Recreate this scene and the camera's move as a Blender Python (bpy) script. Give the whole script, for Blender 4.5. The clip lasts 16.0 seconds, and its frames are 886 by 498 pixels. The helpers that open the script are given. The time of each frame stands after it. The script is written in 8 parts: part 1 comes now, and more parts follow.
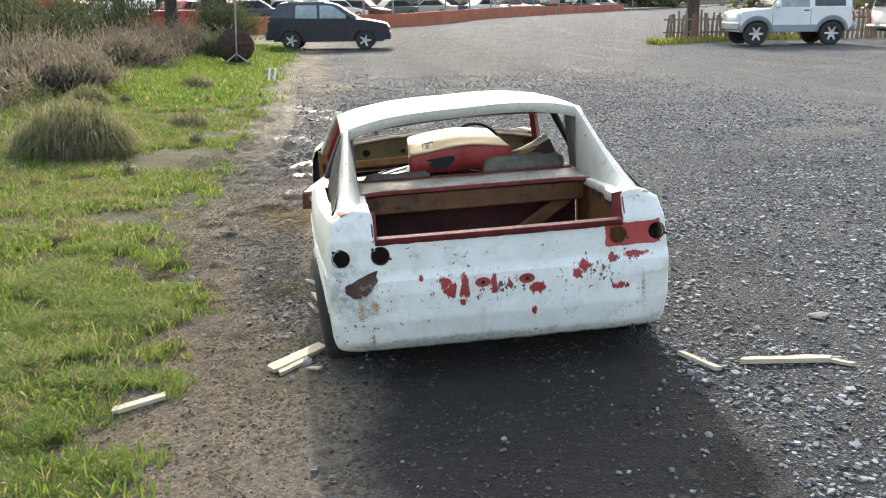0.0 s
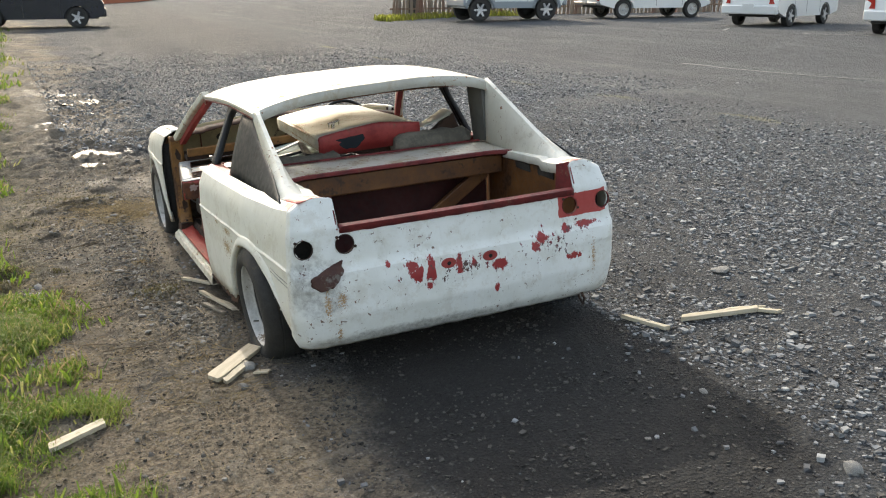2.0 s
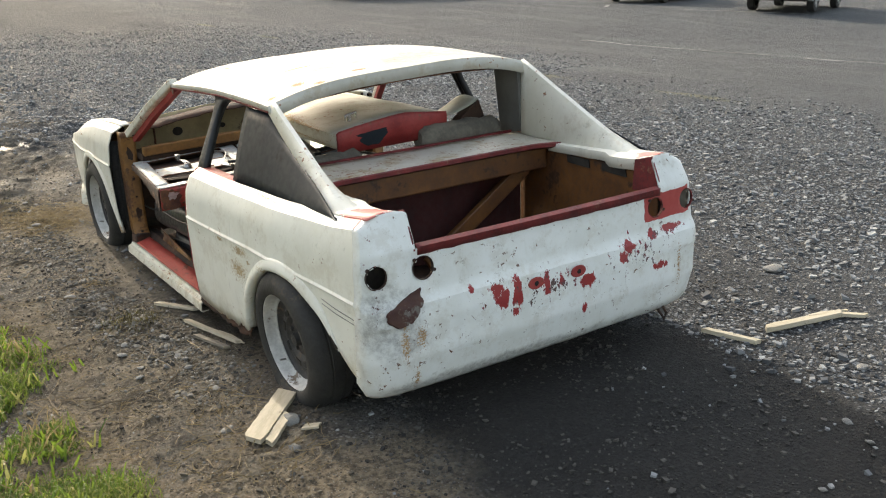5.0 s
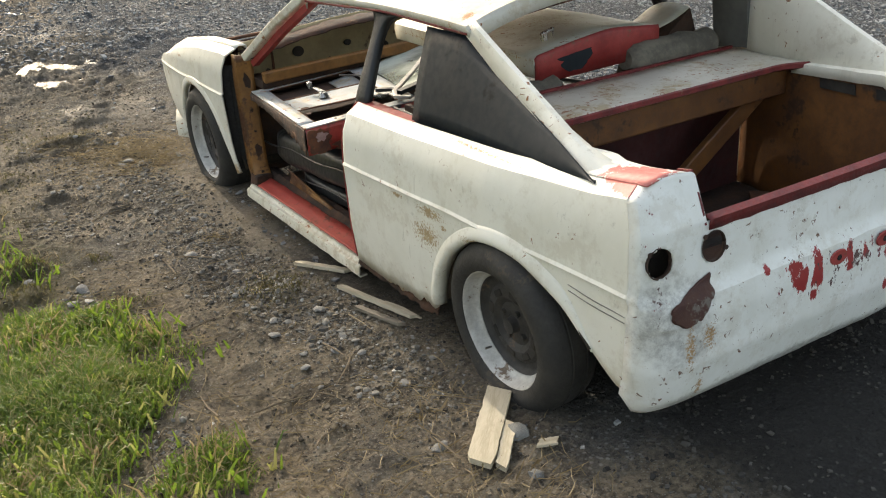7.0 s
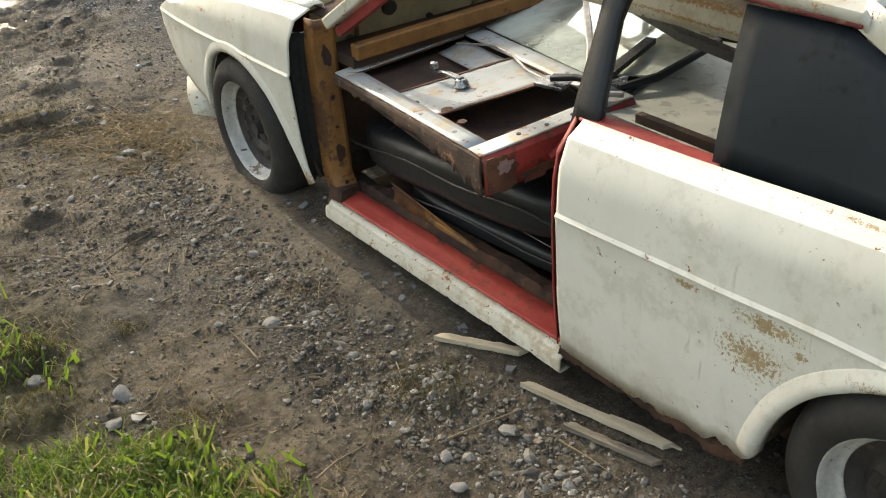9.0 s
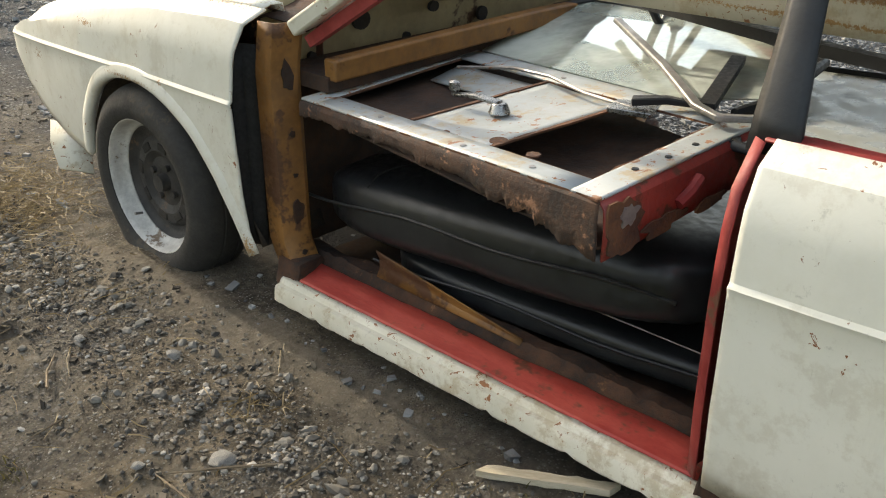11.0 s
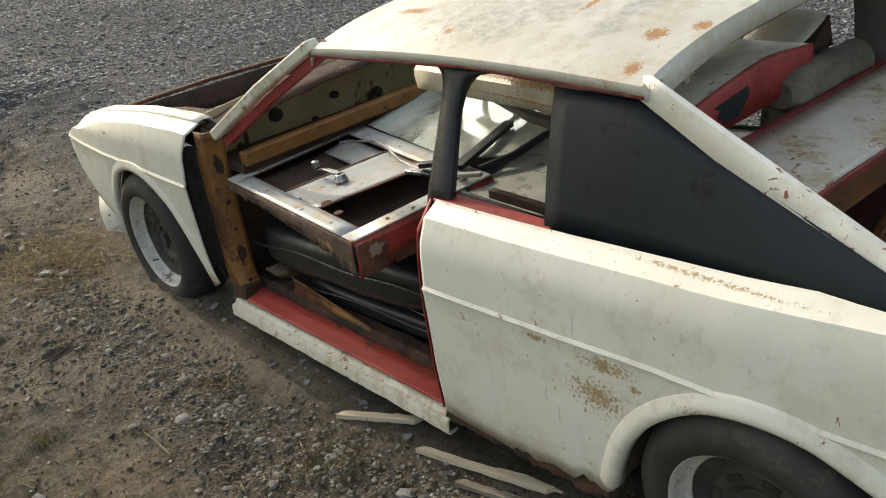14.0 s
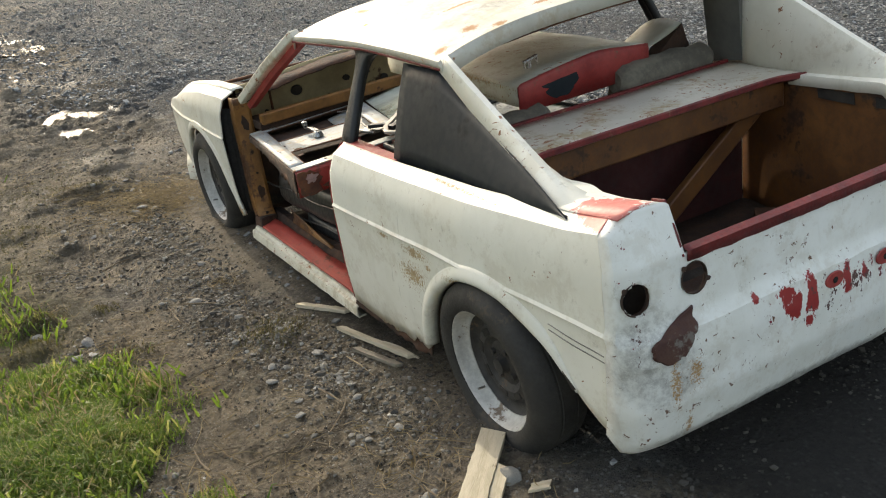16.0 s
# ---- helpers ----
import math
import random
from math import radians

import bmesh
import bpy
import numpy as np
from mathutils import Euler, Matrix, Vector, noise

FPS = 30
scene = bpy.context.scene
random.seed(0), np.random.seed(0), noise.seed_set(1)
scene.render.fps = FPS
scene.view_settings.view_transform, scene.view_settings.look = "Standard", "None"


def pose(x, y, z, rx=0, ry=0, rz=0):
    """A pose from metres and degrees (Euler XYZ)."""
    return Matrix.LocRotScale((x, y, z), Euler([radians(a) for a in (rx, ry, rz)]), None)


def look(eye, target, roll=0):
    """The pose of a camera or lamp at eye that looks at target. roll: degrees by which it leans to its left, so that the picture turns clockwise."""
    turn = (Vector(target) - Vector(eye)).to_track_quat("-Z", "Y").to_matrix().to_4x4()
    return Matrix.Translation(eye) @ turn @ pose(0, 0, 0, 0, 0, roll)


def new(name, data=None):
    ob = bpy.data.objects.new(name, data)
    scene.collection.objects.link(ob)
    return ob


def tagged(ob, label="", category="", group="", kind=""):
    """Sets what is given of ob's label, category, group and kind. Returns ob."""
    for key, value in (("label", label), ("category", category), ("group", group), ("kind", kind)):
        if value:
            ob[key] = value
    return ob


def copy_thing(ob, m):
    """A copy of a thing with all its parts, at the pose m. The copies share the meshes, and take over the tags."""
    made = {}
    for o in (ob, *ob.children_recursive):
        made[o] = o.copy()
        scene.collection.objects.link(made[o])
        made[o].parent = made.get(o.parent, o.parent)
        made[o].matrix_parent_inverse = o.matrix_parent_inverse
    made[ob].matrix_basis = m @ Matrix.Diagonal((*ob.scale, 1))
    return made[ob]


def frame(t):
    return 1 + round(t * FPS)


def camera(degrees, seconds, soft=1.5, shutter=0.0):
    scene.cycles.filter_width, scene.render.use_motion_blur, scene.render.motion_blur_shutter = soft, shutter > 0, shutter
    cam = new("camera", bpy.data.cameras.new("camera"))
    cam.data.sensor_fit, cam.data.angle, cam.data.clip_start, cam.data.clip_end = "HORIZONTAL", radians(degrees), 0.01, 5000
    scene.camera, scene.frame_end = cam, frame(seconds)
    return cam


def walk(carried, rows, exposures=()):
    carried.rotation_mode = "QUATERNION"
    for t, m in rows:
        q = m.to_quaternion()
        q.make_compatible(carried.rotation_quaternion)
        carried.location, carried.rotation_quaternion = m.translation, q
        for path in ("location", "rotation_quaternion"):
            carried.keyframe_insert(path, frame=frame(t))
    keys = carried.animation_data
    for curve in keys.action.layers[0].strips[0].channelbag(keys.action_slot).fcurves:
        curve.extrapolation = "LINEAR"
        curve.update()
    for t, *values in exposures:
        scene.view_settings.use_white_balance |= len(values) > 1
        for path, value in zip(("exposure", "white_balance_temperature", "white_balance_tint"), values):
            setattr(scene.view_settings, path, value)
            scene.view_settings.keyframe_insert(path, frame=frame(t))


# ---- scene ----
cam = camera(50.2, 16.0, 1.1)
PATH = [
    (0.0, -0.8108, -4.0118, 1.6470, 75.339, 0.495, -7.500),
    (0.5, -1.1556, -3.9705, 1.6689, 74.209, 0.695, -13.887),
    (1.0, -1.3515, -3.8759, 1.6510, 74.342, 0.255, -18.440),
    (1.5, -1.5567, -3.7190, 1.6505, 75.391, 0.127, -22.233),
    (2.0, -1.7857, -3.5368, 1.6142, 73.979, -0.000, -25.134),
    (2.5, -1.9544, -3.3751, 1.6055, 73.192, -0.209, -26.707),
    (3.0, -2.0414, -3.1609, 1.5932, 73.600, -0.015, -28.040),
    (5.5, -2.2843, -2.3426, 1.5512, 71.636, -0.487, -34.781),
    (6.0, -2.3951, -2.1369, 1.5323, 68.724, 0.608, -33.763),
    (6.5, -2.3555, -1.8196, 1.4916, 66.831, 1.424, -32.550),
    (7.0, -2.2802, -1.4735, 1.5025, 66.685, 1.054, -32.379),
    (7.5, -2.2476, -1.0187, 1.4774, 64.699, 1.289, -33.712),
    (8.0, -2.1660, -0.6290, 1.4555, 63.297, 1.645, -33.899),
    (8.5, -2.1504, -0.2642, 1.4258, 61.947, 0.527, -34.928),
    (9.0, -2.2156, 0.0738, 1.4359, 60.712, 0.804, -37.296),
    (11.5, -2.0596, 0.9641, 0.9957, 66.943, -3.708, -48.308),
    (12.0, -2.0308, 0.9038, 1.1056, 66.004, -2.587, -47.763),
    (12.5, -2.1016, 0.7384, 1.2871, 64.991, -0.368, -46.509),
    (13.0, -2.1164, 0.4176, 1.4430, 66.120, 1.859, -44.157),
    (13.5, -2.1508, 0.0867, 1.4825, 66.156, 3.630, -43.215),
    (14.0, -2.1867, -0.2061, 1.4883, 66.000, 4.811, -42.322),
    (14.5, -2.1637, -0.5689, 1.5033, 67.235, 6.003, -39.050),
    (15.0, -2.1470, -0.8990, 1.5128, 67.981, 5.814, -37.303),
    (15.5, -2.1419, -1.2062, 1.5321, 67.990, 5.843, -34.107),
    (16.0, -2.0602, -1.5057, 1.5291, 67.798, 5.109, -30.689),
]
EXPOSURES = [(0.0, 1.06, 6350, 8), (0.5, 0.90, 6380, 8), (1.0, 1.08, 6420, 8), (1.5, 0.88, 6600, 8), (2.0, 0.78, 6700, 8), (2.5, 0.94, 6700, 8), (3.0, 0.98, 6680, 8), (5.5, 0.78, 6950, 8), (7.0, 0.76, 7050, 8), (9.0, 0.78, 7050, 7),
             (11.5, 0.82, 7050, 7), (12.0, 0.95, 7030, 7), (12.5, 0.86, 7030, 7), (13.0, 0.60, 7050, 7), (13.5, 0.38, 7050, 7), (14.5, 0.46, 7050, 7), (15.3, 0.52, 7020, 7), (16.0, 0.62, 7000, 7)]
walk(cam, [(t, pose(x, y, z, rx, ry, rz)) for t, x, y, z, rx, ry, rz in PATH], EXPOSURES)

# ---- light: low sun ahead of the car's nose, thin bright haze ----
SUN_ELEV, SUN_AZ = 28.5, -2.2          # degrees; azimuth counted from +y towards -x
world = bpy.data.worlds.new("sky")
scene.world = world
world.use_nodes = True
wn = world.node_tree.nodes
sky = wn.new("ShaderNodeTexSky")
sky.sky_type, sky.sun_disc = "NISHITA", False
sky.sun_elevation, sky.sun_rotation = radians(SUN_ELEV), radians(-SUN_AZ)
sky.air_density, sky.dust_density, sky.ozone_density = 1.2, 4.0, 1.0
veil = wn.new("ShaderNodeMix")                    # thin bright cloud over the whole sky
veil.data_type, veil.blend_type = "RGBA", "ADD"
veil.inputs[0].default_value, veil.inputs[7].default_value = 1.0, (1.75, 1.80, 1.84, 1)
world.node_tree.links.new(sky.outputs[0], veil.inputs[6])
world.node_tree.links.new(veil.outputs[2], wn["Background"].inputs[0])
wn["Background"].inputs[1].default_value = 0.14
sun = new("sun", bpy.data.lights.new("sun", "SUN"))
sun.data.energy, sun.data.angle, sun.data.color = 2.15, radians(0.6), (1.0, 0.93, 0.82)
sun.matrix_world = look((-math.sin(radians(SUN_AZ)) * 50 * math.cos(radians(SUN_ELEV)),
                         math.cos(radians(SUN_AZ)) * 50 * math.cos(radians(SUN_ELEV)),
                         50 * math.sin(radians(SUN_ELEV))), (0, 0, 0))

# ---- materials ----
class Mat:
    """A small builder for node materials in object space."""

    def __init__(self, name, rough=0.6, metal=0.0, space="Object"):
        self.m = bpy.data.materials.new(name)
        self.m.use_nodes = True
        self.t = self.m.node_tree
        self.b = self.t.nodes["Principled BSDF"]
        self.b.inputs["Roughness"].default_value = rough
        self.b.inputs["Metallic"].default_value = metal
        self.p = self.t.nodes.new("ShaderNodeTexCoord").outputs[space]

    def put(self, sock, v):
        if isinstance(v, bpy.types.NodeSocket):
            self.t.links.new(v, sock)
        elif isinstance(v, (tuple, list)) and sock.type == "RGBA" and len(v) == 3:
            sock.default_value = (*v, 1)
        else:
            sock.default_value = v

    def noise(self, scale, detail=4.0, rough=0.55, vec=None, dist=0.0):
        n = self.t.nodes.new("ShaderNodeTexNoise")
        self.put(n.inputs["Vector"], vec or self.p)
        n.inputs["Scale"].default_value, n.inputs["Detail"].default_value = scale, detail
        n.inputs["Roughness"].default_value, n.inputs["Distortion"].default_value = rough, dist
        return n.outputs[0]

    def voro(self, scale, vec=None, feature="F1", out=0):
        n = self.t.nodes.new("ShaderNodeTexVoronoi")
        n.feature = feature
        self.put(n.inputs["Vector"], vec or self.p)
        n.inputs["Scale"].default_value = scale
        return n.outputs[out]

    def f(self, op, a, b=0.0, c=0.0, clamp=False):
        n = self.t.nodes.new("ShaderNodeMath")
        n.operation, n.use_clamp = op, clamp
        for s, v in zip(n.inputs, (a, b, c)):
            self.put(s, v)
        return n.outputs[0]

    def step(self, v, lo, hi, to_lo=0.0, to_hi=1.0):
        n = self.t.nodes.new("ShaderNodeMapRange")
        n.interpolation_type = "SMOOTHSTEP"
        self.put(n.inputs[0], v)
        for i, x in zip((1, 2, 3, 4), (lo, hi, to_lo, to_hi)):
            n.inputs[i].default_value = x
        return n.outputs[0]

    def mix(self, fac, a, b, mode="MIX"):
        n = self.t.nodes.new("ShaderNodeMix")
        n.data_type, n.blend_type = "RGBA", mode
        self.put(n.inputs[0], fac)
        self.put(n.inputs[6], a)
        self.put(n.inputs[7], b)
        return n.outputs[2]

    def stretch(self, sx, sy, sz, loc=(0, 0, 0), rot=(0, 0, 0)):
        n = self.t.nodes.new("ShaderNodeMapping")
        self.put(n.inputs[0], self.p)
        n.inputs[1].default_value, n.inputs[2].default_value, n.inputs[3].default_value = loc, rot, (sx, sy, sz)
        return n.outputs[0]

    def axis(self, i):
        n = self.t.nodes.new("ShaderNodeSeparateXYZ")
        self.put(n.inputs[0], self.p)
        return n.outputs[i]

    def spot(self, c, r):
        """1 in the middle of an ellipsoid at c with radii r, 0 at its rim, negative outside."""
        n = self.t.nodes.new("ShaderNodeMapping")
        n.vector_type = "POINT"
        self.put(n.inputs[0], self.p)
        n.inputs[1].default_value = [-a / b for a, b in zip(c, r)]
        n.inputs[3].default_value = [1 / b for b in r]
        d = self.t.nodes.new("ShaderNodeVectorMath")
        d.operation = "LENGTH"
        self.t.links.new(n.outputs[0], d.inputs[0])
        return self.f("SUBTRACT", 1.0, d.outputs["Value"])

    def most(self, values):
        v = values[0]
        for w in values[1:]:
            v = self.f("MAXIMUM", v, w)
        return v

    def rnd(self):
        return self.t.nodes.new("ShaderNodeObjectInfo").outputs["Random"]

    def island(self):
        return self.t.nodes.new("ShaderNodeNewGeometry").outputs["Random Per Island"]

    def bump(self, h, strength=0.3, dist=0.01):
        n = self.t.nodes.new("ShaderNodeBump")
        n.inputs["Strength"].default_value, n.inputs["Distance"].default_value = strength, dist
        self.put(n.inputs["Height"], h)
        self.t.links.new(n.outputs[0], self.b.inputs["Normal"])

    def done(self, color=None, rough=None, metal=None):
        for key, v in (("Base Color", color), ("Roughness", rough), ("Metallic", metal)):
            if v is not None:
                self.put(self.b.inputs[key], v)
        return self.m


RUST_A, RUST_B = (0.16, 0.055, 0.02), (0.33, 0.14, 0.045)
RED = (0.34, 0.035, 0.03)


def rust_color(m):
    return m.mix(m.noise(35, 6, 0.7), RUST_A, RUST_B)


def paint(name, base=(0.77, 0.75, 0.665), reds=(), rusts=(), bares=(), red_box=(), red_noise=3.2, rusty=0.62, dirt=0.5, low_dirt=True, stain=0.18, chip_dark=1.0, rust_noise=4.6, red_col=((0.25, 0.02, 0.025), RED), flecks=(), bare_col=((0.22, 0.22, 0.20), (0.50, 0.50, 0.46)), bare_mix=0.68, rust_col=((0.22, 0.10, 0.035), (0.48, 0.30, 0.11))):
    """Old hand-brushed white paint: grime, rust blisters, chips down to red primer."""
    m = Mat(name, 0.5)
    grime = m.noise(4.5, 6, 0.65)
    fine = m.noise(60, 4, 0.6)
    col = m.mix(m.step(grime, 0.35, 0.7, 0, dirt), base, [a * b for a, b in zip(base, (0.80, 0.79, 0.74))])
    streak = m.noise(1.0, 5, 0.7, m.stretch(14, 14, 2.2))
    col = m.mix(m.step(streak, 0.56, 0.78, 0, 0.30), col, (0.46, 0.43, 0.34))
    col = m.mix(m.step(m.noise(17, 6, 0.75), 0.585, 0.70, 0, 0.55), col, (0.42, 0.40, 0.33))
    col = m.mix(m.step(m.noise(1.0, 4, 0.6, m.stretch(60, 60, 5)), 0.66, 0.74, 0, 0.35), col, (0.34, 0.31, 0.25))
    if low_dirt:
        edge = m.f("ADD", m.f("MULTIPLY", m.axis(2), -1.0), m.f("MULTIPLY", grime, 0.22))
        col = m.mix(m.step(edge, -0.13, 0.0, 0, 0.65), col, (0.30, 0.26, 0.19))
    rusty_wash = m.mix(m.noise(22, 5, 0.7), (0.26, 0.17, 0.075), (0.44, 0.36, 0.20))
    col = m.mix(m.step(m.f("ADD", m.f("MULTIPLY", m.noise(6.5, 6, 0.75), 0.75), m.f("MULTIPLY", m.noise(48, 4, 0.7), 0.25)), 0.50, 0.60, 0, stain), col, rusty_wash)
    chip = m.noise(38, 5, 0.68, dist=0.6)
    rough = m.step(grime, 0.3, 0.75, 0.36, 0.62)
    # scattered little dark chips
    col = m.mix(m.step(m.f("ADD", chip, m.f("MULTIPLY", m.noise(3.1, 2), 0.30)), rusty + 0.20, rusty + 0.225), col, m.mix(1 - chip_dark, (0.05, 0.035, 0.028), rust_color(m)) if chip_dark < 1 else rust_color(m))
    if bares:
        s = m.most([m.spot(c, r) for c, r in bares])
        k = m.step(m.f("ADD", s, m.f("MULTIPLY", m.f("SUBTRACT", m.noise(9, 6, 0.7), 0.5), 2.2)), -0.25, 0.45)
        col = m.mix(m.f("MULTIPLY", k, bare_mix), col, m.mix(m.step(m.noise(40, 6, 0.8), 0.36, 0.64), *bare_col))
    if red_box:
        x0, x1, z0, z1 = red_box
        w = m.f("MULTIPLY", m.f("SUBTRACT", m.noise(25, 4), 0.5), 0.02)
        inx = m.f("MULTIPLY", m.f("GREATER_THAN", m.f("ADD", m.axis(0), w), x0), m.f("LESS_THAN", m.f("ADD", m.axis(0), w), x1))
        inz = m.f("MULTIPLY", m.f("GREATER_THAN", m.f("ADD", m.axis(2), w), z0), m.f("LESS_THAN", m.f("ADD", m.axis(2), w), z1))
        col = m.mix(m.f("MULTIPLY", inx, inz), col, m.mix(fine, RED, (0.42, 0.07, 0.06)))
    if reds:
        s = m.most([m.spot(c, r) for c, r in reds])
        k = m.step(m.f("ADD", s, m.f("MULTIPLY", m.f("SUBTRACT", m.noise(26, 7, 0.74, m.stretch(1.6, 1.6, 0.8)), 0.5), red_noise)), 0.20, 0.28)
        col = m.mix(k, col, m.mix(fine, *red_col))
    if flecks:
        s = m.f("MAXIMUM", m.most([m.spot(c, r) for c, r in flecks]), -0.6)
        k = m.step(m.f("ADD", m.noise(1.0, 5, 0.7, m.stretch(46, 46, 27)), m.f("MULTIPLY", s, 0.17)), 0.675, 0.69)
        col = m.mix(k, col, m.mix(m.step(m.noise(9, 2), 0.45, 0.55), (0.20, 0.02, 0.03), (0.09, 0.05, 0.045)))
    if rusts:
        s = m.most([m.spot(c, r) for c, r in rusts])
        k = m.step(m.f("ADD", s, m.f("MULTIPLY", m.f("SUBTRACT", m.noise(130, 4, 0.8), 0.5), rust_noise)), 0.50, 0.68)
        col = m.mix(m.f("MULTIPLY", k, 0.9), col, m.mix(m.noise(60, 4), *rust_col))
        rough = m.f("MAXIMUM", rough, m.f("MULTIPLY", k, 0.8))
    m.bump(m.f("ADD", m.f("MULTIPLY", chip, 0.4), m.noise(7, 3)), 0.12, 0.01)
    return m.done(col, rough)


def mottled(name, a, b, rough=0.7, scale=8.0, bump=0.25, metal=0.0, third=None, third_at=0.62, dist=0.006, vec=None):
    """Two colours worked into one another at two scales, and a third in patches."""
    m = Mat(name, rough, metal)
    v = m.stretch(*vec) if vec else None
    big, fine = m.noise(scale, 6, 0.65, v), m.noise(scale * 9, 4, 0.6, v)
    col = m.mix(m.step(m.f("ADD", m.f("MULTIPLY", big, 0.7), m.f("MULTIPLY", fine, 0.3)), 0.36, 0.64), a, b)
    if third:
        k = m.step(m.f("ADD", m.f("MULTIPLY", m.noise(scale * 0.7, 5, 0.7), 0.8), m.f("MULTIPLY", fine, 0.2)), third_at, third_at + 0.06)
        col = m.mix(k, col, third)
    m.bump(m.f("ADD", big, m.f("MULTIPLY", fine, 0.5)), bump, dist)
    return m.done(col, m.step(fine, 0.3, 0.7, max(rough - 0.12, 0.03), min(rough + 0.12, 1)))


PAINT_SIDE = paint("white_paint_side", base=(0.79, 0.77, 0.685), dirt=0.45, rust_noise=3.2, stain=0.19, rust_col=((0.20, 0.10, 0.035), (0.56, 0.42, 0.20)), rusts=[((-0.85, 0.87, 0.492), (0.1, 0.12, 0.032)), ((-0.85, 0.90, 0.41), (0.1, 0.125, 0.065)), ((-0.85, 1.06, 0.50), (0.1, 0.06, 0.014)),
                                              ((-0.84, 0.80, 0.46), (0.1, 0.025, 0.02)), ((-0.80, 0.68, 0.728), (0.1, 0.35, 0.006)),
                                              ((-0.84, 1.1, 0.12), (0.1, 0.25, 0.03)), ((-0.84, 0.62, 0.47), (0.1, 0.12, 0.02))],
                   reds=[((-0.67, 0.14, 0.772), (0.12, 0.13, 0.034)), ((-0.72, 0.09, 0.757), (0.07, 0.10, 0.020)), ((0.64, 0.12, 0.775), (0.09, 0.09, 0.035))], red_noise=1.9, red_col=((0.46, 0.06, 0.055), (0.64, 0.27, 0.22)))
PAINT_FENDER = paint("white_paint_fender", base=(0.70, 0.685, 0.61), rusts=[((-0.84, 2.64, 0.17), (0.1, 0.03, 0.05)), ((-0.83, 3.75, 0.44), (0.1, 0.05, 0.03)),
                                                  ((-0.7, 2.75, 0.73), (0.12, 0.2, 0.03)), ((-0.83, 3.1, 0.50), (0.1, 0.15, 0.01)), ((-0.8, 3.88, 0.42), (0.1, 0.012, 0.018)), ((-0.83, 3.35, 0.60), (0.1, 0.05, 0.012)), ((-0.83, 2.95, 0.52), (0.1, 0.02, 0.012))])
PAINT_REAR = paint("white_paint_rear", base=(0.79, 0.80, 0.77), rusty=0.60, chip_dark=0.6, red_noise=2.6, bare_col=((0.12, 0.11, 0.10), (0.56, 0.56, 0.53)), bare_mix=0.58,
                   flecks=[((-0.05, -0.03, 0.42), (0.36, 0.2, 0.10)), ((0.42, -0.03, 0.45), (0.30, 0.2, 0.10)), ((0.55, -0.03, 0.50), (0.22, 0.2, 0.04)), ((-0.73, 0.0, 0.55), (0.04, 0.2, 0.2))],
                   reds=[((x, -0.03, z), (rx, 0.2, rz)) for x, z, rx, rz in ((-0.265, 0.455, 0.04, 0.035), (-0.245, 0.42, 0.035, 0.045), (-0.18, 0.43, 0.028, 0.07), (-0.05, 0.435, 0.02, 0.06), (0.02, 0.43, 0.012, 0.03),
                         (0.155, 0.40, 0.05, 0.03), (0.365, 0.48, 0.045, 0.03), (0.335, 0.45, 0.03, 0.03), (0.50, 0.50, 0.028, 0.022), (0.61, 0.508, 0.07, 0.016), (0.127, 0.295, 0.02, 0.028),
                         (-0.187, 0.362, 0.02, 0.025), (0.528, 0.372, 0.045, 0.022), (-0.375, 0.485, 0.014, 0.018))],
                   rusts=[((-0.645, -0.03, 0.355), (0.022, 0.2, 0.09)), ((-0.585, -0.03, 0.37), (0.03, 0.2, 0.05)), ((0.64, 0.0, 0.36), (0.012, 0.2, 0.13)),
                          ((-0.6, 0.0, 0.22), (0.015, 0.2, 0.06))],
                   bares=[((-0.69, -0.03, 0.44), (0.11, 0.3, 0.13)), ((-0.64, -0.03, 0.36), (0.09, 0.3, 0.05)), ((-0.2, 0, 0.18), (0.5, 0.3, 0.03))],
                   red_box=(0.475, 0.735, 0.548, 0.652), dirt=0.6, low_dirt=False)
PAINT_ROOF = paint("white_paint_roof", base=(0.545, 0.535, 0.48), stain=0.4, rust_noise=1.6, bare_col=((0.20, 0.19, 0.165), (0.44, 0.43, 0.385)), rust_col=((0.22, 0.09, 0.03), (0.46, 0.23, 0.075)),
                   rusts=[((-0.478, 0.985, 1.08), (0.065, 0.060, 0.1)), ((-0.414, 0.915, 1.09), (0.055, 0.042, 0.1)), ((-0.35, 1.24, 1.1), (0.18, 0.028, 0.1)), ((-0.2, 0.98, 1.12), (0.09, 0.040, 0.1)), ((-0.61, 0.95, 1.06), (0.050, 0.045, 0.1)),
                          ((-0.45, 1.80, 1.07), (0.045, 0.15, 0.1)), ((-0.62, 1.08, 1.03), (0.06, 0.06, 0.03)), ((-0.65, 1.45, 1.012), (0.06, 0.6, 0.010)), ((-0.63, 0.98, 1.03), (0.06, 0.045, 0.02)), ((-0.56, 1.55, 1.05), (0.03, 0.05, 0.1))],
                   bares=[((-0.2, 1.35, 1.1), (0.14, 0.16, 0.1)), ((0.1, 1.7, 1.1), (0.25, 0.3, 0.1)), ((-0.45, 1.5, 1.08), (0.14, 0.3, 0.1)), ((0.2, 1.1, 1.1), (0.3, 0.15, 0.1)), ((-0.30, 1.12, 1.1), (0.22, 0.05, 0.1))], dirt=0.9, low_dirt=False)
PAINT_BITS = paint("white_paint_worn", base=(0.70, 0.67, 0.57), rusty=0.57, stain=0.55, dirt=0.9, low_dirt=False)
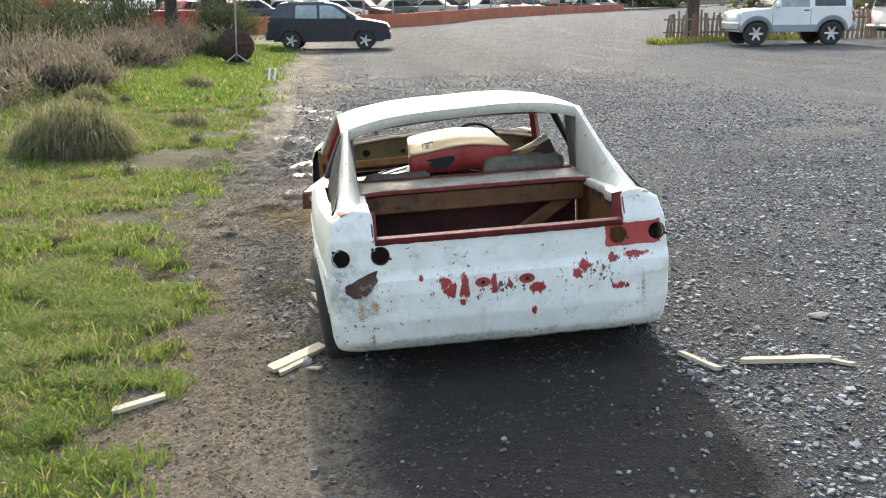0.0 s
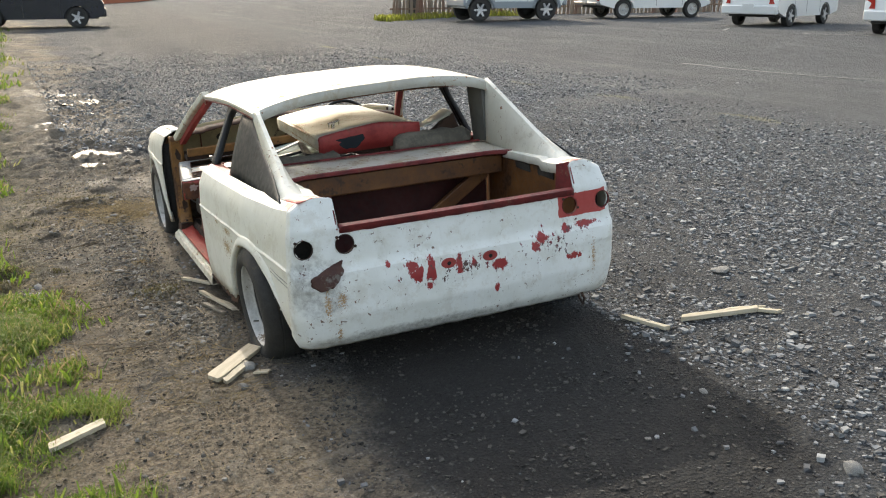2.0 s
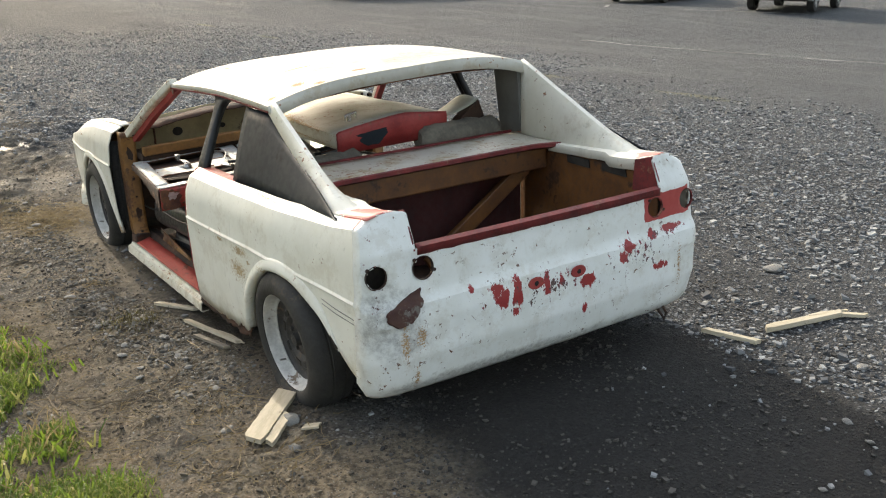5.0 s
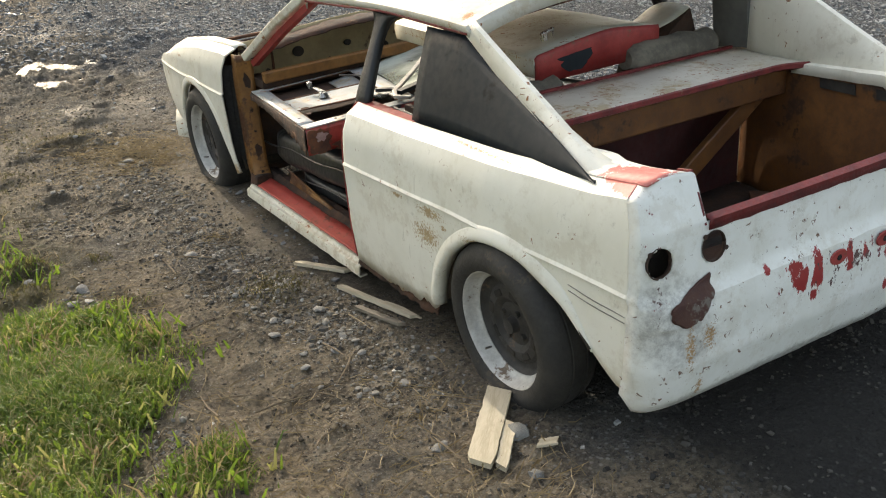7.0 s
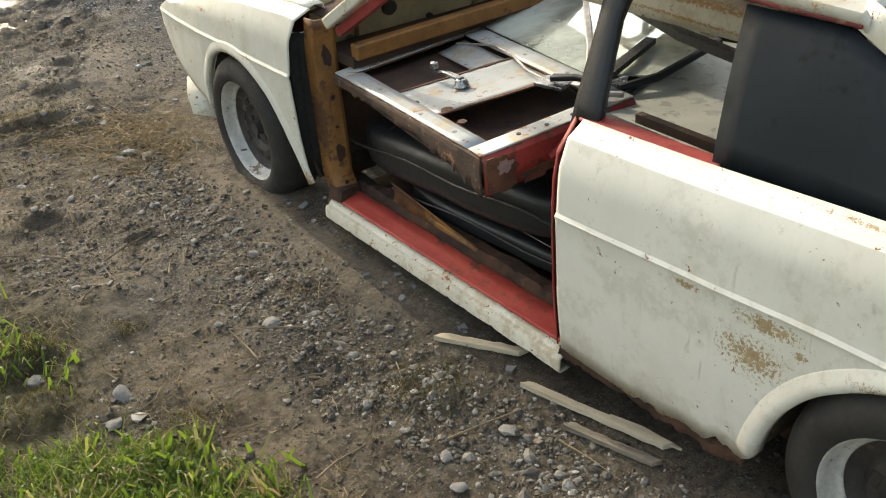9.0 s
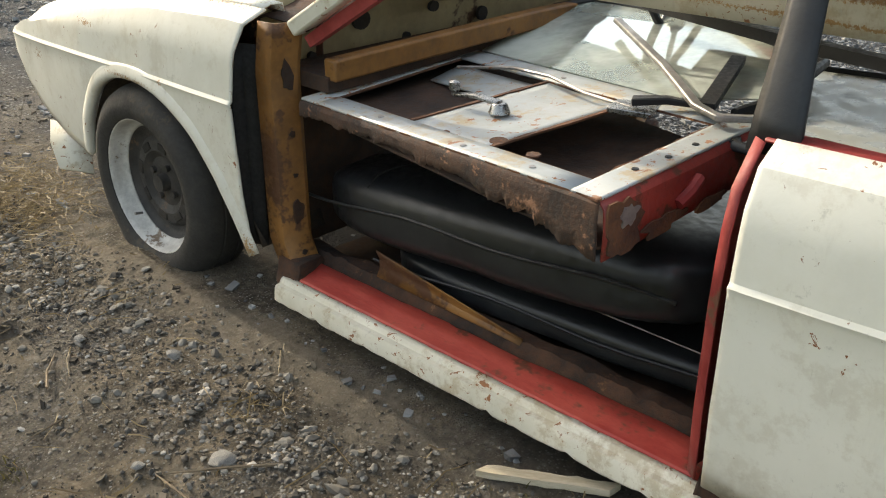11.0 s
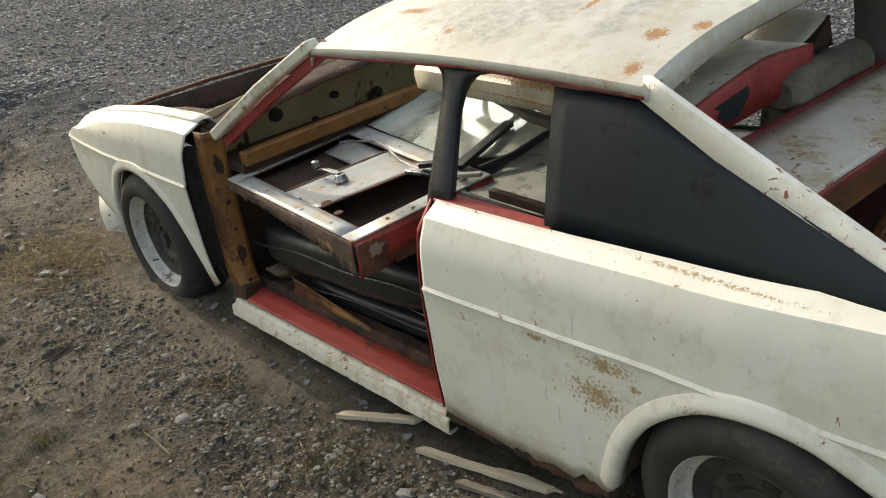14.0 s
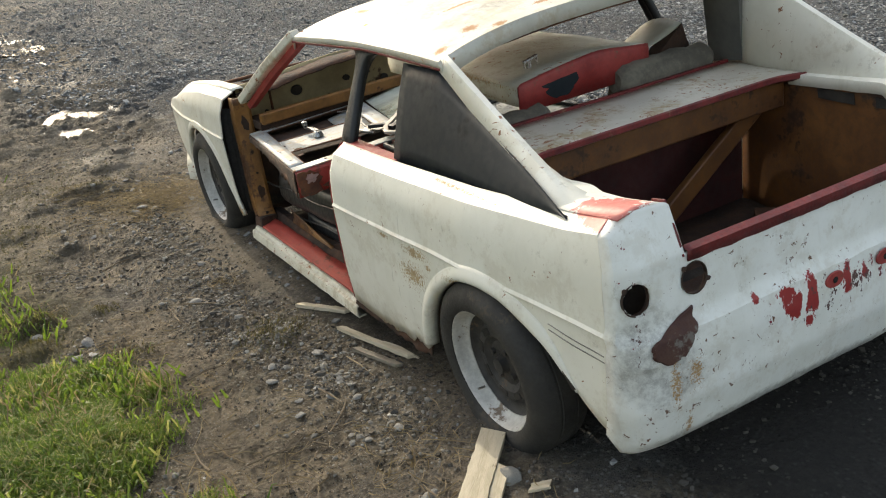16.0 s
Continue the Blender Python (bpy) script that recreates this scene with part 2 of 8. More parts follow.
PAINT_SHELF = paint("white_paint_shelf", base=(0.56, 0.525, 0.45), rusty=0.56, stain=0.75, dirt=0.9, low_dirt=False)
PAINT_CREAM = paint("cream_paint", base=(0.58, 0.555, 0.46), stain=0.5, rusts=[((-0.255, 1.6, 0.842), (0.12, 0.75, 0.014)), ((-0.255, 1.6, 0.792), (0.12, 0.75, 0.008)), ((0.0, 1.5, 0.9), (0.2, 0.3, 0.02))], rusty=0.6, dirt=0.9, low_dirt=False)
RED_PRIMER = mottled("red_primer", (0.21, 0.019, 0.019), (0.35, 0.052, 0.045), 0.55, 7, 0.25, third=(0.17, 0.075, 0.045), third_at=0.575)
RED_WORN = mottled("worn_red_edge", (0.085, 0.010, 0.011), (0.19, 0.024, 0.023), 0.6, 14, 0.35, third=(0.20, 0.10, 0.06), third_at=0.575)
SILL_RED = mottled("faded_sill_red", (0.34, 0.035, 0.028), (0.50, 0.085, 0.060), 0.5, 5, 0.25, third=(0.16, 0.06, 0.035), third_at=0.545, vec=(2.2, 0.8, 2.2))
ROT = mottled("rotten_steel", (0.020, 0.013, 0.010), (0.085, 0.040, 0.022), 0.95, 11, 0.7, third=(0.22, 0.115, 0.055), third_at=0.59)
OCHRE = mottled("ochre_paint", (0.15, 0.066, 0.016), (0.28, 0.13, 0.034), 0.55, 6, 0.25, third=(0.085, 0.036, 0.016), third_at=0.535)
# the same ochre, darkened for the shade inside the boot
OCHRE_SHADED = mottled("ochre_paint_shaded", (0.085, 0.034, 0.012), (0.175, 0.074, 0.020), 0.55, 5, 0.25, third=(0.045, 0.021, 0.012), third_at=0.55)
RUST = mottled("rust", (0.055, 0.026, 0.017), (0.155, 0.068, 0.032), 0.9, 12, 0.6, third=(0.30, 0.15, 0.06), third_at=0.60)
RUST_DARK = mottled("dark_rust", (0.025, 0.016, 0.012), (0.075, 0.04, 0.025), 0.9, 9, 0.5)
MAROON = mottled("maroon_board", (0.035, 0.010, 0.010), (0.075, 0.022, 0.02), 0.8, 5, 0.2)
BLACK_PANEL = mottled("black_window_panel", (0.005, 0.009, 0.013), (0.011, 0.016, 0.021), 0.58, 3.5, 0.06, third=(0.003, 0.004, 0.006), third_at=0.58)
BLACK_PANEL.node_tree.nodes["Principled BSDF"].inputs["Specular IOR Level"].default_value = 0.24
BLACK_TRIM = mottled("black_trim", (0.006, 0.007, 0.009), (0.014, 0.016, 0.019), 0.5, 10, 0.15)
FLAT_BLACK = mottled("flat_black", (0.006, 0.006, 0.006), (0.014, 0.013, 0.012), 0.8, 12, 0.3)
GREY_POST = mottled("grey_inner_post", (0.085, 0.088, 0.08), (0.15, 0.15, 0.138), 0.6, 4, 0.2, third=(0.06, 0.035, 0.02), third_at=0.60)
MUDDY = mottled("muddy_housing", (0.022, 0.017, 0.013), (0.085, 0.062, 0.042), 0.95, 9, 0.5, third=(0.14, 0.10, 0.065), third_at=0.60)
UNDERSEAL = mottled("underseal", (0.012, 0.011, 0.010), (0.04, 0.034, 0.028), 0.9, 12, 0.6)
VINYL = mottled("black_vinyl", (0.009, 0.010, 0.012), (0.017, 0.019, 0.021), 0.40, 5, 0.10, third=(0.03, 0.03, 0.029), third_at=0.64)
TYRE = mottled("tyre_rubber", (0.020, 0.019, 0.018), (0.040, 0.037, 0.033), 0.8, 12, 0.3, third=(0.062, 0.050, 0.038), third_at=0.58)
RIM_WHITE = mottled("rim_paint", (0.36, 0.35, 0.33), (0.58, 0.57, 0.54), 0.45, 10, 0.25, third=(0.16, 0.115, 0.08), third_at=0.57)
RIM_DARK = mottled("rim_centre", (0.018, 0.017, 0.016), (0.055, 0.05, 0.046), 0.65, 18, 0.4, third=(0.12, 0.08, 0.05), third_at=0.61)
FOAM = mottled("dirty_seat_cloth", (0.09, 0.08, 0.064), (0.18, 0.16, 0.125), 0.95, 9, 0.4, third=(0.05, 0.043, 0.036), third_at=0.60)
WEATHERED = mottled("grey_lath", (0.10, 0.085, 0.065), (0.26, 0.225, 0.17), 0.85, 6, 0.35, third=(0.46, 0.40, 0.30), third_at=0.60, vec=(1, 6, 6))
DULL_CHROME = mottled("dull_chrome", (0.16, 0.16, 0.16), (0.42, 0.42, 0.41), 0.30, 26, 0.2, metal=0.9, third=(0.07, 0.06, 0.05), third_at=0.60)
CHROME = mottled("pitted_chrome", (0.55, 0.55, 0.55), (0.75, 0.75, 0.74), 0.22, 30, 0.1, metal=1.0)
STEEL = mottled("bare_steel", (0.20, 0.19, 0.18), (0.40, 0.38, 0.36), 0.45, 16, 0.2, metal=0.6, third=(0.2, 0.09, 0.04), third_at=0.60)
DOOR_PAINT = paint("door_inner_paint", base=(0.37, 0.40, 0.415), rusty=0.555, stain=0.75, dirt=0.8, low_dirt=False)
WOOD = mottled("split_timber", (0.40, 0.34, 0.235), (0.57, 0.50, 0.375), 0.75, 6, 0.35, third=(0.17, 0.135, 0.095), third_at=0.57, vec=(1, 6, 6))


def glass(name, tint=(0.80, 0.86, 0.82), dusty=0.16):
    m = Mat(name, 0.05)
    t = m.t
    g, d, s = (t.nodes.new("ShaderNodeBsdf" + k) for k in ("Glass", "Diffuse", "Transparent"))
    g.inputs["Color"].default_value, g.inputs["Roughness"].default_value, g.inputs["IOR"].default_value = (*tint, 1), 0.04, 1.45
    d.inputs["Color"].default_value = (0.58, 0.62, 0.56, 1)
    mx = t.nodes.new("ShaderNodeMixShader")
    t.links.new(m.step(m.noise(3, 5, 0.65), 0.3, 0.75, dusty * 0.4, dusty * 1.6), mx.inputs[0])
    t.links.new(g.outputs[0], mx.inputs[1])
    t.links.new(d.outputs[0], mx.inputs[2])
    t.links.new(mx.outputs[0], t.nodes["Material Output"].inputs[0])
    return m.m


GLASS = glass("dusty_glass", dusty=0.48)
CAR_GLASS = mottled("tinted_glass", (0.020, 0.025, 0.028), (0.05, 0.06, 0.065), 0.06, 2, 0.0)
CAR_GLASS_LIGHT = mottled("pale_glass", (0.20, 0.24, 0.25), (0.40, 0.45, 0.46), 0.08, 1.5, 0.0)

# ---- mesh helpers ----
def part(name, bm, material, parent=None, label="", thick=0.0, smooth=35, offset=-1.0, bevel=0.0):
    """Links a bmesh as one mesh object under a thing or a part."""
    bmesh.ops.recalc_face_normals(bm, faces=bm.faces) if len(bm.faces) < 3000 and not thick else None
    me = bpy.data.meshes.new(name)
    bm.to_mesh(me)
    bm.free()
    for m in material if isinstance(material, (list, tuple)) else [material]:
        me.materials.append(m)
    if smooth:
        me.polygons.foreach_set("use_smooth", [True] * len(me.polygons))
        me.set_sharp_from_angle(angle=radians(smooth))
    ob = new(name, me)
    if parent:
        ob.parent = parent
    if label:
        ob["label"] = label
    if thick:
        s = ob.modifiers.new("thickness", "SOLIDIFY")
        s.thickness, s.offset = thick, offset
    if bevel:
        b = ob.modifiers.new("edges", "BEVEL")
        b.width, b.segments, b.limit_method = bevel, 2, "ANGLE"
    return ob


def thing(name, label, category, m=None, group="", kind=""):
    ob = new(name)
    ob.empty_display_size = 0.1
    if m is not None:
        ob.matrix_world = m
    return tagged(ob, label, category, group, kind)


def lerp(x, xs, ys):
    return float(np.interp(x, xs, ys))


def grid(rows, bm=None, closed=False):
    """Faces over a table of points, row by row."""
    bm = bm or bmesh.new()
    vs = [[bm.verts.new(p) for p in r] for r in rows]
    for a, b in zip(vs, vs[1:]):
        n = len(a)
        for i in range(n if closed else n - 1):
            j = (i + 1) % n
            q = [a[i], a[j], b[j], b[i]]
            q = [v for k, v in enumerate(q) if (v.co - q[k - 1].co).length > 1e-6]
            if len(q) >= 3:
                bm.faces.new(q)
    return bm


def slab(poly, d, bm=None):
    """A flat or bent polygon given a depth along the vector d."""
    bm = bm or bmesh.new()
    d = Vector(d)
    a = [bm.verts.new(p) for p in poly]
    b = [bm.verts.new(Vector(p) + d) for p in poly]
    bm.faces.new(a)
    bm.faces.new(b[::-1])
    for i in range(len(a)):
        j = (i + 1) % len(a)
        bm.faces.new((a[i], b[i], b[j], a[j]))
    return bm


def box(x0, x1, y0, y1, z0, z1, bm=None, m=None):
    bm = bm or bmesh.new()
    r = bmesh.ops.create_cube(bm, size=1)
    bmesh.ops.transform(bm, verts=r["verts"], matrix=(m or Matrix()) @ Matrix.Translation(((x0 + x1) / 2, (y0 + y1) / 2, (z0 + z1) / 2))
                        @ Matrix.Diagonal((x1 - x0, y1 - y0, z1 - z0, 1)))
    return bm


def bar(pts, w, h, up=(0, 0, 1), bm=None):
    """A bar of rectangular section w x h along points."""
    rows = []
    pts = [Vector(p) for p in pts]
    for i, p in enumerate(pts):
        d = (pts[min(i + 1, len(pts) - 1)] - pts[max(i - 1, 0)]).normalized()
        s = d.cross(Vector(up)).normalized()
        u = s.cross(d)
        ww = w[i] if isinstance(w, (list, tuple)) else w
        hh = h[i] if isinstance(h, (list, tuple)) else h
        rows.append([p + s * a * ww / 2 + u * b * hh / 2 for a, b in ((-1, -1), (1, -1), (1, 1), (-1, 1))])
    bm = bm or bmesh.new()
    vs = [[bm.verts.new(p) for p in r] for r in rows]
    for a, b in zip(vs, vs[1:]):
        for i in range(4):
            bm.faces.new((a[i], a[(i + 1) % 4], b[(i + 1) % 4], b[i]))
    bm.faces.new(vs[0][::-1])
    bm.faces.new(vs[-1])
    return bm


def tube(pts, r, n=8, bm=None):
    bm = bm or bmesh.new()
    pts = [Vector(p) for p in pts]
    rows, ref = [], Vector((0.31, 0.2, 0.93))
    for i, p in enumerate(pts):
        d = (pts[min(i + 1, len(pts) - 1)] - pts[max(i - 1, 0)]).normalized()
        s = d.cross(ref).normalized()
        u = s.cross(d)
        rr = r[i] if isinstance(r, (list, tuple)) else r
        rows.append([bm.verts.new(p + (s * math.cos(a) + u * math.sin(a)) * rr) for a in (2 * math.pi * k / n for k in range(n))])
    for a, b in zip(rows, rows[1:]):
        for i in range(n):
            bm.faces.new((a[i], a[(i + 1) % n], b[(i + 1) % n], b[i]))
    bm.faces.new(rows[0][::-1])
    bm.faces.new(rows[-1])
    return bm


def lathe(profile, n=48, bm=None, axis="x"):
    """Turns (r, along) pairs round an axis."""
    rows = []
    for k in range(n):
        a = 2 * math.pi * k / n
        c, s = math.cos(a), math.sin(a)
        rows.append([(h, r * c, r * s) if axis == "x" else (r * c, r * s, h) for r, h in profile])
    rows.append(rows[0])
    bm = grid(rows, bm)
    bmesh.ops.remove_doubles(bm, verts=bm.verts, dist=1e-5)
    return bm


def rough_up(bm, amount, scale, seed=0):
    for v in bm.verts:
        v.co += noise.noise_vector(v.co * scale + Vector((seed, seed * 2.3, 0))) * amount
    return bm


def soft_block(x, y, z, cuts=6, puff=0.15, m=None):
    """A cushion: a box with rounded, swollen sides."""
    bm = bmesh.new()
    bmesh.ops.create_cube(bm, size=2)
    bmesh.ops.subdivide_edges(bm, edges=bm.edges, cuts=cuts, use_grid_fill=True)
    for v in bm.verts:
        c = v.co
        n = (abs(c.x) ** 5 + abs(c.y) ** 5 + abs(c.z) ** 5) ** 0.2
        c = c / n
        c.z *= 1 + puff * (1 - c.x ** 2) * (1 - c.y ** 2)
        v.co = Vector((c.x * x / 2, c.y * y / 2, c.z * z / 2))
    if m is not None:
        bmesh.ops.transform(bm, verts=bm.verts, matrix=m)
    return bm


# ---- ground level: the verge falls away to the left under the wreck, flat further out ----
SLOPE = pose(0, 0, 0, -0.6875, -2.6336, 0.0158)


def fade(r, a, b):
    k = min(max((r - a) / (b - a), 0), 1)
    return 1 - k * k * (3 - 2 * k)


def level(x, y):
    """Height of the ground without its small bumps."""
    r = math.hypot(x, y - 1.5)
    z = (0.046 * x - 0.012 * y) * fade(r, 4.5, 15)
    if x < -2.2:                                  # bank rising into the scrub
        z += 0.05 * min(-2.2 - x, 3) * fade(-y, 0, 6) + 0.02 * max(-x - 6, 0)
    if x > 7 and y > 8:                           # the tarmac beyond the yard lies a little higher
        z += 0.22 * (1 - fade(x, 7, 15)) * (1 - fade(y, 8, 16))
    return z


def on_car(x, y, z=0.0):
    """From the wreck's own axes to the world."""
    return SLOPE @ Vector((x, y, z))

# ---- ground: one sheet from the wreck to the horizon ----
def stations(fine0, fine1, step, far, grow=1.09):
    a = list(np.arange(fine0, fine1 + 1e-6, step))
    s = step
    while a[-1] < far:
        s *= grow
        a.append(a[-1] + s)
    s = step
    while a[0] > -far:
        s *= grow
        a.insert(0, a[0] - s)
    return a


HOLLOWS = [(-1.30, 4.28, 0.20, 0.11, 0.07), (-1.85, 2.55, 0.12, 0.10, -0.03), (-1.90, 2.28, 0.11, 0.10, -0.03), (-1.08, 1.68, 0.11, 0.13, -0.022), (-1.99, 0.60, 0.20, 0.09, 0.05),
           (-1.05, 4.75, 0.16, 0.10, -0.03), (-0.88, 5.1, 0.12, 0.14, 0.04), (-1.55, 3.35, 0.10, 0.07, 0.035), (-1.75, 3.85, 0.14, 0.10, -0.03), (-1.32, 2.98, 0.07, 0.05, 0.025)]
PUDDLES = [(-0.80, 6.35, 0.34, 0.72), (-1.12, 7.05, 0.22, 0.40), (-0.72, 12.3, 0.42, 1.3), (-1.10, 9.0, 0.26, 0.55), (-0.62, 10.4, 0.20, 0.6)]


def bumps(x, y):
    """Small unevenness: clods and ruts on the dirt, smoother on the road."""
    r = math.hypot(x - 0, y - 2)
    k = fade(r, 9, 22)
    if k <= 0:
        return 0.0
    p = Vector((x, y, 0.0))
    rough = 1.0 if x < -0.9 else max(0.25, 1 - (x + 0.9) * 0.8)
    z = 0.018 * noise.noise(p * 1.3) + 0.012 * rough * noise.noise(p * 4.1) + 0.008 * rough * noise.noise(p * 11)
    z += 0.010 * rough * max(0, noise.noise(p * 7.3 + Vector((5, 1, 0))) - 0.15) * 2
    if y > 5 and -3 < x < 1.2:                     # churned mud with puddles ahead of the nose
        m = min((y - 5) / 1.5, 1) * fade(abs(x + 0.9), 0.8, 1.8)
        z += m * (0.06 * noise.noise(p * 2.1 + Vector((3, 7, 0))) + 0.05 * noise.noise(p * 4.5 + Vector((1, 2, 0))) + 0.03 * noise.noise(p * 9))
    if -2.6 < x < -0.75 and -1.5 < y < 8:          # crumbled verge: clods, a rut, hollows and churned lumps
        e = fade(abs(x + 1.6), 0.75, 1.0)
        z += e * (0.008 * noise.noise(p * 21) + 0.006 * noise.noise(p * 43) + 0.024 * max(0, noise.noise(p * 9.1 + Vector((2, 9, 0))) - 0.2))
        z -= e * 0.022 * fade(abs(x + 1.48 - 0.06 * math.sin(y * 1.1)), 0.02, 0.20) * fade(abs(y - 1.6), 1.2, 2.2)
        for cx, cy, rx, ry, d in HOLLOWS:
            q = math.hypot((x - cx) / rx, (y - cy) / ry) + 0.25 * noise.noise(p * 13)
            if q < 2:
                z += -d * fade(q, 0.45, 1.0) + (0.35 * d * fade(abs(q - 1.2), 0.05, 0.5) if d > 0 else 0)
    for cx, cy, rx, ry in PUDDLES:
        q = math.hypot((x - cx) / rx, (y - cy) / ry)
        if q < 1.25:
            z = z * 0.9 - 0.03 * fade(q, 0.55, 1.25) + 0.024 * noise.noise(p * 11) + 0.020 * noise.noise(p * 25)
    under = fade(max(abs(x) - 0.75, 0) + max(abs(y - 1.9) - 2.0, 0), 0.05, 0.35)
    return k * (z * (1 - 0.8 * under) - 0.012 * (1 - under))


def ground_z(x, y):
    return level(x, y) + bumps(x, y)


def denser(a, lo, hi):
    """Halves the steps between lo and hi."""
    return sorted(a + [(p + q) / 2 for p, q in zip(a, a[1:]) if lo < p < hi])


gx, gy = denser(stations(-3.6, 3.2, 0.032, 700), -2.4, -0.8), denser(stations(-2.2, 7.5, 0.036, 900), -0.6, 13.5)
NX, NY = len(gx), len(gy)
co = np.array([(x, y, ground_z(x, y)) for y in gy for x in gx], dtype=np.float64)
idx = np.arange(NX * NY).reshape(NY, NX)
quads = np.stack([idx[:-1, :-1], idx[:-1, 1:], idx[1:, 1:], idx[1:, :-1]], axis=-1).reshape(-1, 4)
me = bpy.data.meshes.new("ground")
me.from_pydata(co.tolist(), [], quads.tolist())
me.polygons.foreach_set("use_smooth", [True] * len(me.polygons))


def ground_material():
    m = Mat("gravel_and_dirt", 0.9)
    x, y = m.axis(0), m.axis(1)
    big, mid, fine = m.noise(0.55, 5, 0.6), m.noise(3.0, 6, 0.65), m.noise(45, 5, 0.65)
    cell = m.voro(62)
    cell_col = m.voro(62, out=1)
    sep = m.t.nodes.new("ShaderNodeSeparateColor")
    m.t.links.new(cell_col, sep.inputs[0])
    r1 = sep.outputs[0]
    stones = m.mix(m.step(m.f("ADD", m.f("MULTIPLY", r1, 0.8), m.f("MULTIPLY", mid, 0.3)), 0.35, 1.0), (0.055, 0.058, 0.062), (0.33, 0.335, 0.335))
    grit = m.mix(fine, (0.034, 0.036, 0.038), (0.105, 0.107, 0.108))
    gravel = m.mix(m.step(m.f("ADD", m.f("SUBTRACT", 0.5, cell), m.f("MULTIPLY", mid, 0.4)), 0.22, 0.46), grit, stones)
    speck = m.noise(11, 4, 0.7)
    gravel = m.mix(m.step(speck, 0.35, 0.65), m.mix(0.55, gravel, (0.035, 0.036, 0.039)), gravel)
    # earth of the verge
    earth = m.mix(m.step(m.f("ADD", m.f("MULTIPLY", mid, 0.6), m.f("MULTIPLY", fine, 0.4)), 0.35, 0.65), (0.058, 0.048, 0.036), (0.290, 0.242, 0.176))
    earth = m.mix(m.step(m.noise(1.6, 5, 0.6), 0.50, 0.60, 0, 0.65), earth, m.mix(fine, (0.052, 0.043, 0.032), (0.16, 0.133, 0.097)))
    dry = m.step(m.f("ADD", m.spot((-1.45, -0.5, 0), (1.3, 1.9, 9)), m.f("MULTIPLY", m.f("SUBTRACT", mid, 0.5), 0.8)), 0.0, 0.5)
    earth = m.mix(m.f("MULTIPLY", dry, 0.6), earth, m.mix(m.step(fine, 0.35, 0.65), (0.085, 0.067, 0.047), (0.36, 0.29, 0.20)))
    earth = m.mix(m.step(m.noise(5.5, 6, 0.75), 0.58, 0.70, 0, 0.6), earth, m.mix(fine, (0.12, 0.095, 0.062), (0.34, 0.275, 0.185)))
    # small stones trodden into the soil, and pale dried mud
    chips = m.voro(150)
    csep = m.t.nodes.new("ShaderNodeSeparateColor")
    m.t.links.new(m.voro(150, out=1), csep.inputs[0])
    chip_col = m.mix(csep.outputs[0], (0.055, 0.051, 0.045), (0.38, 0.355, 0.31))
    k_chip = m.f("MULTIPLY", m.step(chips, 0.30, 0.42, 1, 0), m.step(m.f("ADD", m.noise(2.6, 4, 0.65), m.f("MULTIPLY", csep.outputs[1], 0.30)), 0.58, 0.70))
    earth = m.mix(m.f("MULTIPLY", k_chip, 0.85), earth, chip_col)
    earth = m.mix(m.step(m.noise(7.5, 6, 0.75), 0.54, 0.64, 0, 0.6), earth, (0.27, 0.24, 0.19))
    earth = m.mix(m.step(m.noise(3.7, 6, 0.75, dist=0.8), 0.58, 0.66, 0, 0.6), earth, (0.040, 0.033, 0.025))
    pale = m.f("ADD", m.most([m.spot((-0.88, 5.0, 0), (0.30, 0.9, 9)), m.spot((-0.93, 2.7, 0), (0.11, 1.3, 9)), m.spot((-1.0, 8.0, 0), (0.5, 1.6, 9))]), m.f("MULTIPLY", m.f("SUBTRACT", m.noise(6, 6, 0.75), 0.5), 2.4))
    earth = m.mix(m.step(pale, 0.05, 0.5, 0, 0.7), earth, m.mix(fine, (0.13, 0.11, 0.085), (0.36, 0.31, 0.24)))
    wob = m.f("MULTIPLY", m.f("SUBTRACT", big, 0.5), 2.6)
    wob = m.f("ADD", wob, m.f("MULTIPLY", m.f("SUBTRACT", mid, 0.5), 1.2))
    earth = m.mix(1.0, earth, (1.12, 1.11, 1.10), "MULTIPLY")
    k_earth = m.step(m.f("ADD", x, wob), -0.95, -0.2, 1, 0)
    gravelly = m.step(m.noise(1.3, 4), 0.50, 0.66, 0, 0.5)
    col = m.mix(m.f("MULTIPLY", k_earth, m.f("SUBTRACT", 1.0, gravelly)), gravel, earth)
    # damp, oily soil under and behind the wreck, darkened further to deepen its shadow
    oily_shade = m.f("ADD", m.most([m.spot((0.08, -0.58, 0), (0.95, 1.60, 9)), m.spot((0, 2.0, 0), (0.98, 3.0, 9))]), m.f("MULTIPLY", m.f("SUBTRACT", m.noise(2.2, 5), 0.5), 0.5))
    col = m.mix(m.step(oily_shade, 0.08, 0.36, 0, 0.92), col, m.mix(fine, (0.012, 0.0115, 0.011), (0.046, 0.042, 0.038)))
    # the worn road curves away to the right: paler, finer
    road = m.f("SUBTRACT", x, m.f("ADD", 4.2, m.f("MULTIPLY", m.f("MAXIMUM", m.f("SUBTRACT", y, 10.0), 0.0), 0.05)))
    tarmac = m.mix(m.noise(0.9, 6, 0.7, m.stretch(0.9, 0.25, 1)), (0.056, 0.060, 0.066), (0.108, 0.112, 0.117))
    tarmac = m.mix(m.step(m.noise(22, 5, 0.8), 0.40, 0.66, 0, 0.75), tarmac, (0.142, 0.148, 0.152))
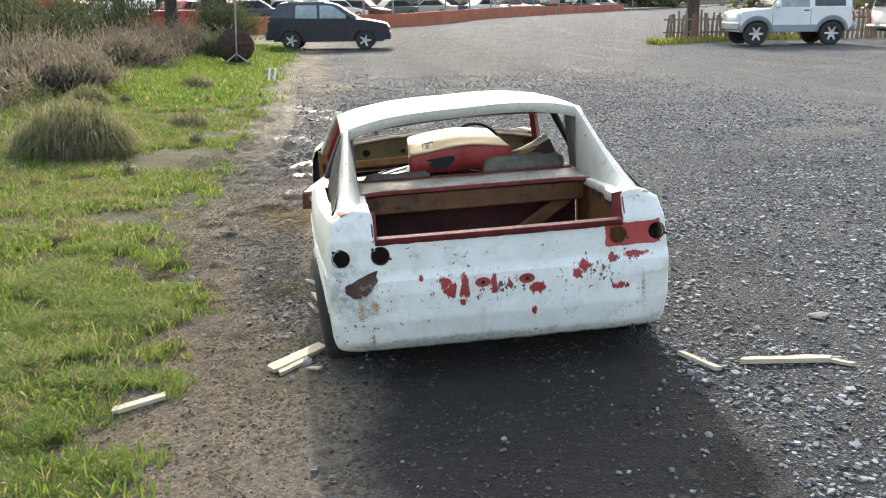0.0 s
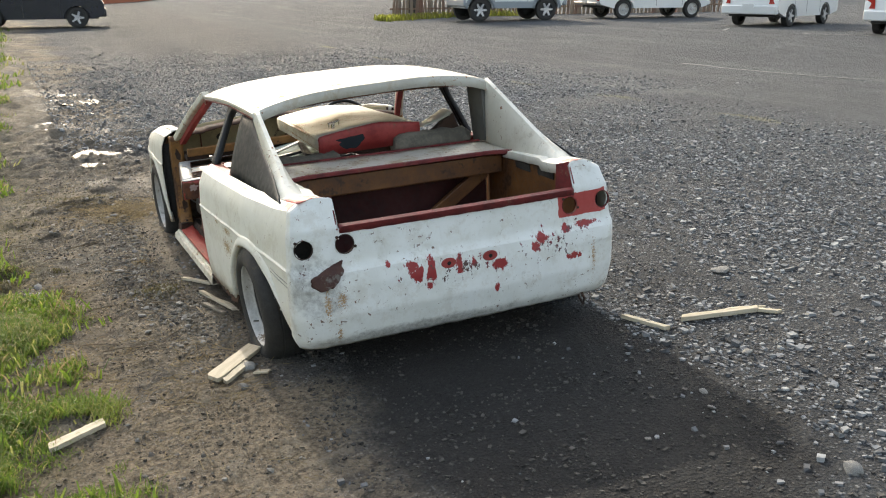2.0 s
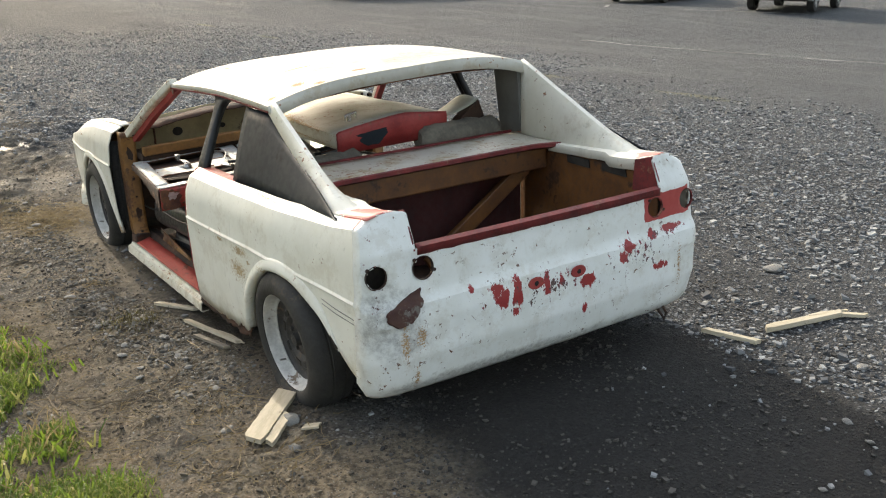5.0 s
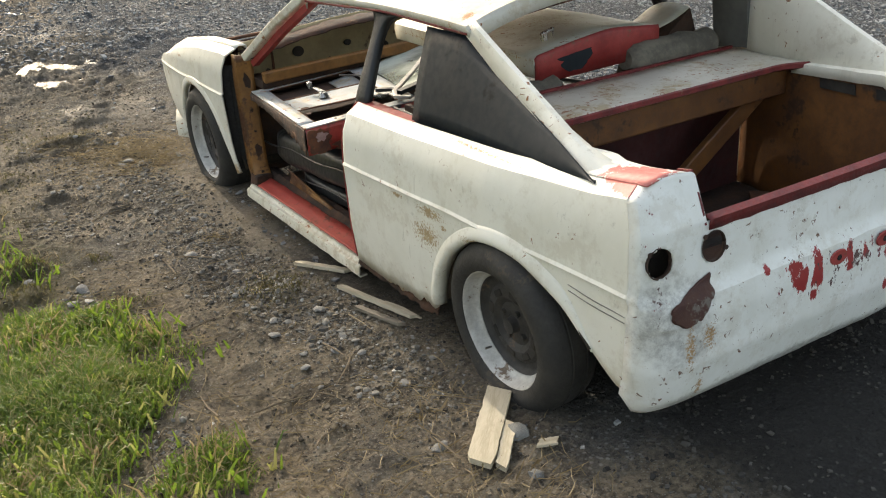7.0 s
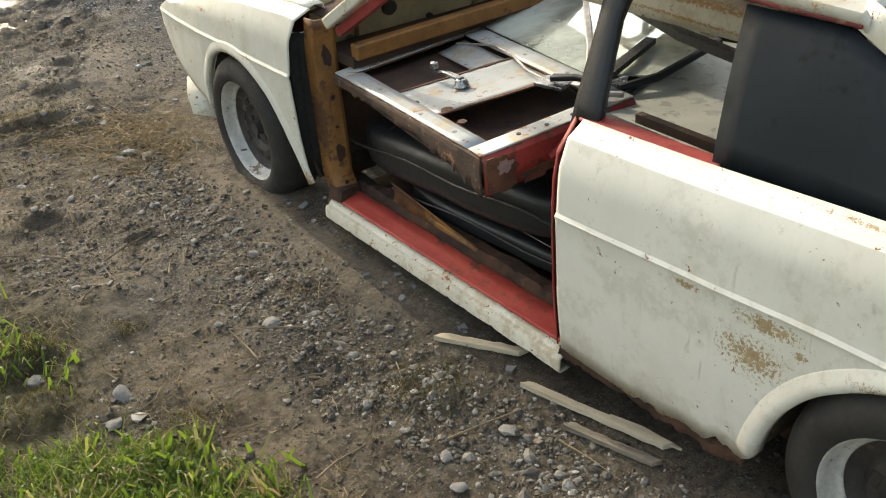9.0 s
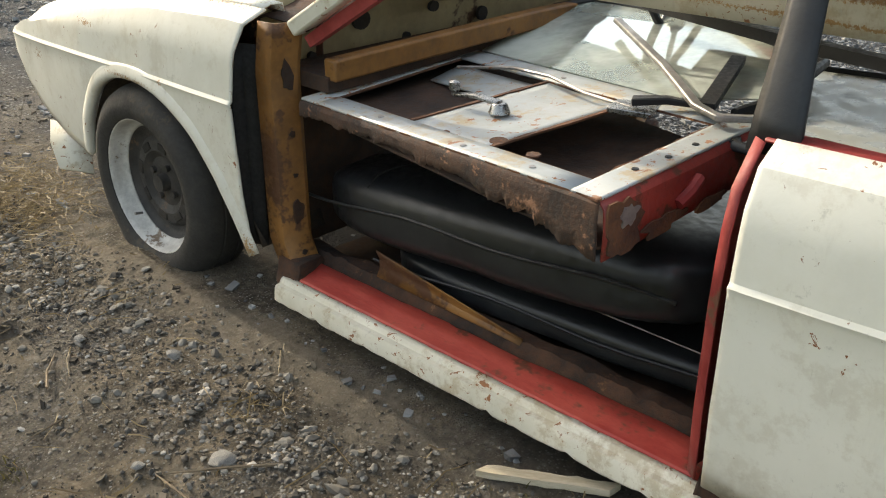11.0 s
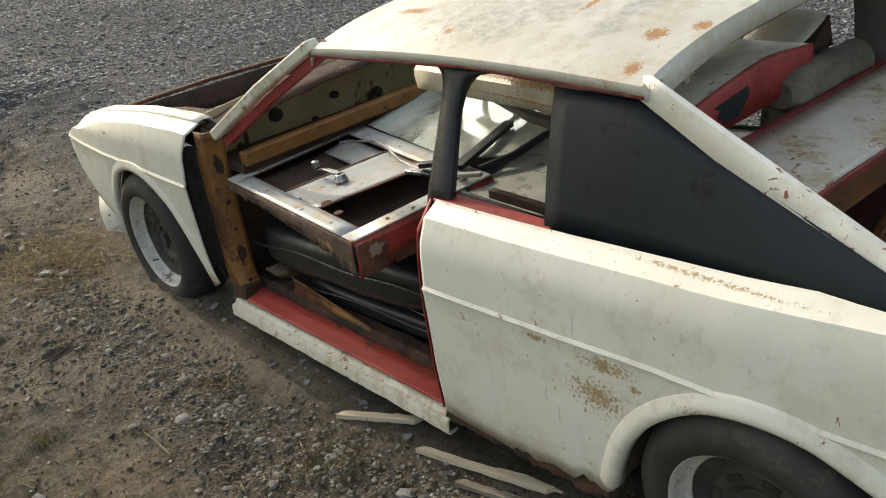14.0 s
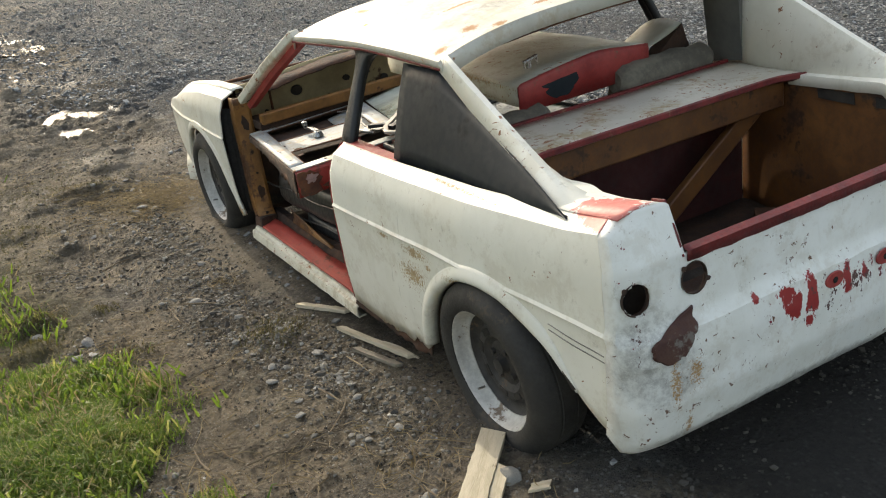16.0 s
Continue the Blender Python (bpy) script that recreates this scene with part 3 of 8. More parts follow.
    tarmac = m.mix(m.step(m.noise(1.0, 4, 0.6, m.stretch(1.4, 0.12, 1, rot=(0, 0, 0.25))), 0.5, 0.68, 0, 0.5), tarmac, (0.158, 0.160, 0.158))
    dash = m.most([m.spot((5.42 + 0.01 * y0, y0 + 0.55, 0), (0.16, 0.75, 9)) for y0 in (3.6, 6.2, 8.6, 11.4, 14.6, 18.2)])
    k_dash = m.step(m.f("ADD", dash, m.f("MULTIPLY", m.f("SUBTRACT", m.noise(14, 6, 0.75), 0.5), 2.2)), 0.1, 0.7, 0, 0.55)
    k_road = m.step(m.f("ADD", road, m.f("MULTIPLY", wob, 0.8)), -0.8, 1.6)
    col = m.mix(m.f("MULTIPLY", k_road, 0.85), col, tarmac)
    col = m.mix(k_dash, col, (0.20, 0.185, 0.105))
    # bank under the scrub: brown litter
    k_bank = m.step(m.f("ADD", x, m.f("MULTIPLY", wob, 0.4)), -2.4, -1.5, 1, 0)
    green = m.mix(m.noise(2.2, 5), (0.05, 0.062, 0.018), (0.13, 0.115, 0.045))
    col = m.mix(m.f("MULTIPLY", k_bank, 0.8), col, green)
    # wet mud and standing water
    wet = m.f("MULTIPLY", m.step(m.noise(1.1, 3), 0.44, 0.58), m.f("MULTIPLY", m.f("MULTIPLY", m.step(y, 4.4, 5.6), m.step(y, 12.5, 15.0, 1, 0)), m.f("MULTIPLY", m.step(x, -1.7, -1.1), m.step(x, -0.75, -0.2, 1, 0))))
    pool = m.f("MULTIPLY", wet, m.step(m.noise(2.4, 4, 0.6, m.stretch(1.6, 0.7, 1)), 0.59, 0.625))
    col = m.mix(m.f("MULTIPLY", wet, 0.55), col, (0.05, 0.042, 0.034))
    damp = m.step(m.noise(0.8, 3), 0.42, 0.6)
    m.bump(m.f("ADD", m.f("MULTIPLY", m.f("MULTIPLY", m.f("SUBTRACT", 1.0, cell), 0.7), m.f("SUBTRACT", 1.0, m.f("MULTIPLY", k_earth, 0.85))), m.f("ADD", m.f("MULTIPLY", m.noise(90, 5, 0.7), 0.9), m.f("ADD", m.f("MULTIPLY", m.noise(33, 9, 0.82), m.f("MULTIPLY", k_earth, 1.8)), m.f("ADD", m.f("MULTIPLY", mid, 0.5), m.f("MULTIPLY", k_chip, 0.4))))), 1.0, 0.022)
    rough = m.f("SUBTRACT", m.step(damp, 0, 1, 0.95, 0.85), m.f("MULTIPLY", wet, 0.25))
    m.b.inputs["Specular IOR Level"].default_value = 0.25
    return m.done(col, m.f("MAXIMUM", m.f("SUBTRACT", rough, m.f("MULTIPLY", pool, 0.5)), 0.16))


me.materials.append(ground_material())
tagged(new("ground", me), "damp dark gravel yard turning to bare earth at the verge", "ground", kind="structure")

# standing water in the churned mud ahead of the nose
WATER = Mat("muddy_water", 0.16)
WATER.b.inputs["IOR"].default_value = 1.33
WATER.bump(WATER.noise(16, 5, 0.7), 0.55, 0.02)
WATER = WATER.done(WATER.mix(WATER.noise(3, 3), (0.020, 0.017, 0.013), (0.040, 0.034, 0.026)))
for i, (cx, cy, rx, ry) in enumerate(PUDDLES):
    rim = [(cx + rx * 1.2 * math.cos(a), cy + ry * 1.2 * math.sin(a)) for a in [2 * math.pi * k / 40 for k in range(40)]]
    inner = [ground_z(cx + rx * q * math.cos(k), cy + ry * q * math.sin(k)) for q in (0.1, 0.3, 0.5, 0.7) for k in range(12)]
    z = sorted(inner)[len(inner) * 2 // 10] - 0.002
    tagged(part("puddle", slab([(x, y, min(z, ground_z(x, y) + 0.5)) for x, y in rim], (0, 0, -0.02)), WATER, None, "shallow puddle of muddy water reflecting the sky"), category="puddle", kind="structure")

# ---- the wrecked coupe, in its own axes: nose +y, left side -x ----
car = thing("wrecked_coupe", "stripped white fastback coupe with red primer, rust and missing glass", "car", SLOPE)
W_Y, W_X = (0.0, 0.3, 0.6, 1.0, 1.4, 2.65, 3.0, 3.4, 3.7, 3.9, 4.0), (0.782, 0.806, 0.833, 0.85, 0.856, 0.856, 0.85, 0.828, 0.79, 0.757, 0.735)
B_Y, B_Z = (0.0, 0.23, 0.6, 1.1, 1.45, 2.55, 2.7, 3.03, 3.5, 3.9, 4.0), (0.775, 0.757, 0.742, 0.728, 0.722, 0.735, 0.738, 0.715, 0.645, 0.545, 0.508)
C_Y, C_Z = (0.0, 0.75, 1.4, 2.65, 3.05, 3.4, 4.0), (0.503, 0.527, 0.515, 0.529, 0.524, 0.508, 0.462)


def side_x(y, z):
    """Half width of the body at a station and height."""
    w, zb, zc = lerp(y, W_Y, W_X), lerp(y, B_Y, B_Z), lerp(y, C_Y, C_Z)
    zb = max(zb, zc + 0.04)
    dent = 0.0035 * noise.noise(Vector((y * 2.6, z * 3.4, 11.0))) + 0.0012 * noise.noise(Vector((y * 9, z * 9, 4.0)))
    return w + dent + lerp(z, (0.1, 0.3, zc - 0.012, zc - 0.002, zc + 0.006, (zc + zb) / 2 + 0.01, zb - 0.03, zb - 0.008, zb),
                           (-0.022, -0.005, -0.001, 0.0025, -0.004, -0.012, -0.036, -0.073, -0.085))


def side_panel(ys, bottom, sgn, edge=None):
    """A body side between a lower line and the shoulder, with its crease."""
    rows = []
    for y in ys:
        zc, zb, z0 = lerp(y, C_Y, C_Z), lerp(y, B_Y, B_Z), bottom(y)
        if edge:
            z0 = bottom(y + edge(z0, y))
        zb = max(zb, zc + 0.04)
        zs = [z0 + (zc - 0.013 - z0) * k / 9 for k in range(10)] + [zc - 0.007, zc - 0.002, zc + 0.006]
        zs += [zc + 0.006 + (zb - 0.034 - zc - 0.006) * k / 6 for k in range(1, 7)] + [zb - 0.0295, zb - 0.018, zb - 0.008, zb]
        rows.append([(sgn * side_x(y, z), y + (edge(z, y) if edge else 0), z) for z in zs])
    return grid(rows)


REAR_ARCH = ((0.03, 0.185), (0.085, 0.225), (0.184, 0.32), (0.27, 0.40), (0.367, 0.452), (0.45, 0.483), (0.56, 0.492), (0.66, 0.468), (0.76, 0.40), (0.82, 0.325), (0.86, 0.24), (0.878, 0.165))
FRONT_ARCH = ((2.64, 0.15), (2.718, 0.299), (2.78, 0.372), (2.844, 0.428), (2.93, 0.472), (3.02, 0.496), (3.12, 0.498), (3.2, 0.485), (3.28, 0.45), (3.334, 0.402), (3.39, 0.32), (3.42, 0.25), (3.435, 0.20))


def smooth_curve(p, n=5):
    """Points of a curve through all of p."""
    out = []
    for i in range(len(p) - 1):
        a, b, c, d = (p[min(max(k, 0), len(p) - 1)] for k in (i - 1, i, i + 1, i + 2))
        for q in range(n):
            t = q / n
            out.append(tuple(round(0.5 * (2 * b[k] + (c[k] - a[k]) * t + (2 * a[k] - 5 * b[k] + 4 * c[k] - d[k]) * t * t + (3 * b[k] - a[k] - 3 * c[k] + d[k]) * t ** 3), 5) for k in (0, 1)))
    return sorted(out + [p[-1]])


REAR_ARCH, FRONT_ARCH = smooth_curve(REAR_ARCH), smooth_curve(FRONT_ARCH)


def rear_bottom(y):
    if y <= 0.878:
        return lerp(y, *zip(*REAR_ARCH))
    base = lerp(y, (0.879, 0.90, 1.02, 1.2, 1.43), (0.155, 0.14, 0.128, 0.122, 0.133))
    bite = 0.10 + noise.noise(Vector((y * 13, 3.1, 0))) + 0.3 * noise.noise(Vector((y * 47, 1.1, 0)))
    return base + max(0, bite) * 0.045 * (1 if y < 1.22 else 0.2)


def front_bottom(y):
    if y <= 3.435:
        return lerp(y, *zip(*FRONT_ARCH))
    return lerp(y, (3.436, 3.6, 3.77, 3.9, 4.0), (0.195, 0.215, 0.262, 0.325, 0.40))


def rear_edge(z, y):
    return (lerp(z, (0.14, 0.52, 0.62, 0.70, 0.738), (-0.008, 0.013, 0.010, -0.008, -0.03))) * max(0, 1 - (y - 2.64) / 0.16)


REAR_Z = (0.14, 0.165, 0.2, 0.3, 0.42, 0.482, 0.496, 0.512, 0.6, 0.665, 0.80)
REAR_YY = (0.035, 0.0, -0.025, -0.046, -0.042, -0.032, -0.020, -0.010, 0.0, 0.004, 0.062)


def tail_y(x, z):
    u = min(abs(x) / 0.768, 1.0)
    return lerp(z, REAR_Z, REAR_YY) + (0.040 + 0.010 * max(0, (0.45 - z) / 0.3)) * u ** (14 if z < 0.42 else 22) - 0.012 * (1 - u * u)


def corner(z):
    """Radius of the tail's corners."""
    return lerp(z, (0.14, 0.30, 0.44, 0.535, 0.69, 0.80), (0.060, 0.058, 0.048, 0.014, 0.014, 0.012))


def tail_edge(z, y):
    return (tail_y(0.7625, z) + corner(z) - 0.03) * max(0, 1 - (y - 0.03) / 0.17)


def turn_corner(bm):
    """Wraps the ends of the tail round the corners, on to the sides."""
    for v in bm.verts:
        x, z = abs(v.co.x), v.co.z
        r = corner(z)
        a = max(side_x(0.03, z) - x, 0)
        if a < r:
            q = math.pi / 2 * (1 - a / r)
            x, v.co.y = side_x(0.03 + r * (1 - math.cos(q)), z) - r * (1 - math.sin(q)), v.co.y + r * (1 - math.cos(q))
        v.co.x = math.copysign(x, v.co.x)
    return bm


def front_profile(y):
    return lerp(y, (2.64, 2.9, 3.4, 3.95), (0.60, 0.61, 0.63, 0.66))


qs = sorted(set([round(0.03 + i * 0.0175, 4) for i in range(49)] + [p[0] for p in REAR_ARCH] + [0.8785] + [round(0.89 + i * 0.009, 4) for i in range(61)]))
fs = sorted(set([round(2.64 + i * 0.0225, 4) for i in range(36)] + [p[0] for p in FRONT_ARCH] + [3.4355] + [round(3.46 + i * 0.03, 3) for i in range(19)]))
for sgn in (-1, 1):
    part("quarter_panel", side_panel(qs, rear_bottom, sgn, tail_edge), PAINT_SIDE, car, "hand-painted white steel with rust patches", 0.005, 28, sgn)
    part("front_fender", side_panel(fs, front_bottom, sgn, rear_edge), PAINT_FENDER, car, "white steel fender with dented edge", 0.005, 28, sgn)
    # rolled lips round the wheel openings
    for arch, yc, mat in ((REAR_ARCH, 0.5, PAINT_SIDE), (FRONT_ARCH[:-1], 3.05, PAINT_FENDER)):
        pts = list(arch)
        rows = []
        for i, (y, z) in enumerate(pts):
            if y < 0.15:
                continue
            a, b = pts[max(i - 1, 0)], pts[min(i + 1, len(pts) - 1)]
            ny, nz = -(b[1] - a[1]), b[0] - a[0]
            l = math.hypot(ny, nz) or 1
            ny, nz = ny / l, nz / l
            x = side_x(y, z)
            q = min(1, max(0.03, (y - 0.145) / 0.16))
            flat_lip = 1.0 if yc < 2 else 0.55
            rows.append([(sgn * (x - 0.001 + dx * q * flat_lip), y + ny * k * q * (0.5 + 0.5 * flat_lip), z + nz * k * q * (0.5 + 0.5 * flat_lip)) for dx, k in ((-0.003, 0.044), (0.002, 0.034), (0.007, 0.024), (0.011, 0.014), (0.0115, 0.006), (0.008, -0.001), (-0.002, -0.004), (-0.03, -0.003))])
        part("arch_lip", grid(rows), mat, car, "", 0.003, 50, sgn)
        # inner wheel housing
        rows = [[(sgn * x, y, z + 0.01) for x in (0.80, 0.70, 0.60)] for y, z in pts if y > 0.16]
        part("wheel_housing", grid(rows), MUDDY, car, "mud-caked wheel housing", 0.004)
    # torn flange below the quarter panel
    rows = []
    for y in np.linspace(0.90, 1.44, 90):
        x, z = lerp(y, W_Y, W_X) - 0.030, 0.150
        low = 0.112 + 0.022 * noise.noise(Vector((y * 11, 8, sgn))) + 0.014 * noise.noise(Vector((y * 43, 2, sgn)))
        rows.append([(sgn * (x - 0.012), y, z), (sgn * x, y, 0.5 * (z + low)), (sgn * (x + 0.008 + 0.012 * noise.noise(Vector((y * 17, 1, 5)))), y, low)])
    part("torn_flange", grid(rows), ROT, car, "rusted torn flange under the body side", 0.003)
    # fender top and its folded inner edge
    rows = []
    for y in [2.62 + i * 0.06 for i in range(23)]:
        zb = lerp(y, B_Y, B_Z)
        xo = side_x(y, max(zb, lerp(y, C_Y, C_Z) + 0.04))
        xi = xo - (0.055 if sgn < 0 else 0.03)
        rows.append([(sgn * (xo + 0.002), y, zb), (sgn * (xo * 0.6 + xi * 0.4), y, zb + 0.008), (sgn * xi, y, zb + 0.006), (sgn * (xi - 0.012), y, zb - 0.03)])
    part("fender_top", grid(rows), PAINT_FENDER, car, "", 0.004, 40, sgn)
    if sgn < 0:
        rows = []
        for y in [2.64 + i * 0.05 for i in range(26)]:
            zb = lerp(y, B_Y, B_Z)
            xo = side_x(y, max(zb, lerp(y, C_Y, C_Z) + 0.04)) - 0.055
            j = noise.noise(Vector((y * 11, 2, 0)))
            rows.append([(-xo - 0.004, y, zb - 0.012), (-xo + 0.03, y, zb - 0.028 + 0.006 * j), (-front_profile(y) + 0.012 + 0.01 * j, y, zb - 0.030)])
        part("fender_ledge", grid(rows), ROT, car, "rusted ledge along the open engine bay", 0.004)
    rows = [[(sgn * (front_profile(y) - 0.014 if sgn < 0 else lerp(y, W_Y, W_X) - 0.13), y, lerp(y, B_Y, B_Z) - 0.03 + dz * (1 + 0.25 * noise.noise(Vector((y * 9, sgn, 0))))) for dz in ((0.0, -0.05, -0.14) if sgn < 0 else (0.03, -0.05, -0.13))] for y in [2.64 + i * 0.08 for i in range(16)]]
    part("inner_fender", grid(rows), RUST_DARK if sgn > 0 else RUST, car, "dark rusted inner fender rail", 0.006)

for sgn in (-1, 1):                                # dark linings inside the fenders
    rows = []
    for y in np.linspace(2.68, 3.93, 24):
        zb, z0 = max(lerp(y, B_Y, B_Z), lerp(y, C_Y, C_Z) + 0.04), front_bottom(y)
        rows.append([(sgn * (side_x(y, z0 + (zb - 0.012 - z0) * k / 6) - 0.014), y, z0 + 0.006 + (zb - 0.02 - z0) * k / 6) for k in range(7)])
    part("fender_lining", grid(rows), UNDERSEAL, car, "dark undersealed inside of the fender", 0.003)

# tail panel with four lamp holes, a step along its middle and two upright fins
us = sorted(set([round(i * 0.0125 * s, 4) for i in range(62) for s in (-1, 1)] + [-0.566, -0.5655, 0.5655, 0.566]))
rows = []
for x in us:
    u = abs(x)
    top = 0.662 if u < 0.5658 else lerp(u, (0.566, 0.58, 0.66, 0.72, 0.7625), (0.774, 0.783, 0.786, 0.782, 0.770))
    low = lerp(u, (0.64, 0.69, 0.72, 0.74, 0.7625), (0.146, 0.148, 0.156, 0.172, 0.215)) + 0.007 * noise.noise(Vector((x * 14, 0, 0))) + 0.006 * noise.noise(Vector((x * 47, 2, 0)))
    col = []
    for k in range(58):
        z = low + (0.662 - low) * k / 43 if k < 44 else 0.662 + (top - 0.662) * (k - 43) / 14
        xx = x
        lim = side_x(0.03, z)
        if u > 0.5658:
            xx = math.copysign(0.566 + (u - 0.566) * (lim - 0.566) / (0.7625 - 0.566), x)
        col.append((xx, tail_y(x, z) + 0.004 * noise.noise(Vector((x * 5, z * 7, 9))) + 0.0015 * noise.noise(Vector((x * 17, z * 17, 2))), z))
    rows.append(col)
bm = grid(rows)
HOLES = [(-0.715, 0.592), (-0.543, 0.594), (0.535, 0.598), (0.717, 0.600)]
for hx, hz in HOLES:
    r = 0.039
    dead = [f for f in bm.faces if all((v.co.x - hx) ** 2 + (v.co.z - hz) ** 2 < r * r for v in f.verts)]
    bmesh.ops.delete(bm, geom=dead, context="FACES")
    for v in bm.verts:
        dx, dz = v.co.x - hx, v.co.z - hz
        d = math.hypot(dx, dz)
        if d < r * 1.02:
            v.co.x, v.co.z = hx + dx / d * r, hz + dz / d * r
tail = part("tail_panel", turn_corner(bm), PAINT_REAR, car, "white tail panel with chips down to red and a rust patch", 0.006, 25, 1.0)
for hx, hz in HOLES:                                # folded rims and screw ears of the lamp holes
    rows = []
    for k in range(25):
        a = 2 * math.pi * k / 24
        rows.append([(hx + math.cos(a) * rr, tail_y(hx, hz + math.sin(a) * rr) + dy, hz + math.sin(a) * rr) for rr, dy in ((0.0415, -0.0015), (0.0392, -0.001), (0.0392, 0.007))])
    part("lamp_hole_rim", grid(rows), RED_WORN if hx > 0 else RUST_DARK, tail, "", 0.0015)
    for a in (radians(135), radians(-20)):
        c = (hx + math.cos(a) * 0.046, tail_y(hx, hz) - 0.0045, hz + math.sin(a) * 0.046)
        bm = bmesh.new()
        bmesh.ops.create_circle(bm, cap_ends=True, radius=0.0065, segments=10, matrix=Matrix.Translation(c) @ Matrix.Rotation(math.pi / 2, 4, "X"))
        part("screw_ear", slab([v.co.copy() for v in bm.verts], (0, 0.004, 0)), RUST_DARK, tail)
        bm.free()
for bx in (-0.10, 0.10):                            # two oval badge pads with a bolt hole
    rows = []
    for k in range(25):
        a = 2 * math.pi * k / 24
        rows.append([(bx + math.cos(a) * 0.036 * q, tail_y(bx, 0.446) - 0.002 - d, 0.446 + math.sin(a) * 0.023 * q) for q, d in ((1.0, 0.0), (0.92, 0.004), (0.35, 0.004), (0.02, 0.003))])
    pad = part("badge_pad", grid(rows), RED_PRIMER, tail, "oval red primer pad with a bolt hole")
    part("bolt_hole", slab([(bx + 0.009 * math.cos(a), tail_y(bx, 0.446) - 0.0072, 0.446 + 0.009 * math.sin(a)) for a in [2 * math.pi * k / 14 for k in range(14)]], (0, 0.002, 0)), FLAT_BLACK, pad)
# rust-brown filler patch low on the left
corners = [(-0.548, 0.532), (-0.550, 0.485), (-0.578, 0.448), (-0.605, 0.425), (-0.655, 0.418), (-0.69, 0.445), (-0.69, 0.475), (-0.62, 0.506)]
poly = []
for i in range(48):
    x, z = (lerp(i / 6, range(9), [p[k] for p in corners + corners[:1]]) for k in (0, 1))
    poly.append((x - 0.016 + 0.008 * noise.noise(Vector((i * 0.5, 1, 0))), z + 0.008 * noise.noise(Vector((i * 0.5, 5, 0)))))
cx, cz = -0.628, 0.470
rows = [[(cx + (x - cx) * q, tail_y(cx + (x - cx) * q, cz + (z - cz) * q) - 0.0085 + 0.005 * (q > 0.99), cz + (z - cz) * q) for q in [0.02] + [k / 16 for k in range(1, 17)]] for x, z in poly + poly[:1]]
part("filler_patch", grid(rows), mottled("brown_filler", (0.040, 0.011, 0.010), (0.078, 0.036, 0.024), 0.75, 8, 0.5, third=(0.15, 0.13, 0.115), third_at=0.57), tail, "bare brown patch with flaked edges")

for sgn in (-1, 1):                                # dark sheets added behind the outer lamp holes to stand for shade
    part("hole_shade_sheet", box(*sorted((sgn * 0.60, sgn * 0.75)), 0.09, 0.10, 0.50, 0.70), UNDERSEAL, tail)
# two scraped lines low on the left quarter, a tow eye under the tail
for z in (0.462, 0.445):
    part("scratch", bar([(-side_x(y, z + (y - 0.2) * 0.10) - 0.0008, y, z + (y - 0.2) * 0.10 + 0.002 * math.sin(y * 30)) for y in np.linspace(0.05, 0.25, 10)], 0.0014, 0.0026), STEEL, tail, "dark scraped line")
part("tow_eye", tube([(0.60, 0.0, 0.17), (0.605, -0.02, 0.14), (0.60, -0.015, 0.115), (0.595, 0.01, 0.14), (0.60, 0.03, 0.17)], 0.006), RUST_DARK, tail, "bent dark tow eye")
# red flange along the boot opening, notch sides, fin inner faces
rows = [[(x, tail_y(x, 0.662) - 0.004, 0.642 + 0.004 * noise.noise(Vector((x * 20, 5, 0)))), (x, tail_y(x, 0.662) - 0.006, 0.668), (x, tail_y(x, 0.662) + 0.012, 0.674), (x, tail_y(x, 0.662) + 0.03, 0.655)] for x in [-0.562 + i * 0.02 for i in range(57)]]
part("boot_flange", grid(rows), RED_WORN, car, "red-painted flange of the open boot", 0.003)
for sgn in (-1, 1):
    poly = [(sgn * 0.567, tail_y(0.5, 0.655), 0.655), (sgn * 0.567, tail_y(0.5, 0.70), 0.70), (sgn * 0.567, 0.052, 0.785), (sgn * 0.545, 0.12, 0.765), (sgn * 0.545, 0.13, 0.64)]
    part("fin_side", slab(poly, (sgn * 0.006, 0, 0)), RED_WORN, car, "red inner side of the tail fin")
    # deck behind the shoulder, with the red-primed corner
    rows = []
    for y in [0.045 + i * 0.03 for i in range(22)]:
        zb = lerp(y, B_Y, B_Z)
        xo = side_x(y, zb)
        k = 0.010 * max(0, 1 - (y - 0.045) / 0.14)
        rows.append([(sgn * (xo + 0.004), y, zb + 0.001), (sgn * (xo * 0.5 + 0.30), y, zb + 0.006 + k), (sgn * 0.60, y, zb + 0.004 + k), (sgn * 0.567, y, zb - 0.006 + k), (sgn * 0.563, y, zb - 0.05)])
        if y > 0.30:                               # only the narrow ledge inside the buttress
            j = 0.008 * noise.noise(Vector((y * 16, sgn, 3)))
            rows[-1] = [(sgn * 0.618, y, zb + 0.008), (sgn * 0.608, y, zb + 0.010), (sgn * 0.592, y, zb + 0.010), (sgn * (0.570 + j), y, zb + 0.006), (sgn * (0.566 + j), y, zb - 0.03)]
        rows[-1] = [(px, y + (tail_y(px, 0.782) - 0.038) * max(0, 1 - (y - 0.045) / 0.18), pz) for px, _, pz in rows[-1]]
    part("rear_deck", grid(rows), PAINT_SIDE, car, "", 0.004, 40, sgn)

def lean(bm):
    """The roof is racked: towards the right it stands higher and further in."""
    for v in bm.verts:
        k = min(max((v.co.z - 0.74) / 0.28, 0), 1) * min(max((v.co.x + 0.62) / 1.27, 0), 1.05)
        v.co.x, v.co.z = v.co.x - 0.030 * k, v.co.z + 0.040 * k
    return bm


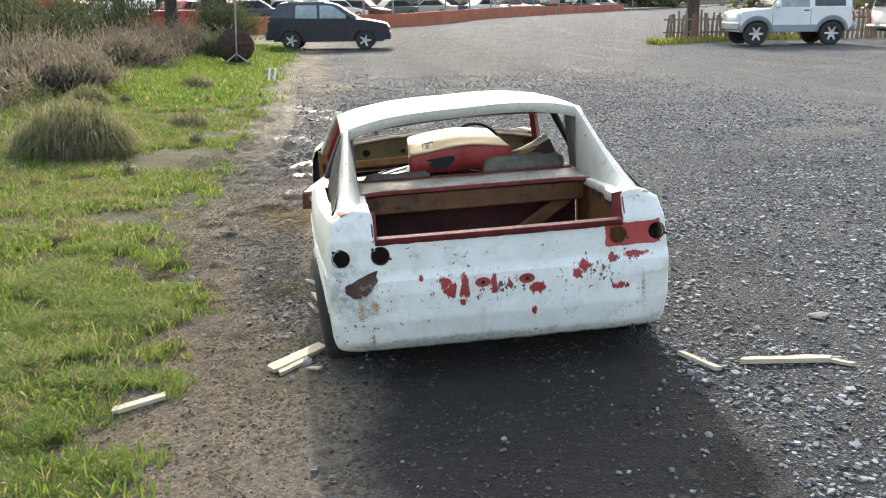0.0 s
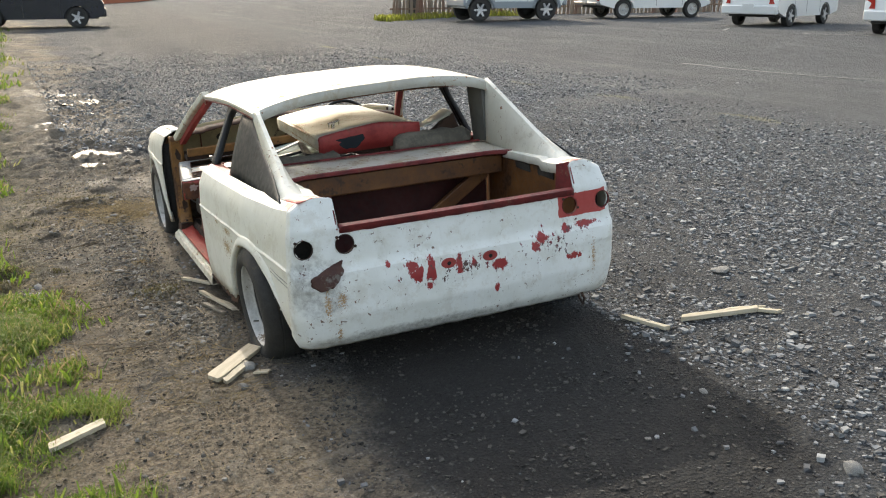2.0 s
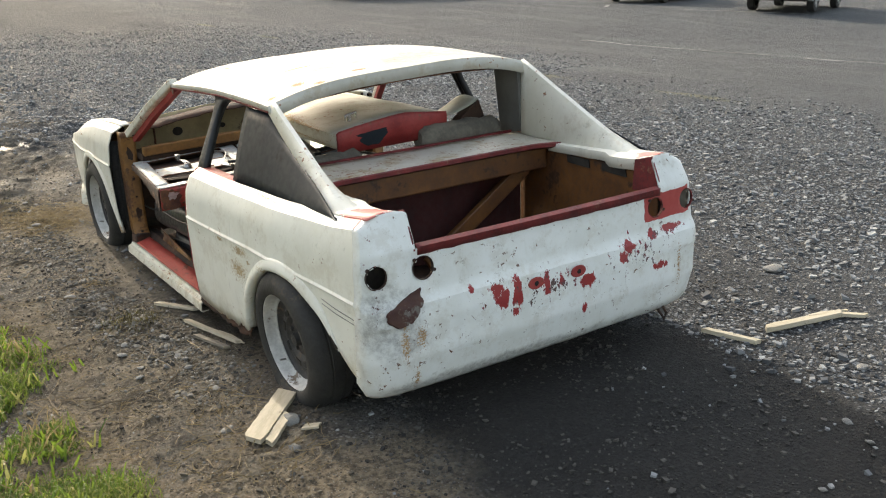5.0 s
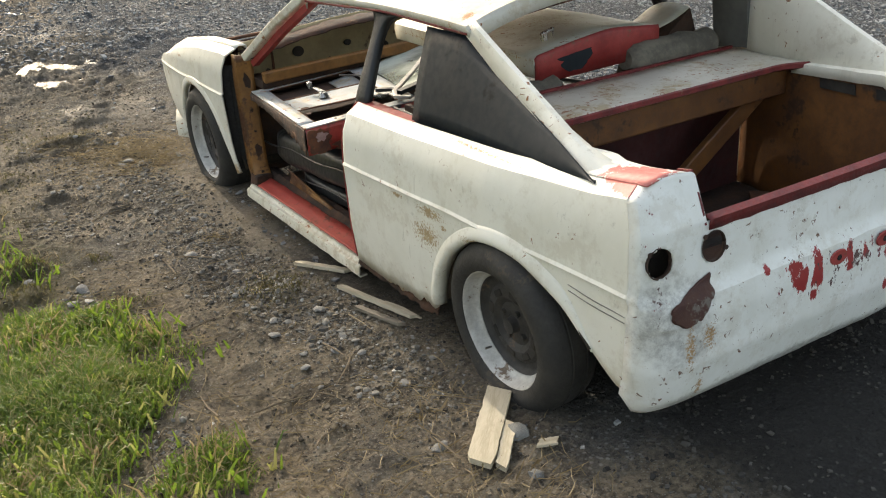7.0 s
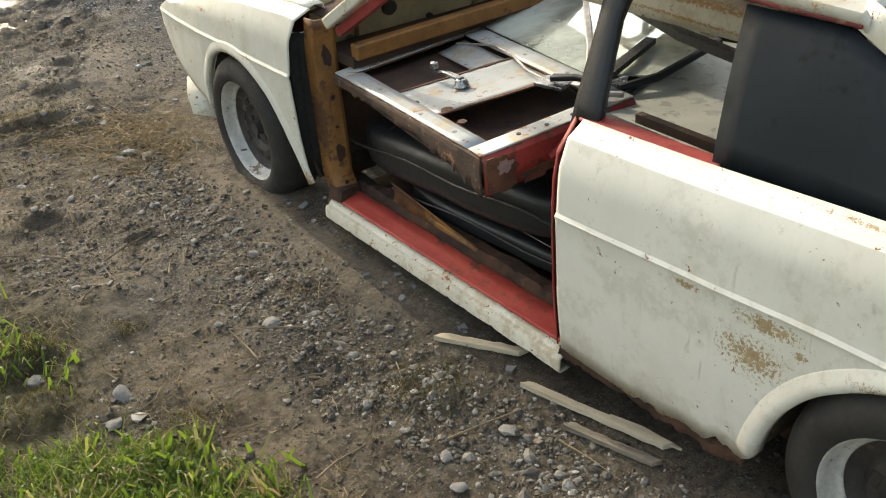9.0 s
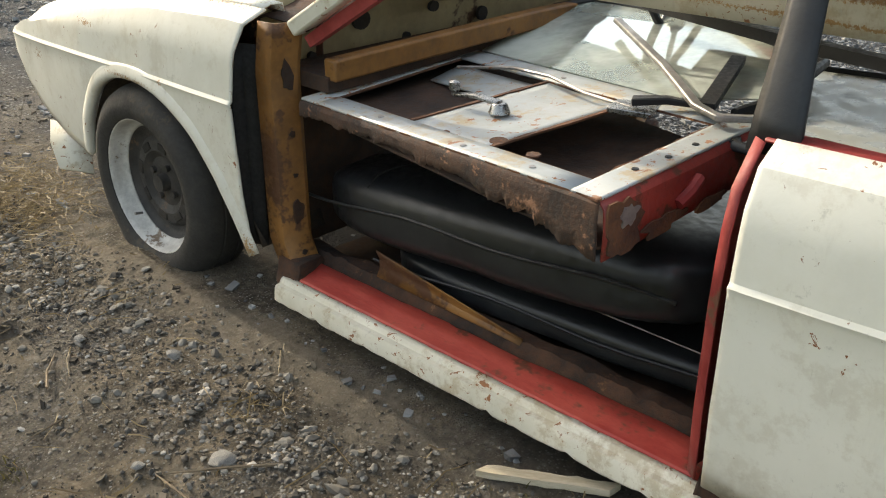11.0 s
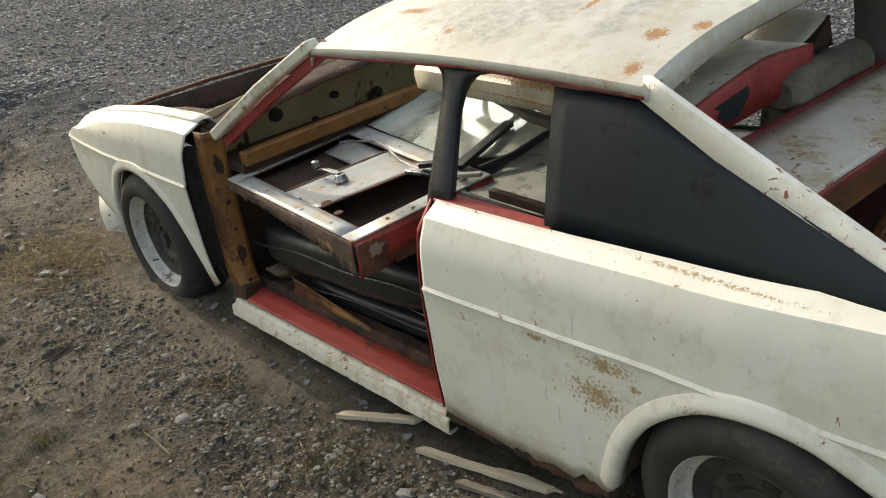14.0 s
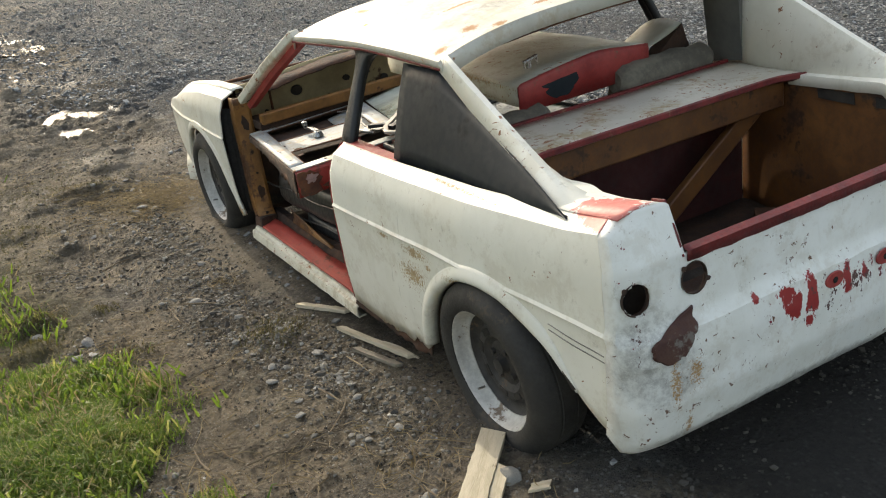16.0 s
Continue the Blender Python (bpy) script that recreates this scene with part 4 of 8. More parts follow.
# roof with its drip edges and the header over the rear window
rows = []
for i in range(25):
    y = 0.895 + (2.035 - 0.895) * i / 24
    u = i / 24
    zf = 1.066 - 0.028 * u * u + 0.012 * math.sin(math.pi * u)
    crown, ze = 0.038 * (1 - 0.20 * u) + 0.012 * math.sin(math.pi * u), zf - 0.030
    row = [(-0.655, y, zf - 0.054), (-0.657, y, zf - 0.037)]
    row += [(x, y - 0.012 * (1 - u) * (1 - (x / 0.654) ** 2), ze + (zf + crown - ze) * (1 - abs(x / 0.656) ** 3.6) + 0.0025 * noise.noise(Vector((x * 3.1, y * 2.7, 5)))) for x in np.linspace(-0.654, 0.654, 41)]
    row += [(0.657, y, zf - 0.037), (0.655, y, zf - 0.054)]
    rows.append(row)
tail_row = [(x * 0.985, 0.876, z - 0.05) for x, y, z in rows[0]]
rows.insert(0, [(x * 0.995, 0.882, z - 0.012) for x, y, z in rows[0]])
rows.insert(0, tail_row)
nose_row = [(x * 0.99, 2.06, z - 0.03) for x, y, z in rows[-1]]
rows.append(nose_row)
part("roof", lean(grid(rows)), PAINT_ROOF, car, "white roof with rust spots", 0.006, 30, -1.0)
rows = [[(x, y, 1.022 + 0.03 * (1 - (x / 0.62) ** 2)) for x in np.linspace(-0.62, 0.62, 13)] for y in (0.885, 1.2, 1.6, 2.04)]
part("roof_lining", lean(grid(rows)), RUST, car, "bare rusty underside of the roof", 0.004)
for sgn in (-1, 1):
    part("gutter", lean(bar([(sgn * 0.650, y, lerp(y, (0.89, 1.4, 2.04), (1.013, 1.022, 0.987))) for y in np.linspace(0.89, 2.05, 14)], 0.016, 0.008)), RED_WORN, car, "red-edged roof gutter", bevel=0.002)
    # windscreen pillar, white outside and red inside
    a, b = Vector((sgn * 0.640, 2.045, 1.018)), Vector((sgn * 0.752, 2.53, 0.705))
    part("windscreen_pillar", lean(bar([a, a.lerp(b, 0.5) + Vector((0, 0.01, 0.008)), b], (0.046, 0.05, 0.056), (0.034, 0.034, 0.036))), PAINT_BITS, car, bevel=0.006)
    o = Vector((-sgn * 0.022, -0.022, -0.028))
    part("pillar_flange", lean(bar([a + o, a.lerp(b, 0.5) + o + Vector((0, 0.008, 0.006)), b + o], 0.034, 0.026)), RED_PRIMER, car, "red primer inside the pillar")
    # centre pillar, black, flared into the roof
    rows = []
    for x, z, yf, yr in ((0.752, 0.69, 1.474, 1.400), (0.735, 0.74, 1.476, 1.407), (0.690, 0.84, 1.480, 1.425), (0.655, 0.915, 1.486, 1.437), (0.639, 0.95, 1.491, 1.434), (0.630, 0.97, 1.497, 1.426),
                         (0.623, 0.985, 1.506, 1.412), (0.618, 0.997, 1.520, 1.388), (0.614, 1.007, 1.545, 1.340)):
        rows.append([(sgn * (x + 0.006 * math.sin(math.pi * k / 5)), yr + (yf - yr) * k / 5, z) for k in range(6)])
    part("centre_pillar", lean(grid(rows)), BLACK_TRIM, car, "black centre pillar", 0.03, 40, sgn * 0.0)
    # flat black panel filling the rear side window
    hi = [(0.215, 0.735, 0.747), (0.47, 0.694, 0.832), (0.72, 0.668, 0.922), (0.915, 0.648, 1.006), (1.13, 0.648, 1.006)]
    lo = [(0.215, 0.735, 0.747), (0.45, 0.742, 0.738), (0.68, 0.745, 0.731), (0.88, 0.748, 0.722), (1.10, 0.750, 0.715)]
    rows = []
    for i in range(21):
        t = i / 5
        (ya, xa, za), (yb, xb, zb) = ([lerp(t, range(5), [p[k] for p in e]) for k in range(3)] for e in (lo, hi))
        rows.append([(sgn * (xa + (xb - xa) * k / 6 + 0.006 * math.sin(math.pi * k / 6)), ya + (yb - ya) * k / 6, za + (zb - za) * k / 6) for k in range(7)])
    part("side_window_panel", lean(grid(rows)), BLACK_PANEL, car, "flat black panel in place of glass", 0.006, 60, sgn)
    # buttress from the roof to the tail
    outer = [(sgn * 0.652, 0.90, 1.006), (sgn * 0.671, 0.72, 0.919), (sgn * 0.697, 0.47, 0.828), (sgn * 0.722, 0.24, 0.747), (sgn * 0.738, 0.07, 0.744)]
    top = [(sgn * 0.640, 0.90, 1.054), (sgn * 0.651, 0.72, 0.970), (sgn * 0.666, 0.47, 0.855), (sgn * 0.684, 0.25, 0.756), (sgn * 0.700, 0.07, 0.752)]
    inner = [(x - sgn * 0.020, y - 0.004, z - 0.004) for x, y, z in top]
    foot = [(sgn * 0.590, 0.90, 0.748), (sgn * 0.588, 0.70, 0.745), (sgn * 0.59, 0.45, 0.742), (sgn * 0.60, 0.2, 0.745), (sgn * 0.61, 0.08, 0.75)]
    part("buttress", lean(grid([[Vector(a).lerp(Vector(b), k / 4) for a, b in zip(p, p[1:]) for k in range(4)] + [Vector(p[-1])] for p in (outer, top, inner, foot)])), PAINT_SIDE, car, "white sail buttress with red primer at its foot", 0.008, 20, sgn)
    # rubber-grey inner edge beside the rear window
    part("window_post", lean(slab([(sgn * 0.60, 1.08, 1.03), (sgn * 0.598, 0.90, 1.03), (sgn * 0.588, 0.90, 0.76), (sgn * 0.60, 1.07, 0.74)], (sgn * 0.02, 0, 0))), GREY_POST, car, "grey inner window post")
    # shelf gutter beside the boot opening
    rows = [[(sgn * x0, y, 0.746), (sgn * (x0 - 0.018), y, 0.742), (sgn * (x0 - 0.022), y, 0.722)] for y, x0 in ((0.70, 0.595), (0.5, 0.60), (0.3, 0.60), (0.1, 0.60))]
    part("boot_gutter", grid(rows), RED_WORN, car, "maroon edge of the boot gutter", 0.004)
    # red belt rail inside the side window
    part("belt_rail", bar([(sgn * 0.742, 1.45, 0.715), (sgn * 0.746, 1.08, 0.719)], 0.055, 0.008), RED_PRIMER, car, "red belt rail", bevel=0.004)
    # door jamb, red, behind the door opening
    rows = [[(sgn * (side_x(1.42, z) - 0.004), 1.442, z), (sgn * (side_x(1.42, z) - 0.02), 1.462, z), (sgn * (side_x(1.42, z) - 0.09), 1.455, z)] for z in np.linspace(0.14, 0.715, 10)]
    part("door_jamb", grid(rows), RED_PRIMER, car, "red-painted door jamb", 0.004)
    # sill: white rolled outer skin, red step, rotten inner edge
    rows = []
    for y in np.linspace(1.43, 2.55, 110):
        w = 0.004 * noise.noise(Vector((y * 12, 1, 0))) + 0.013 * max(0, noise.noise(Vector((y * 31, 5, 0))))
        rows.append([(sgn * 0.806, y, 0.064 + w), (sgn * 0.835, y, 0.062 + w), (sgn * (0.838 + 0.3 * w), y, 0.066 + w), (sgn * (0.836 + 0.2 * w), y, 0.094), (sgn * 0.834, y, 0.099), (sgn * 0.822, y, 0.1015), (sgn * 0.819, y, 0.107), (sgn * 0.815, y, 0.112), (sgn * (0.806 + 0.002 * noise.noise(Vector((y * 25, 7, 0)))), y, 0.115)])
    part("sill", grid(rows), PAINT_BITS, car, "white rolled sill with rusty lower edge", 0.005, 30, -sgn)
    rows = [[(sgn * 0.810, y, 0.112), (sgn * 0.801, y, 0.123), (sgn * 0.765, y, 0.131), (sgn * (0.735 + 0.016 * noise.noise(Vector((y * 6, 4, 0))) + 0.006 * noise.noise(Vector((y * 25, 4, 0)))), y, 0.142)] for y in np.linspace(1.45, 2.53, 40)]
    part("sill_step", grid(rows), SILL_RED, car, "faded red door step", 0.004)
    rows = [[(sgn * 0.755, y, 0.122), (sgn * 0.730, y, 0.134), (sgn * 0.705, y, 0.158 + 0.02 * noise.noise(Vector((y * 9, 0, 2))) + 0.012 * noise.noise(Vector((y * 34, 1, 2)))), (sgn * 0.66, y, 0.15 + 0.02 * noise.noise(Vector((y * 7, 3, 2)))), (sgn * 0.64, y, 0.09)] for y in np.linspace(1.2, 2.6, 120)]
    part("inner_sill", grid(rows), ROT, car, "rotten rusty inner sill", 0.004)
    # hinge pillar in ochre, with slots
    rows = []
    for z in np.linspace(0.10, 0.715, 26):
        y0 = lerp(z, (0.10, 0.14, 0.2, 0.6, 0.715), (2.50, 2.525, 2.555, 2.57, 2.55))
        rows.append([(sgn * 0.80, y0 + 0.055, z), (sgn * 0.795, y0 + 0.008, z), (sgn * 0.785, y0, z), (sgn * 0.735, y0 - 0.012, z), (sgn * 0.722, y0 - 0.006, z), (sgn * 0.715, y0 + 0.05, z)])
    post = part("hinge_pillar", grid(rows), OCHRE, car, "ochre-painted hinge pillar with rusty slots", 0.004)
    for z, ww, hh, yy in ((0.60, 0.042, 0.07, -0.012), (0.46, 0.014, 0.014, -0.010), (0.27, 0.036, 0.05, -0.013), (0.17, 0.016, 0.012, -0.008), (0.36, 0.012, 0.01, -0.01)):
        y0 = lerp(z, (0.10, 0.14, 0.2, 0.6, 0.715), (2.50, 2.525, 2.555, 2.57, 2.55))
        part("hinge_slot", slab([(sgn * 0.758 + ww / 2 * math.cos(a) * w, y0 - 0.0105, z + hh / 2 * math.sin(a) * w) for a, w in [(2 * math.pi * k / 20, 1 + 0.55 * noise.noise(Vector((math.cos(k * 0.314) * 1.6, math.sin(k * 0.314) * 1.6, z * 31)))) for k in range(20)]], (0, 0.004, 0)), RUST_DARK, post)
    foot_bm = rough_up(soft_block(0.10, 0.10, 0.075, 5, 0.0, Matrix.Translation((sgn * 0.762, 2.545, 0.125))), 0.014, 18, 3)
    part("pillar_foot", foot_bm, ROT, post, "rotten rusty foot of the pillar")
    # black strip that stands for the shade in the gap behind the fender
    rows = [[(sgn * 0.834, 2.672, z), (sgn * 0.80, 2.672, z), (sgn * 0.785, 2.64, z)] for z in np.linspace(0.16, 0.655, 8)]
    part("fender_gap_shade", grid(rows), FLAT_BLACK, car, "", 0.004)
    # white splash valance under the nose
    rows = [[(sgn * 0.70, 3.62, 0.20), (sgn * 0.76, 3.78, 0.22)], [(sgn * 0.72, 3.62, 0.13), (sgn * 0.79, 3.74, 0.16)], [(sgn * 0.74, 3.58, 0.085), (sgn * 0.81, 3.66, 0.10)]]
    part("splash_valance", grid(rows), PAINT_BITS, car, "torn white splash valance", 0.006)

# ---- floor, bulkheads and boot of the wreck ----
rows = [[(x, y, 0.10 + 0.015 * noise.noise(Vector((x * 4, y * 4, 0)))) for x in np.linspace(-0.66, 0.66, 15)] for y in np.linspace(0.80, 2.62, 20)]
part("floor_pan", grid(rows), RUST_DARK, car, "dark rusted floor pan", 0.006)
bm = box(-0.11, 0.11, 0.9, 2.6, 0.10, 0.24)
part("transmission_tunnel", bm, RUST_DARK, car, bevel=0.05)
rows = [[(x, 2.66, z) for x in np.linspace(-0.72, 0.72, 9)] for z in np.linspace(0.12, 0.57, 6)]
part("lower_firewall", grid(rows), RUST_DARK, car, "dark lower firewall", 0.005)
rows = [[(x, 2.66 + 0.02 * noise.noise(Vector((x * 5, z * 5, 1))), z) for x in np.linspace(-0.74, 0.74, 25)] for z in np.linspace(0.56, 0.74, 7)]
rows = [[(x, y, z + (z - 0.56) / 0.18 * 0.055 * max(0, 1 - (x / 0.74) ** 2)) for x, y, z in r] for r in rows]
wallf = part("firewall", grid(rows), mottled("stained_firewall", (0.30, 0.24, 0.13), (0.42, 0.34, 0.19), 0.7, 6, 0.3, third=(0.09, 0.05, 0.03), third_at=0.57), car, "stained cream firewall with holes", 0.006)
for x, z, rx, rz in ((-0.46, 0.665, 0.028, 0.024), (-0.30, 0.60, 0.012, 0.012), (-0.2, 0.665, 0.018, 0.014), (0.0, 0.62, 0.02, 0.02), (0.25, 0.66, 0.03, 0.02), (-0.62, 0.60, 0.012, 0.012)):
    part("firewall_hole", slab([(x + rx * math.cos(a), 2.638, z + rz * math.sin(a)) for a in [2 * math.pi * k / 14 for k in range(14)]], (0, 0.01, 0)), UNDERSEAL, wallf)
part("dash_rail", bar([(-0.715, 2.47, 0.615), (0.0, 2.45, 0.635), (0.715, 2.47, 0.615)], 0.04, 0.05), OCHRE, car, "ochre dash rail", bevel=0.006)
# dark board added to stand for the shadow behind the dash rail
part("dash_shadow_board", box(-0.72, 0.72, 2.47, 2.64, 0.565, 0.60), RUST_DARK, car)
rows = [[(x, y, 0.715 + 0.075 * (1 - (x / 0.75) ** 2) + dz + 0.006 * noise.noise(Vector((x * 9, y * 9, 0))) + 0.008 * noise.noise(Vector((x * 23, y * 23, 3)))) for x in np.linspace(-0.75, 0.75, 61)] for y, dz in ((2.50, -0.01), (2.56, 0.0), (2.64, 0.0), (2.70, -0.012), (2.71, -0.06))]
part("scuttle", grid(rows), ROT, car, "rusted scuttle below the missing windscreen", 0.005)
part("nose_rail", bar([(-0.73, 3.93, 0.495), (-0.4, 3.955, 0.515), (0.0, 3.96, 0.522), (0.4, 3.955, 0.515), (0.73, 3.93, 0.495)], 0.028, 0.018), RUST, car, bevel=0.006)
rows = [[(x, 3.95 - 0.01 * k, 0.50 - 0.035 * k) for x in np.linspace(-0.72, 0.72, 13)] for k in range(4)]
part("nose_panel", grid(rows), RUST_DARK, car, "dark rusty back of the nose panel", 0.005)
for sgn in (-1, 1):
    part("chassis_rail", bar([(sgn * 0.40, 2.66, 0.26), (sgn * 0.40, 3.3, 0.30), (sgn * 0.42, 3.9, 0.30)], 0.07, 0.09), RUST_DARK, car, bevel=0.006)
part("engine_crossmember", bar([(-0.45, 3.15, 0.20), (0.45, 3.15, 0.20)], 0.12, 0.07), RUST_DARK, car, bevel=0.01)

# boot
rows = [[(x, y, 0.235 + 0.01 * noise.noise(Vector((x * 6, y * 6, 3)))) for x in np.linspace(-0.60, 0.60, 13)] for y in np.linspace(0.02, 0.92, 9)]
part("boot_floor", grid(rows), RUST_DARK, car, "rusty boot floor", 0.005)
part("boot_floor_frame", bar([(-0.1, 0.10, 0.25), (0.50, 0.72, 0.25)], 0.07, 0.03), RUST, car)
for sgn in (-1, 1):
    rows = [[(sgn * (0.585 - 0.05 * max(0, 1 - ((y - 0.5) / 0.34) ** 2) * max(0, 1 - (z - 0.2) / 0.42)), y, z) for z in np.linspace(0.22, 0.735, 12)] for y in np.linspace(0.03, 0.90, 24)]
    part("boot_side", grid(rows), OCHRE_SHADED, car, "ochre-painted boot side", 0.005)
    for y in (0.20, 0.42):
        part("boot_slot", slab([(sgn * 0.583, y, 0.672), (sgn * 0.583, y + 0.14, 0.675), (sgn * 0.583, y + 0.145, 0.708), (sgn * 0.583, y + 0.005, 0.708)], (-sgn * 0.005, 0, 0)), UNDERSEAL, car)
part("bulkhead_rail", bar([(-0.58, 0.715, 0.675), (0.58, 0.715, 0.675)], 0.03, 0.10), OCHRE_SHADED, car, "ochre rail below the shelf", bevel=0.008)
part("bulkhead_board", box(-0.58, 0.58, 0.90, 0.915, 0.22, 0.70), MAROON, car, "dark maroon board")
part("bulkhead_brace", bar([(-0.04, 0.76, 0.28), (0.50, 0.76, 0.635)], 0.03, 0.07), OCHRE_SHADED, car, "diagonal ochre brace", bevel=0.006)
# parcel shelf, chipped white, with a dark red rear edge
rows = []
for x in np.linspace(-0.592, 0.592, 41):
    yr = 0.665 - 0.05 * max(0, (abs(x) - 0.46) / 0.13) ** 2
    rows.append([(x, y, 0.752 + 0.004 * noise.noise(Vector((x * 6, y * 6, 8))) + dz) for y, dz in ((0.96, 0.0), (0.90, 0.002), (0.80, 0.0), (yr + 0.03, 0.0), (yr, -0.004))])
part("parcel_shelf", grid(rows), PAINT_SHELF, car, "chipped white parcel shelf", 0.005)
rows = []
for x in np.linspace(-0.592, 0.592, 41):
    yr = 0.663 - 0.05 * max(0, (abs(x) - 0.46) / 0.13) ** 2
    rows.append([(x, yr + 0.006 + 0.004 * noise.noise(Vector((x * 22, 0, 3))), 0.7545), (x, yr, 0.750), (x, yr, 0.735), (x, yr + 0.03, 0.722)])
part("shelf_edge", grid(rows), RED_WORN, car, "dark red rear edge of the shelf", 0.003)
part("shelf_front_edge", bar([(-0.58, 0.965, 0.757), (0.0, 0.965, 0.755), (0.58, 0.965, 0.757)], 0.012, 0.010), RED_WORN, car)
part("axle_tube", tube([(-0.62, 0.555, 0.21), (0.62, 0.555, 0.21)], 0.035), UNDERSEAL, car, "dark rear axle")
part("fuel_tray", box(-0.55, 0.55, 0.03, 0.9, 0.18, 0.225), UNDERSEAL, car, bevel=0.02)


# ---- wheels ----
def wheel(x, y, z, sgn, flat, lean=0.0):
    w = new("wheel")
    w.parent = car
    w.matrix_local = pose(x, y, z, 0, lean, 0)
    R, half = 0.278, 0.082
    prof = [(0.186, half - 0.012), (0.191, half + 0.002), (0.203, half + 0.010), (0.225, half + 0.012), (0.246, half + 0.004), (0.266, half - 0.012), (0.275, half - 0.034), (R, 0.03), (R - 0.003, 0.028), (R - 0.003, 0.022), (R, 0.02), (R, 0)]
    prof = [(r, sgn * h) for r, h in prof] + [(r, -sgn * h) for r, h in prof[::-1][1:]]
    bm = lathe(prof, 64)
    for v in bm.verts:                             # sagging on the ground
        low = -z + 0.002 - flat
        if v.co.z < low + 0.05:
            k = min((low + 0.05 - v.co.z) / 0.09, 1)
            v.co.x *= 1 + 0.22 * k
            v.co.z = max(v.co.z, low)
    part("tyre", bm, TYRE, w, "worn grey sagging tyre")
    prof = [(0.191, 0.066), (0.195, 0.075), (0.192, 0.081), (0.187, 0.080), (0.183, 0.074), (0.181, 0.066), (0.178, 0.054), (0.173, 0.044), (0.167, 0.038), (0.161, 0.036)]
    part("rim", lathe([(r, sgn * h) for r, h in prof], 56), RIM_WHITE, w, "white painted steel rim", 0.003)
    bm = lathe([(0.163, sgn * 0.035), (0.157, sgn * 0.026), (0.144, sgn * 0.018), (0.130, sgn * 0.018), (0.117, sgn * 0.029), (0.090, sgn * 0.031), (0.07, sgn * 0.018), (0.055, sgn * 0.02), (0.04, sgn * 0.022), (0.0005, sgn * 0.02)], 48)
    centre = part("wheel_centre", bm, RIM_DARK, w, "dark rusty wheel centre with slots")
    for k in range(8):
        a = 2 * math.pi * k / 8 + 0.2
        c = (sgn * 0.0305, math.cos(a) * 0.104, math.sin(a) * 0.104)
        m = Matrix.Translation(c) @ Matrix.Rotation(a, 4, "X")
        part("slot", box(-0.003, 0.003, -0.011, 0.011, -0.02, 0.02, m=m), UNDERSEAL, centre, bevel=0.003)
    for k in range(4):
        a = 2 * math.pi * k / 4 + 0.5
        c = Matrix.Translation((sgn * 0.024, math.cos(a) * 0.052, math.sin(a) * 0.052)) @ Matrix.Rotation(math.pi / 2, 4, "Y")
        bm = bmesh.new()
        bmesh.ops.create_cone(bm, cap_ends=True, segments=6, radius1=0.010, radius2=0.009, depth=0.016, matrix=c)
        part("wheel_nut", bm, RIM_DARK, centre)
    bm = bmesh.new()
    bmesh.ops.create_cone(bm, cap_ends=True, segments=20, radius1=0.028, radius2=0.024, depth=0.03, matrix=Matrix.Translation((sgn * 0.030, 0, 0)) @ Matrix.Rotation(sgn * math.pi / 2, 4, "Y"))
    part("hub_cap", bm, RIM_DARK, centre)
    part("valve", tube([(sgn * 0.05, 0.10, -0.115), (sgn * 0.075, 0.095, -0.108)], 0.004), STEEL, w)
    return w


for x, y, z, sgn, flat, lean in ((-0.742, 0.548, 0.213, -1, 0.006, -4.0), (0.742, 0.548, 0.215, 1, 0.0, 3.0), (-0.752, 3.105, 0.198, -1, 0.022, -1.5), (0.752, 3.105, 0.215, 1, 0.0, 0.0)):
    wheel(x, y, z, sgn, flat, lean)

# ---- loose things lying inside the wreck (wreck axes, set down by SLOPE) ----
def in_car(name, label, category):
    return thing(name, label, category, SLOPE)


# a stripped door, inner side up, across the front floor
D00, D01, D10, D11 = (Vector(p) for p in ((-0.765, 2.511, 0.552), (-0.205, 2.526, 0.572), (-0.898, 1.635, 0.602), (-0.425, 1.60, 0.628)))


def dp(u, v, h=0.0):
    p = (D00 * (1 - v) + D01 * v) * (1 - u) + (D10 * (1 - v) + D11 * v) * u
    return p + Vector((0.03, 0.06, 1.0)) * h


door = in_car("stripped_door", "stripped white car door lying inner side up across the cabin", "car door")
bm = bmesh.new()
for u0, u1, v0, v1 in ((0.0, 0.075, 0.0, 1.0), (0.075, 0.93, 0.0, 0.115), (0.93, 1.0, 0.0, 1.0), (0.075, 0.93, 0.86, 1.0)):
    n = 10
    rows = [[dp(u0 + (u1 - u0) * i / n, v0 + (v1 - v0) * j / 3, 0.0015 * noise.noise(Vector((u0 + i, j, 3)))) for j in range(4)] for i in range(n + 1)]
    grid(rows, bm)
rows = []
for i in range(9):
    u = i / 8
    rows.append([dp(0.37 + 0.27 * u + 0.06 * v, 0.115 + 0.745 * v, -0.004 - 0.006 * math.sin(math.pi * u)) for v in [j / 12 for j in range(13)]])
grid(rows, bm)
rows = [[dp(0.075 + 0.34 * i / 6, 0.66 + 0.20 * j / 5, -0.03 + 0.012 * j / 5) for j in range(6)] for i in range(7)]
grid(rows, bm)
part("inner_panel", bm, DOOR_PAINT, door, "pale inner skin with two openings", 0.004, 40)
rows = [[dp(i / 16, j / 8, -0.022 - 0.058 * i / 16 - 0.012 * math.sin(math.pi * j / 8)) for j in range(9)] for i in range(17)]
part("outer_skin", grid(rows), RUST_DARK, door, "dark rusty back of the outer skin", 0.004)
rows = []
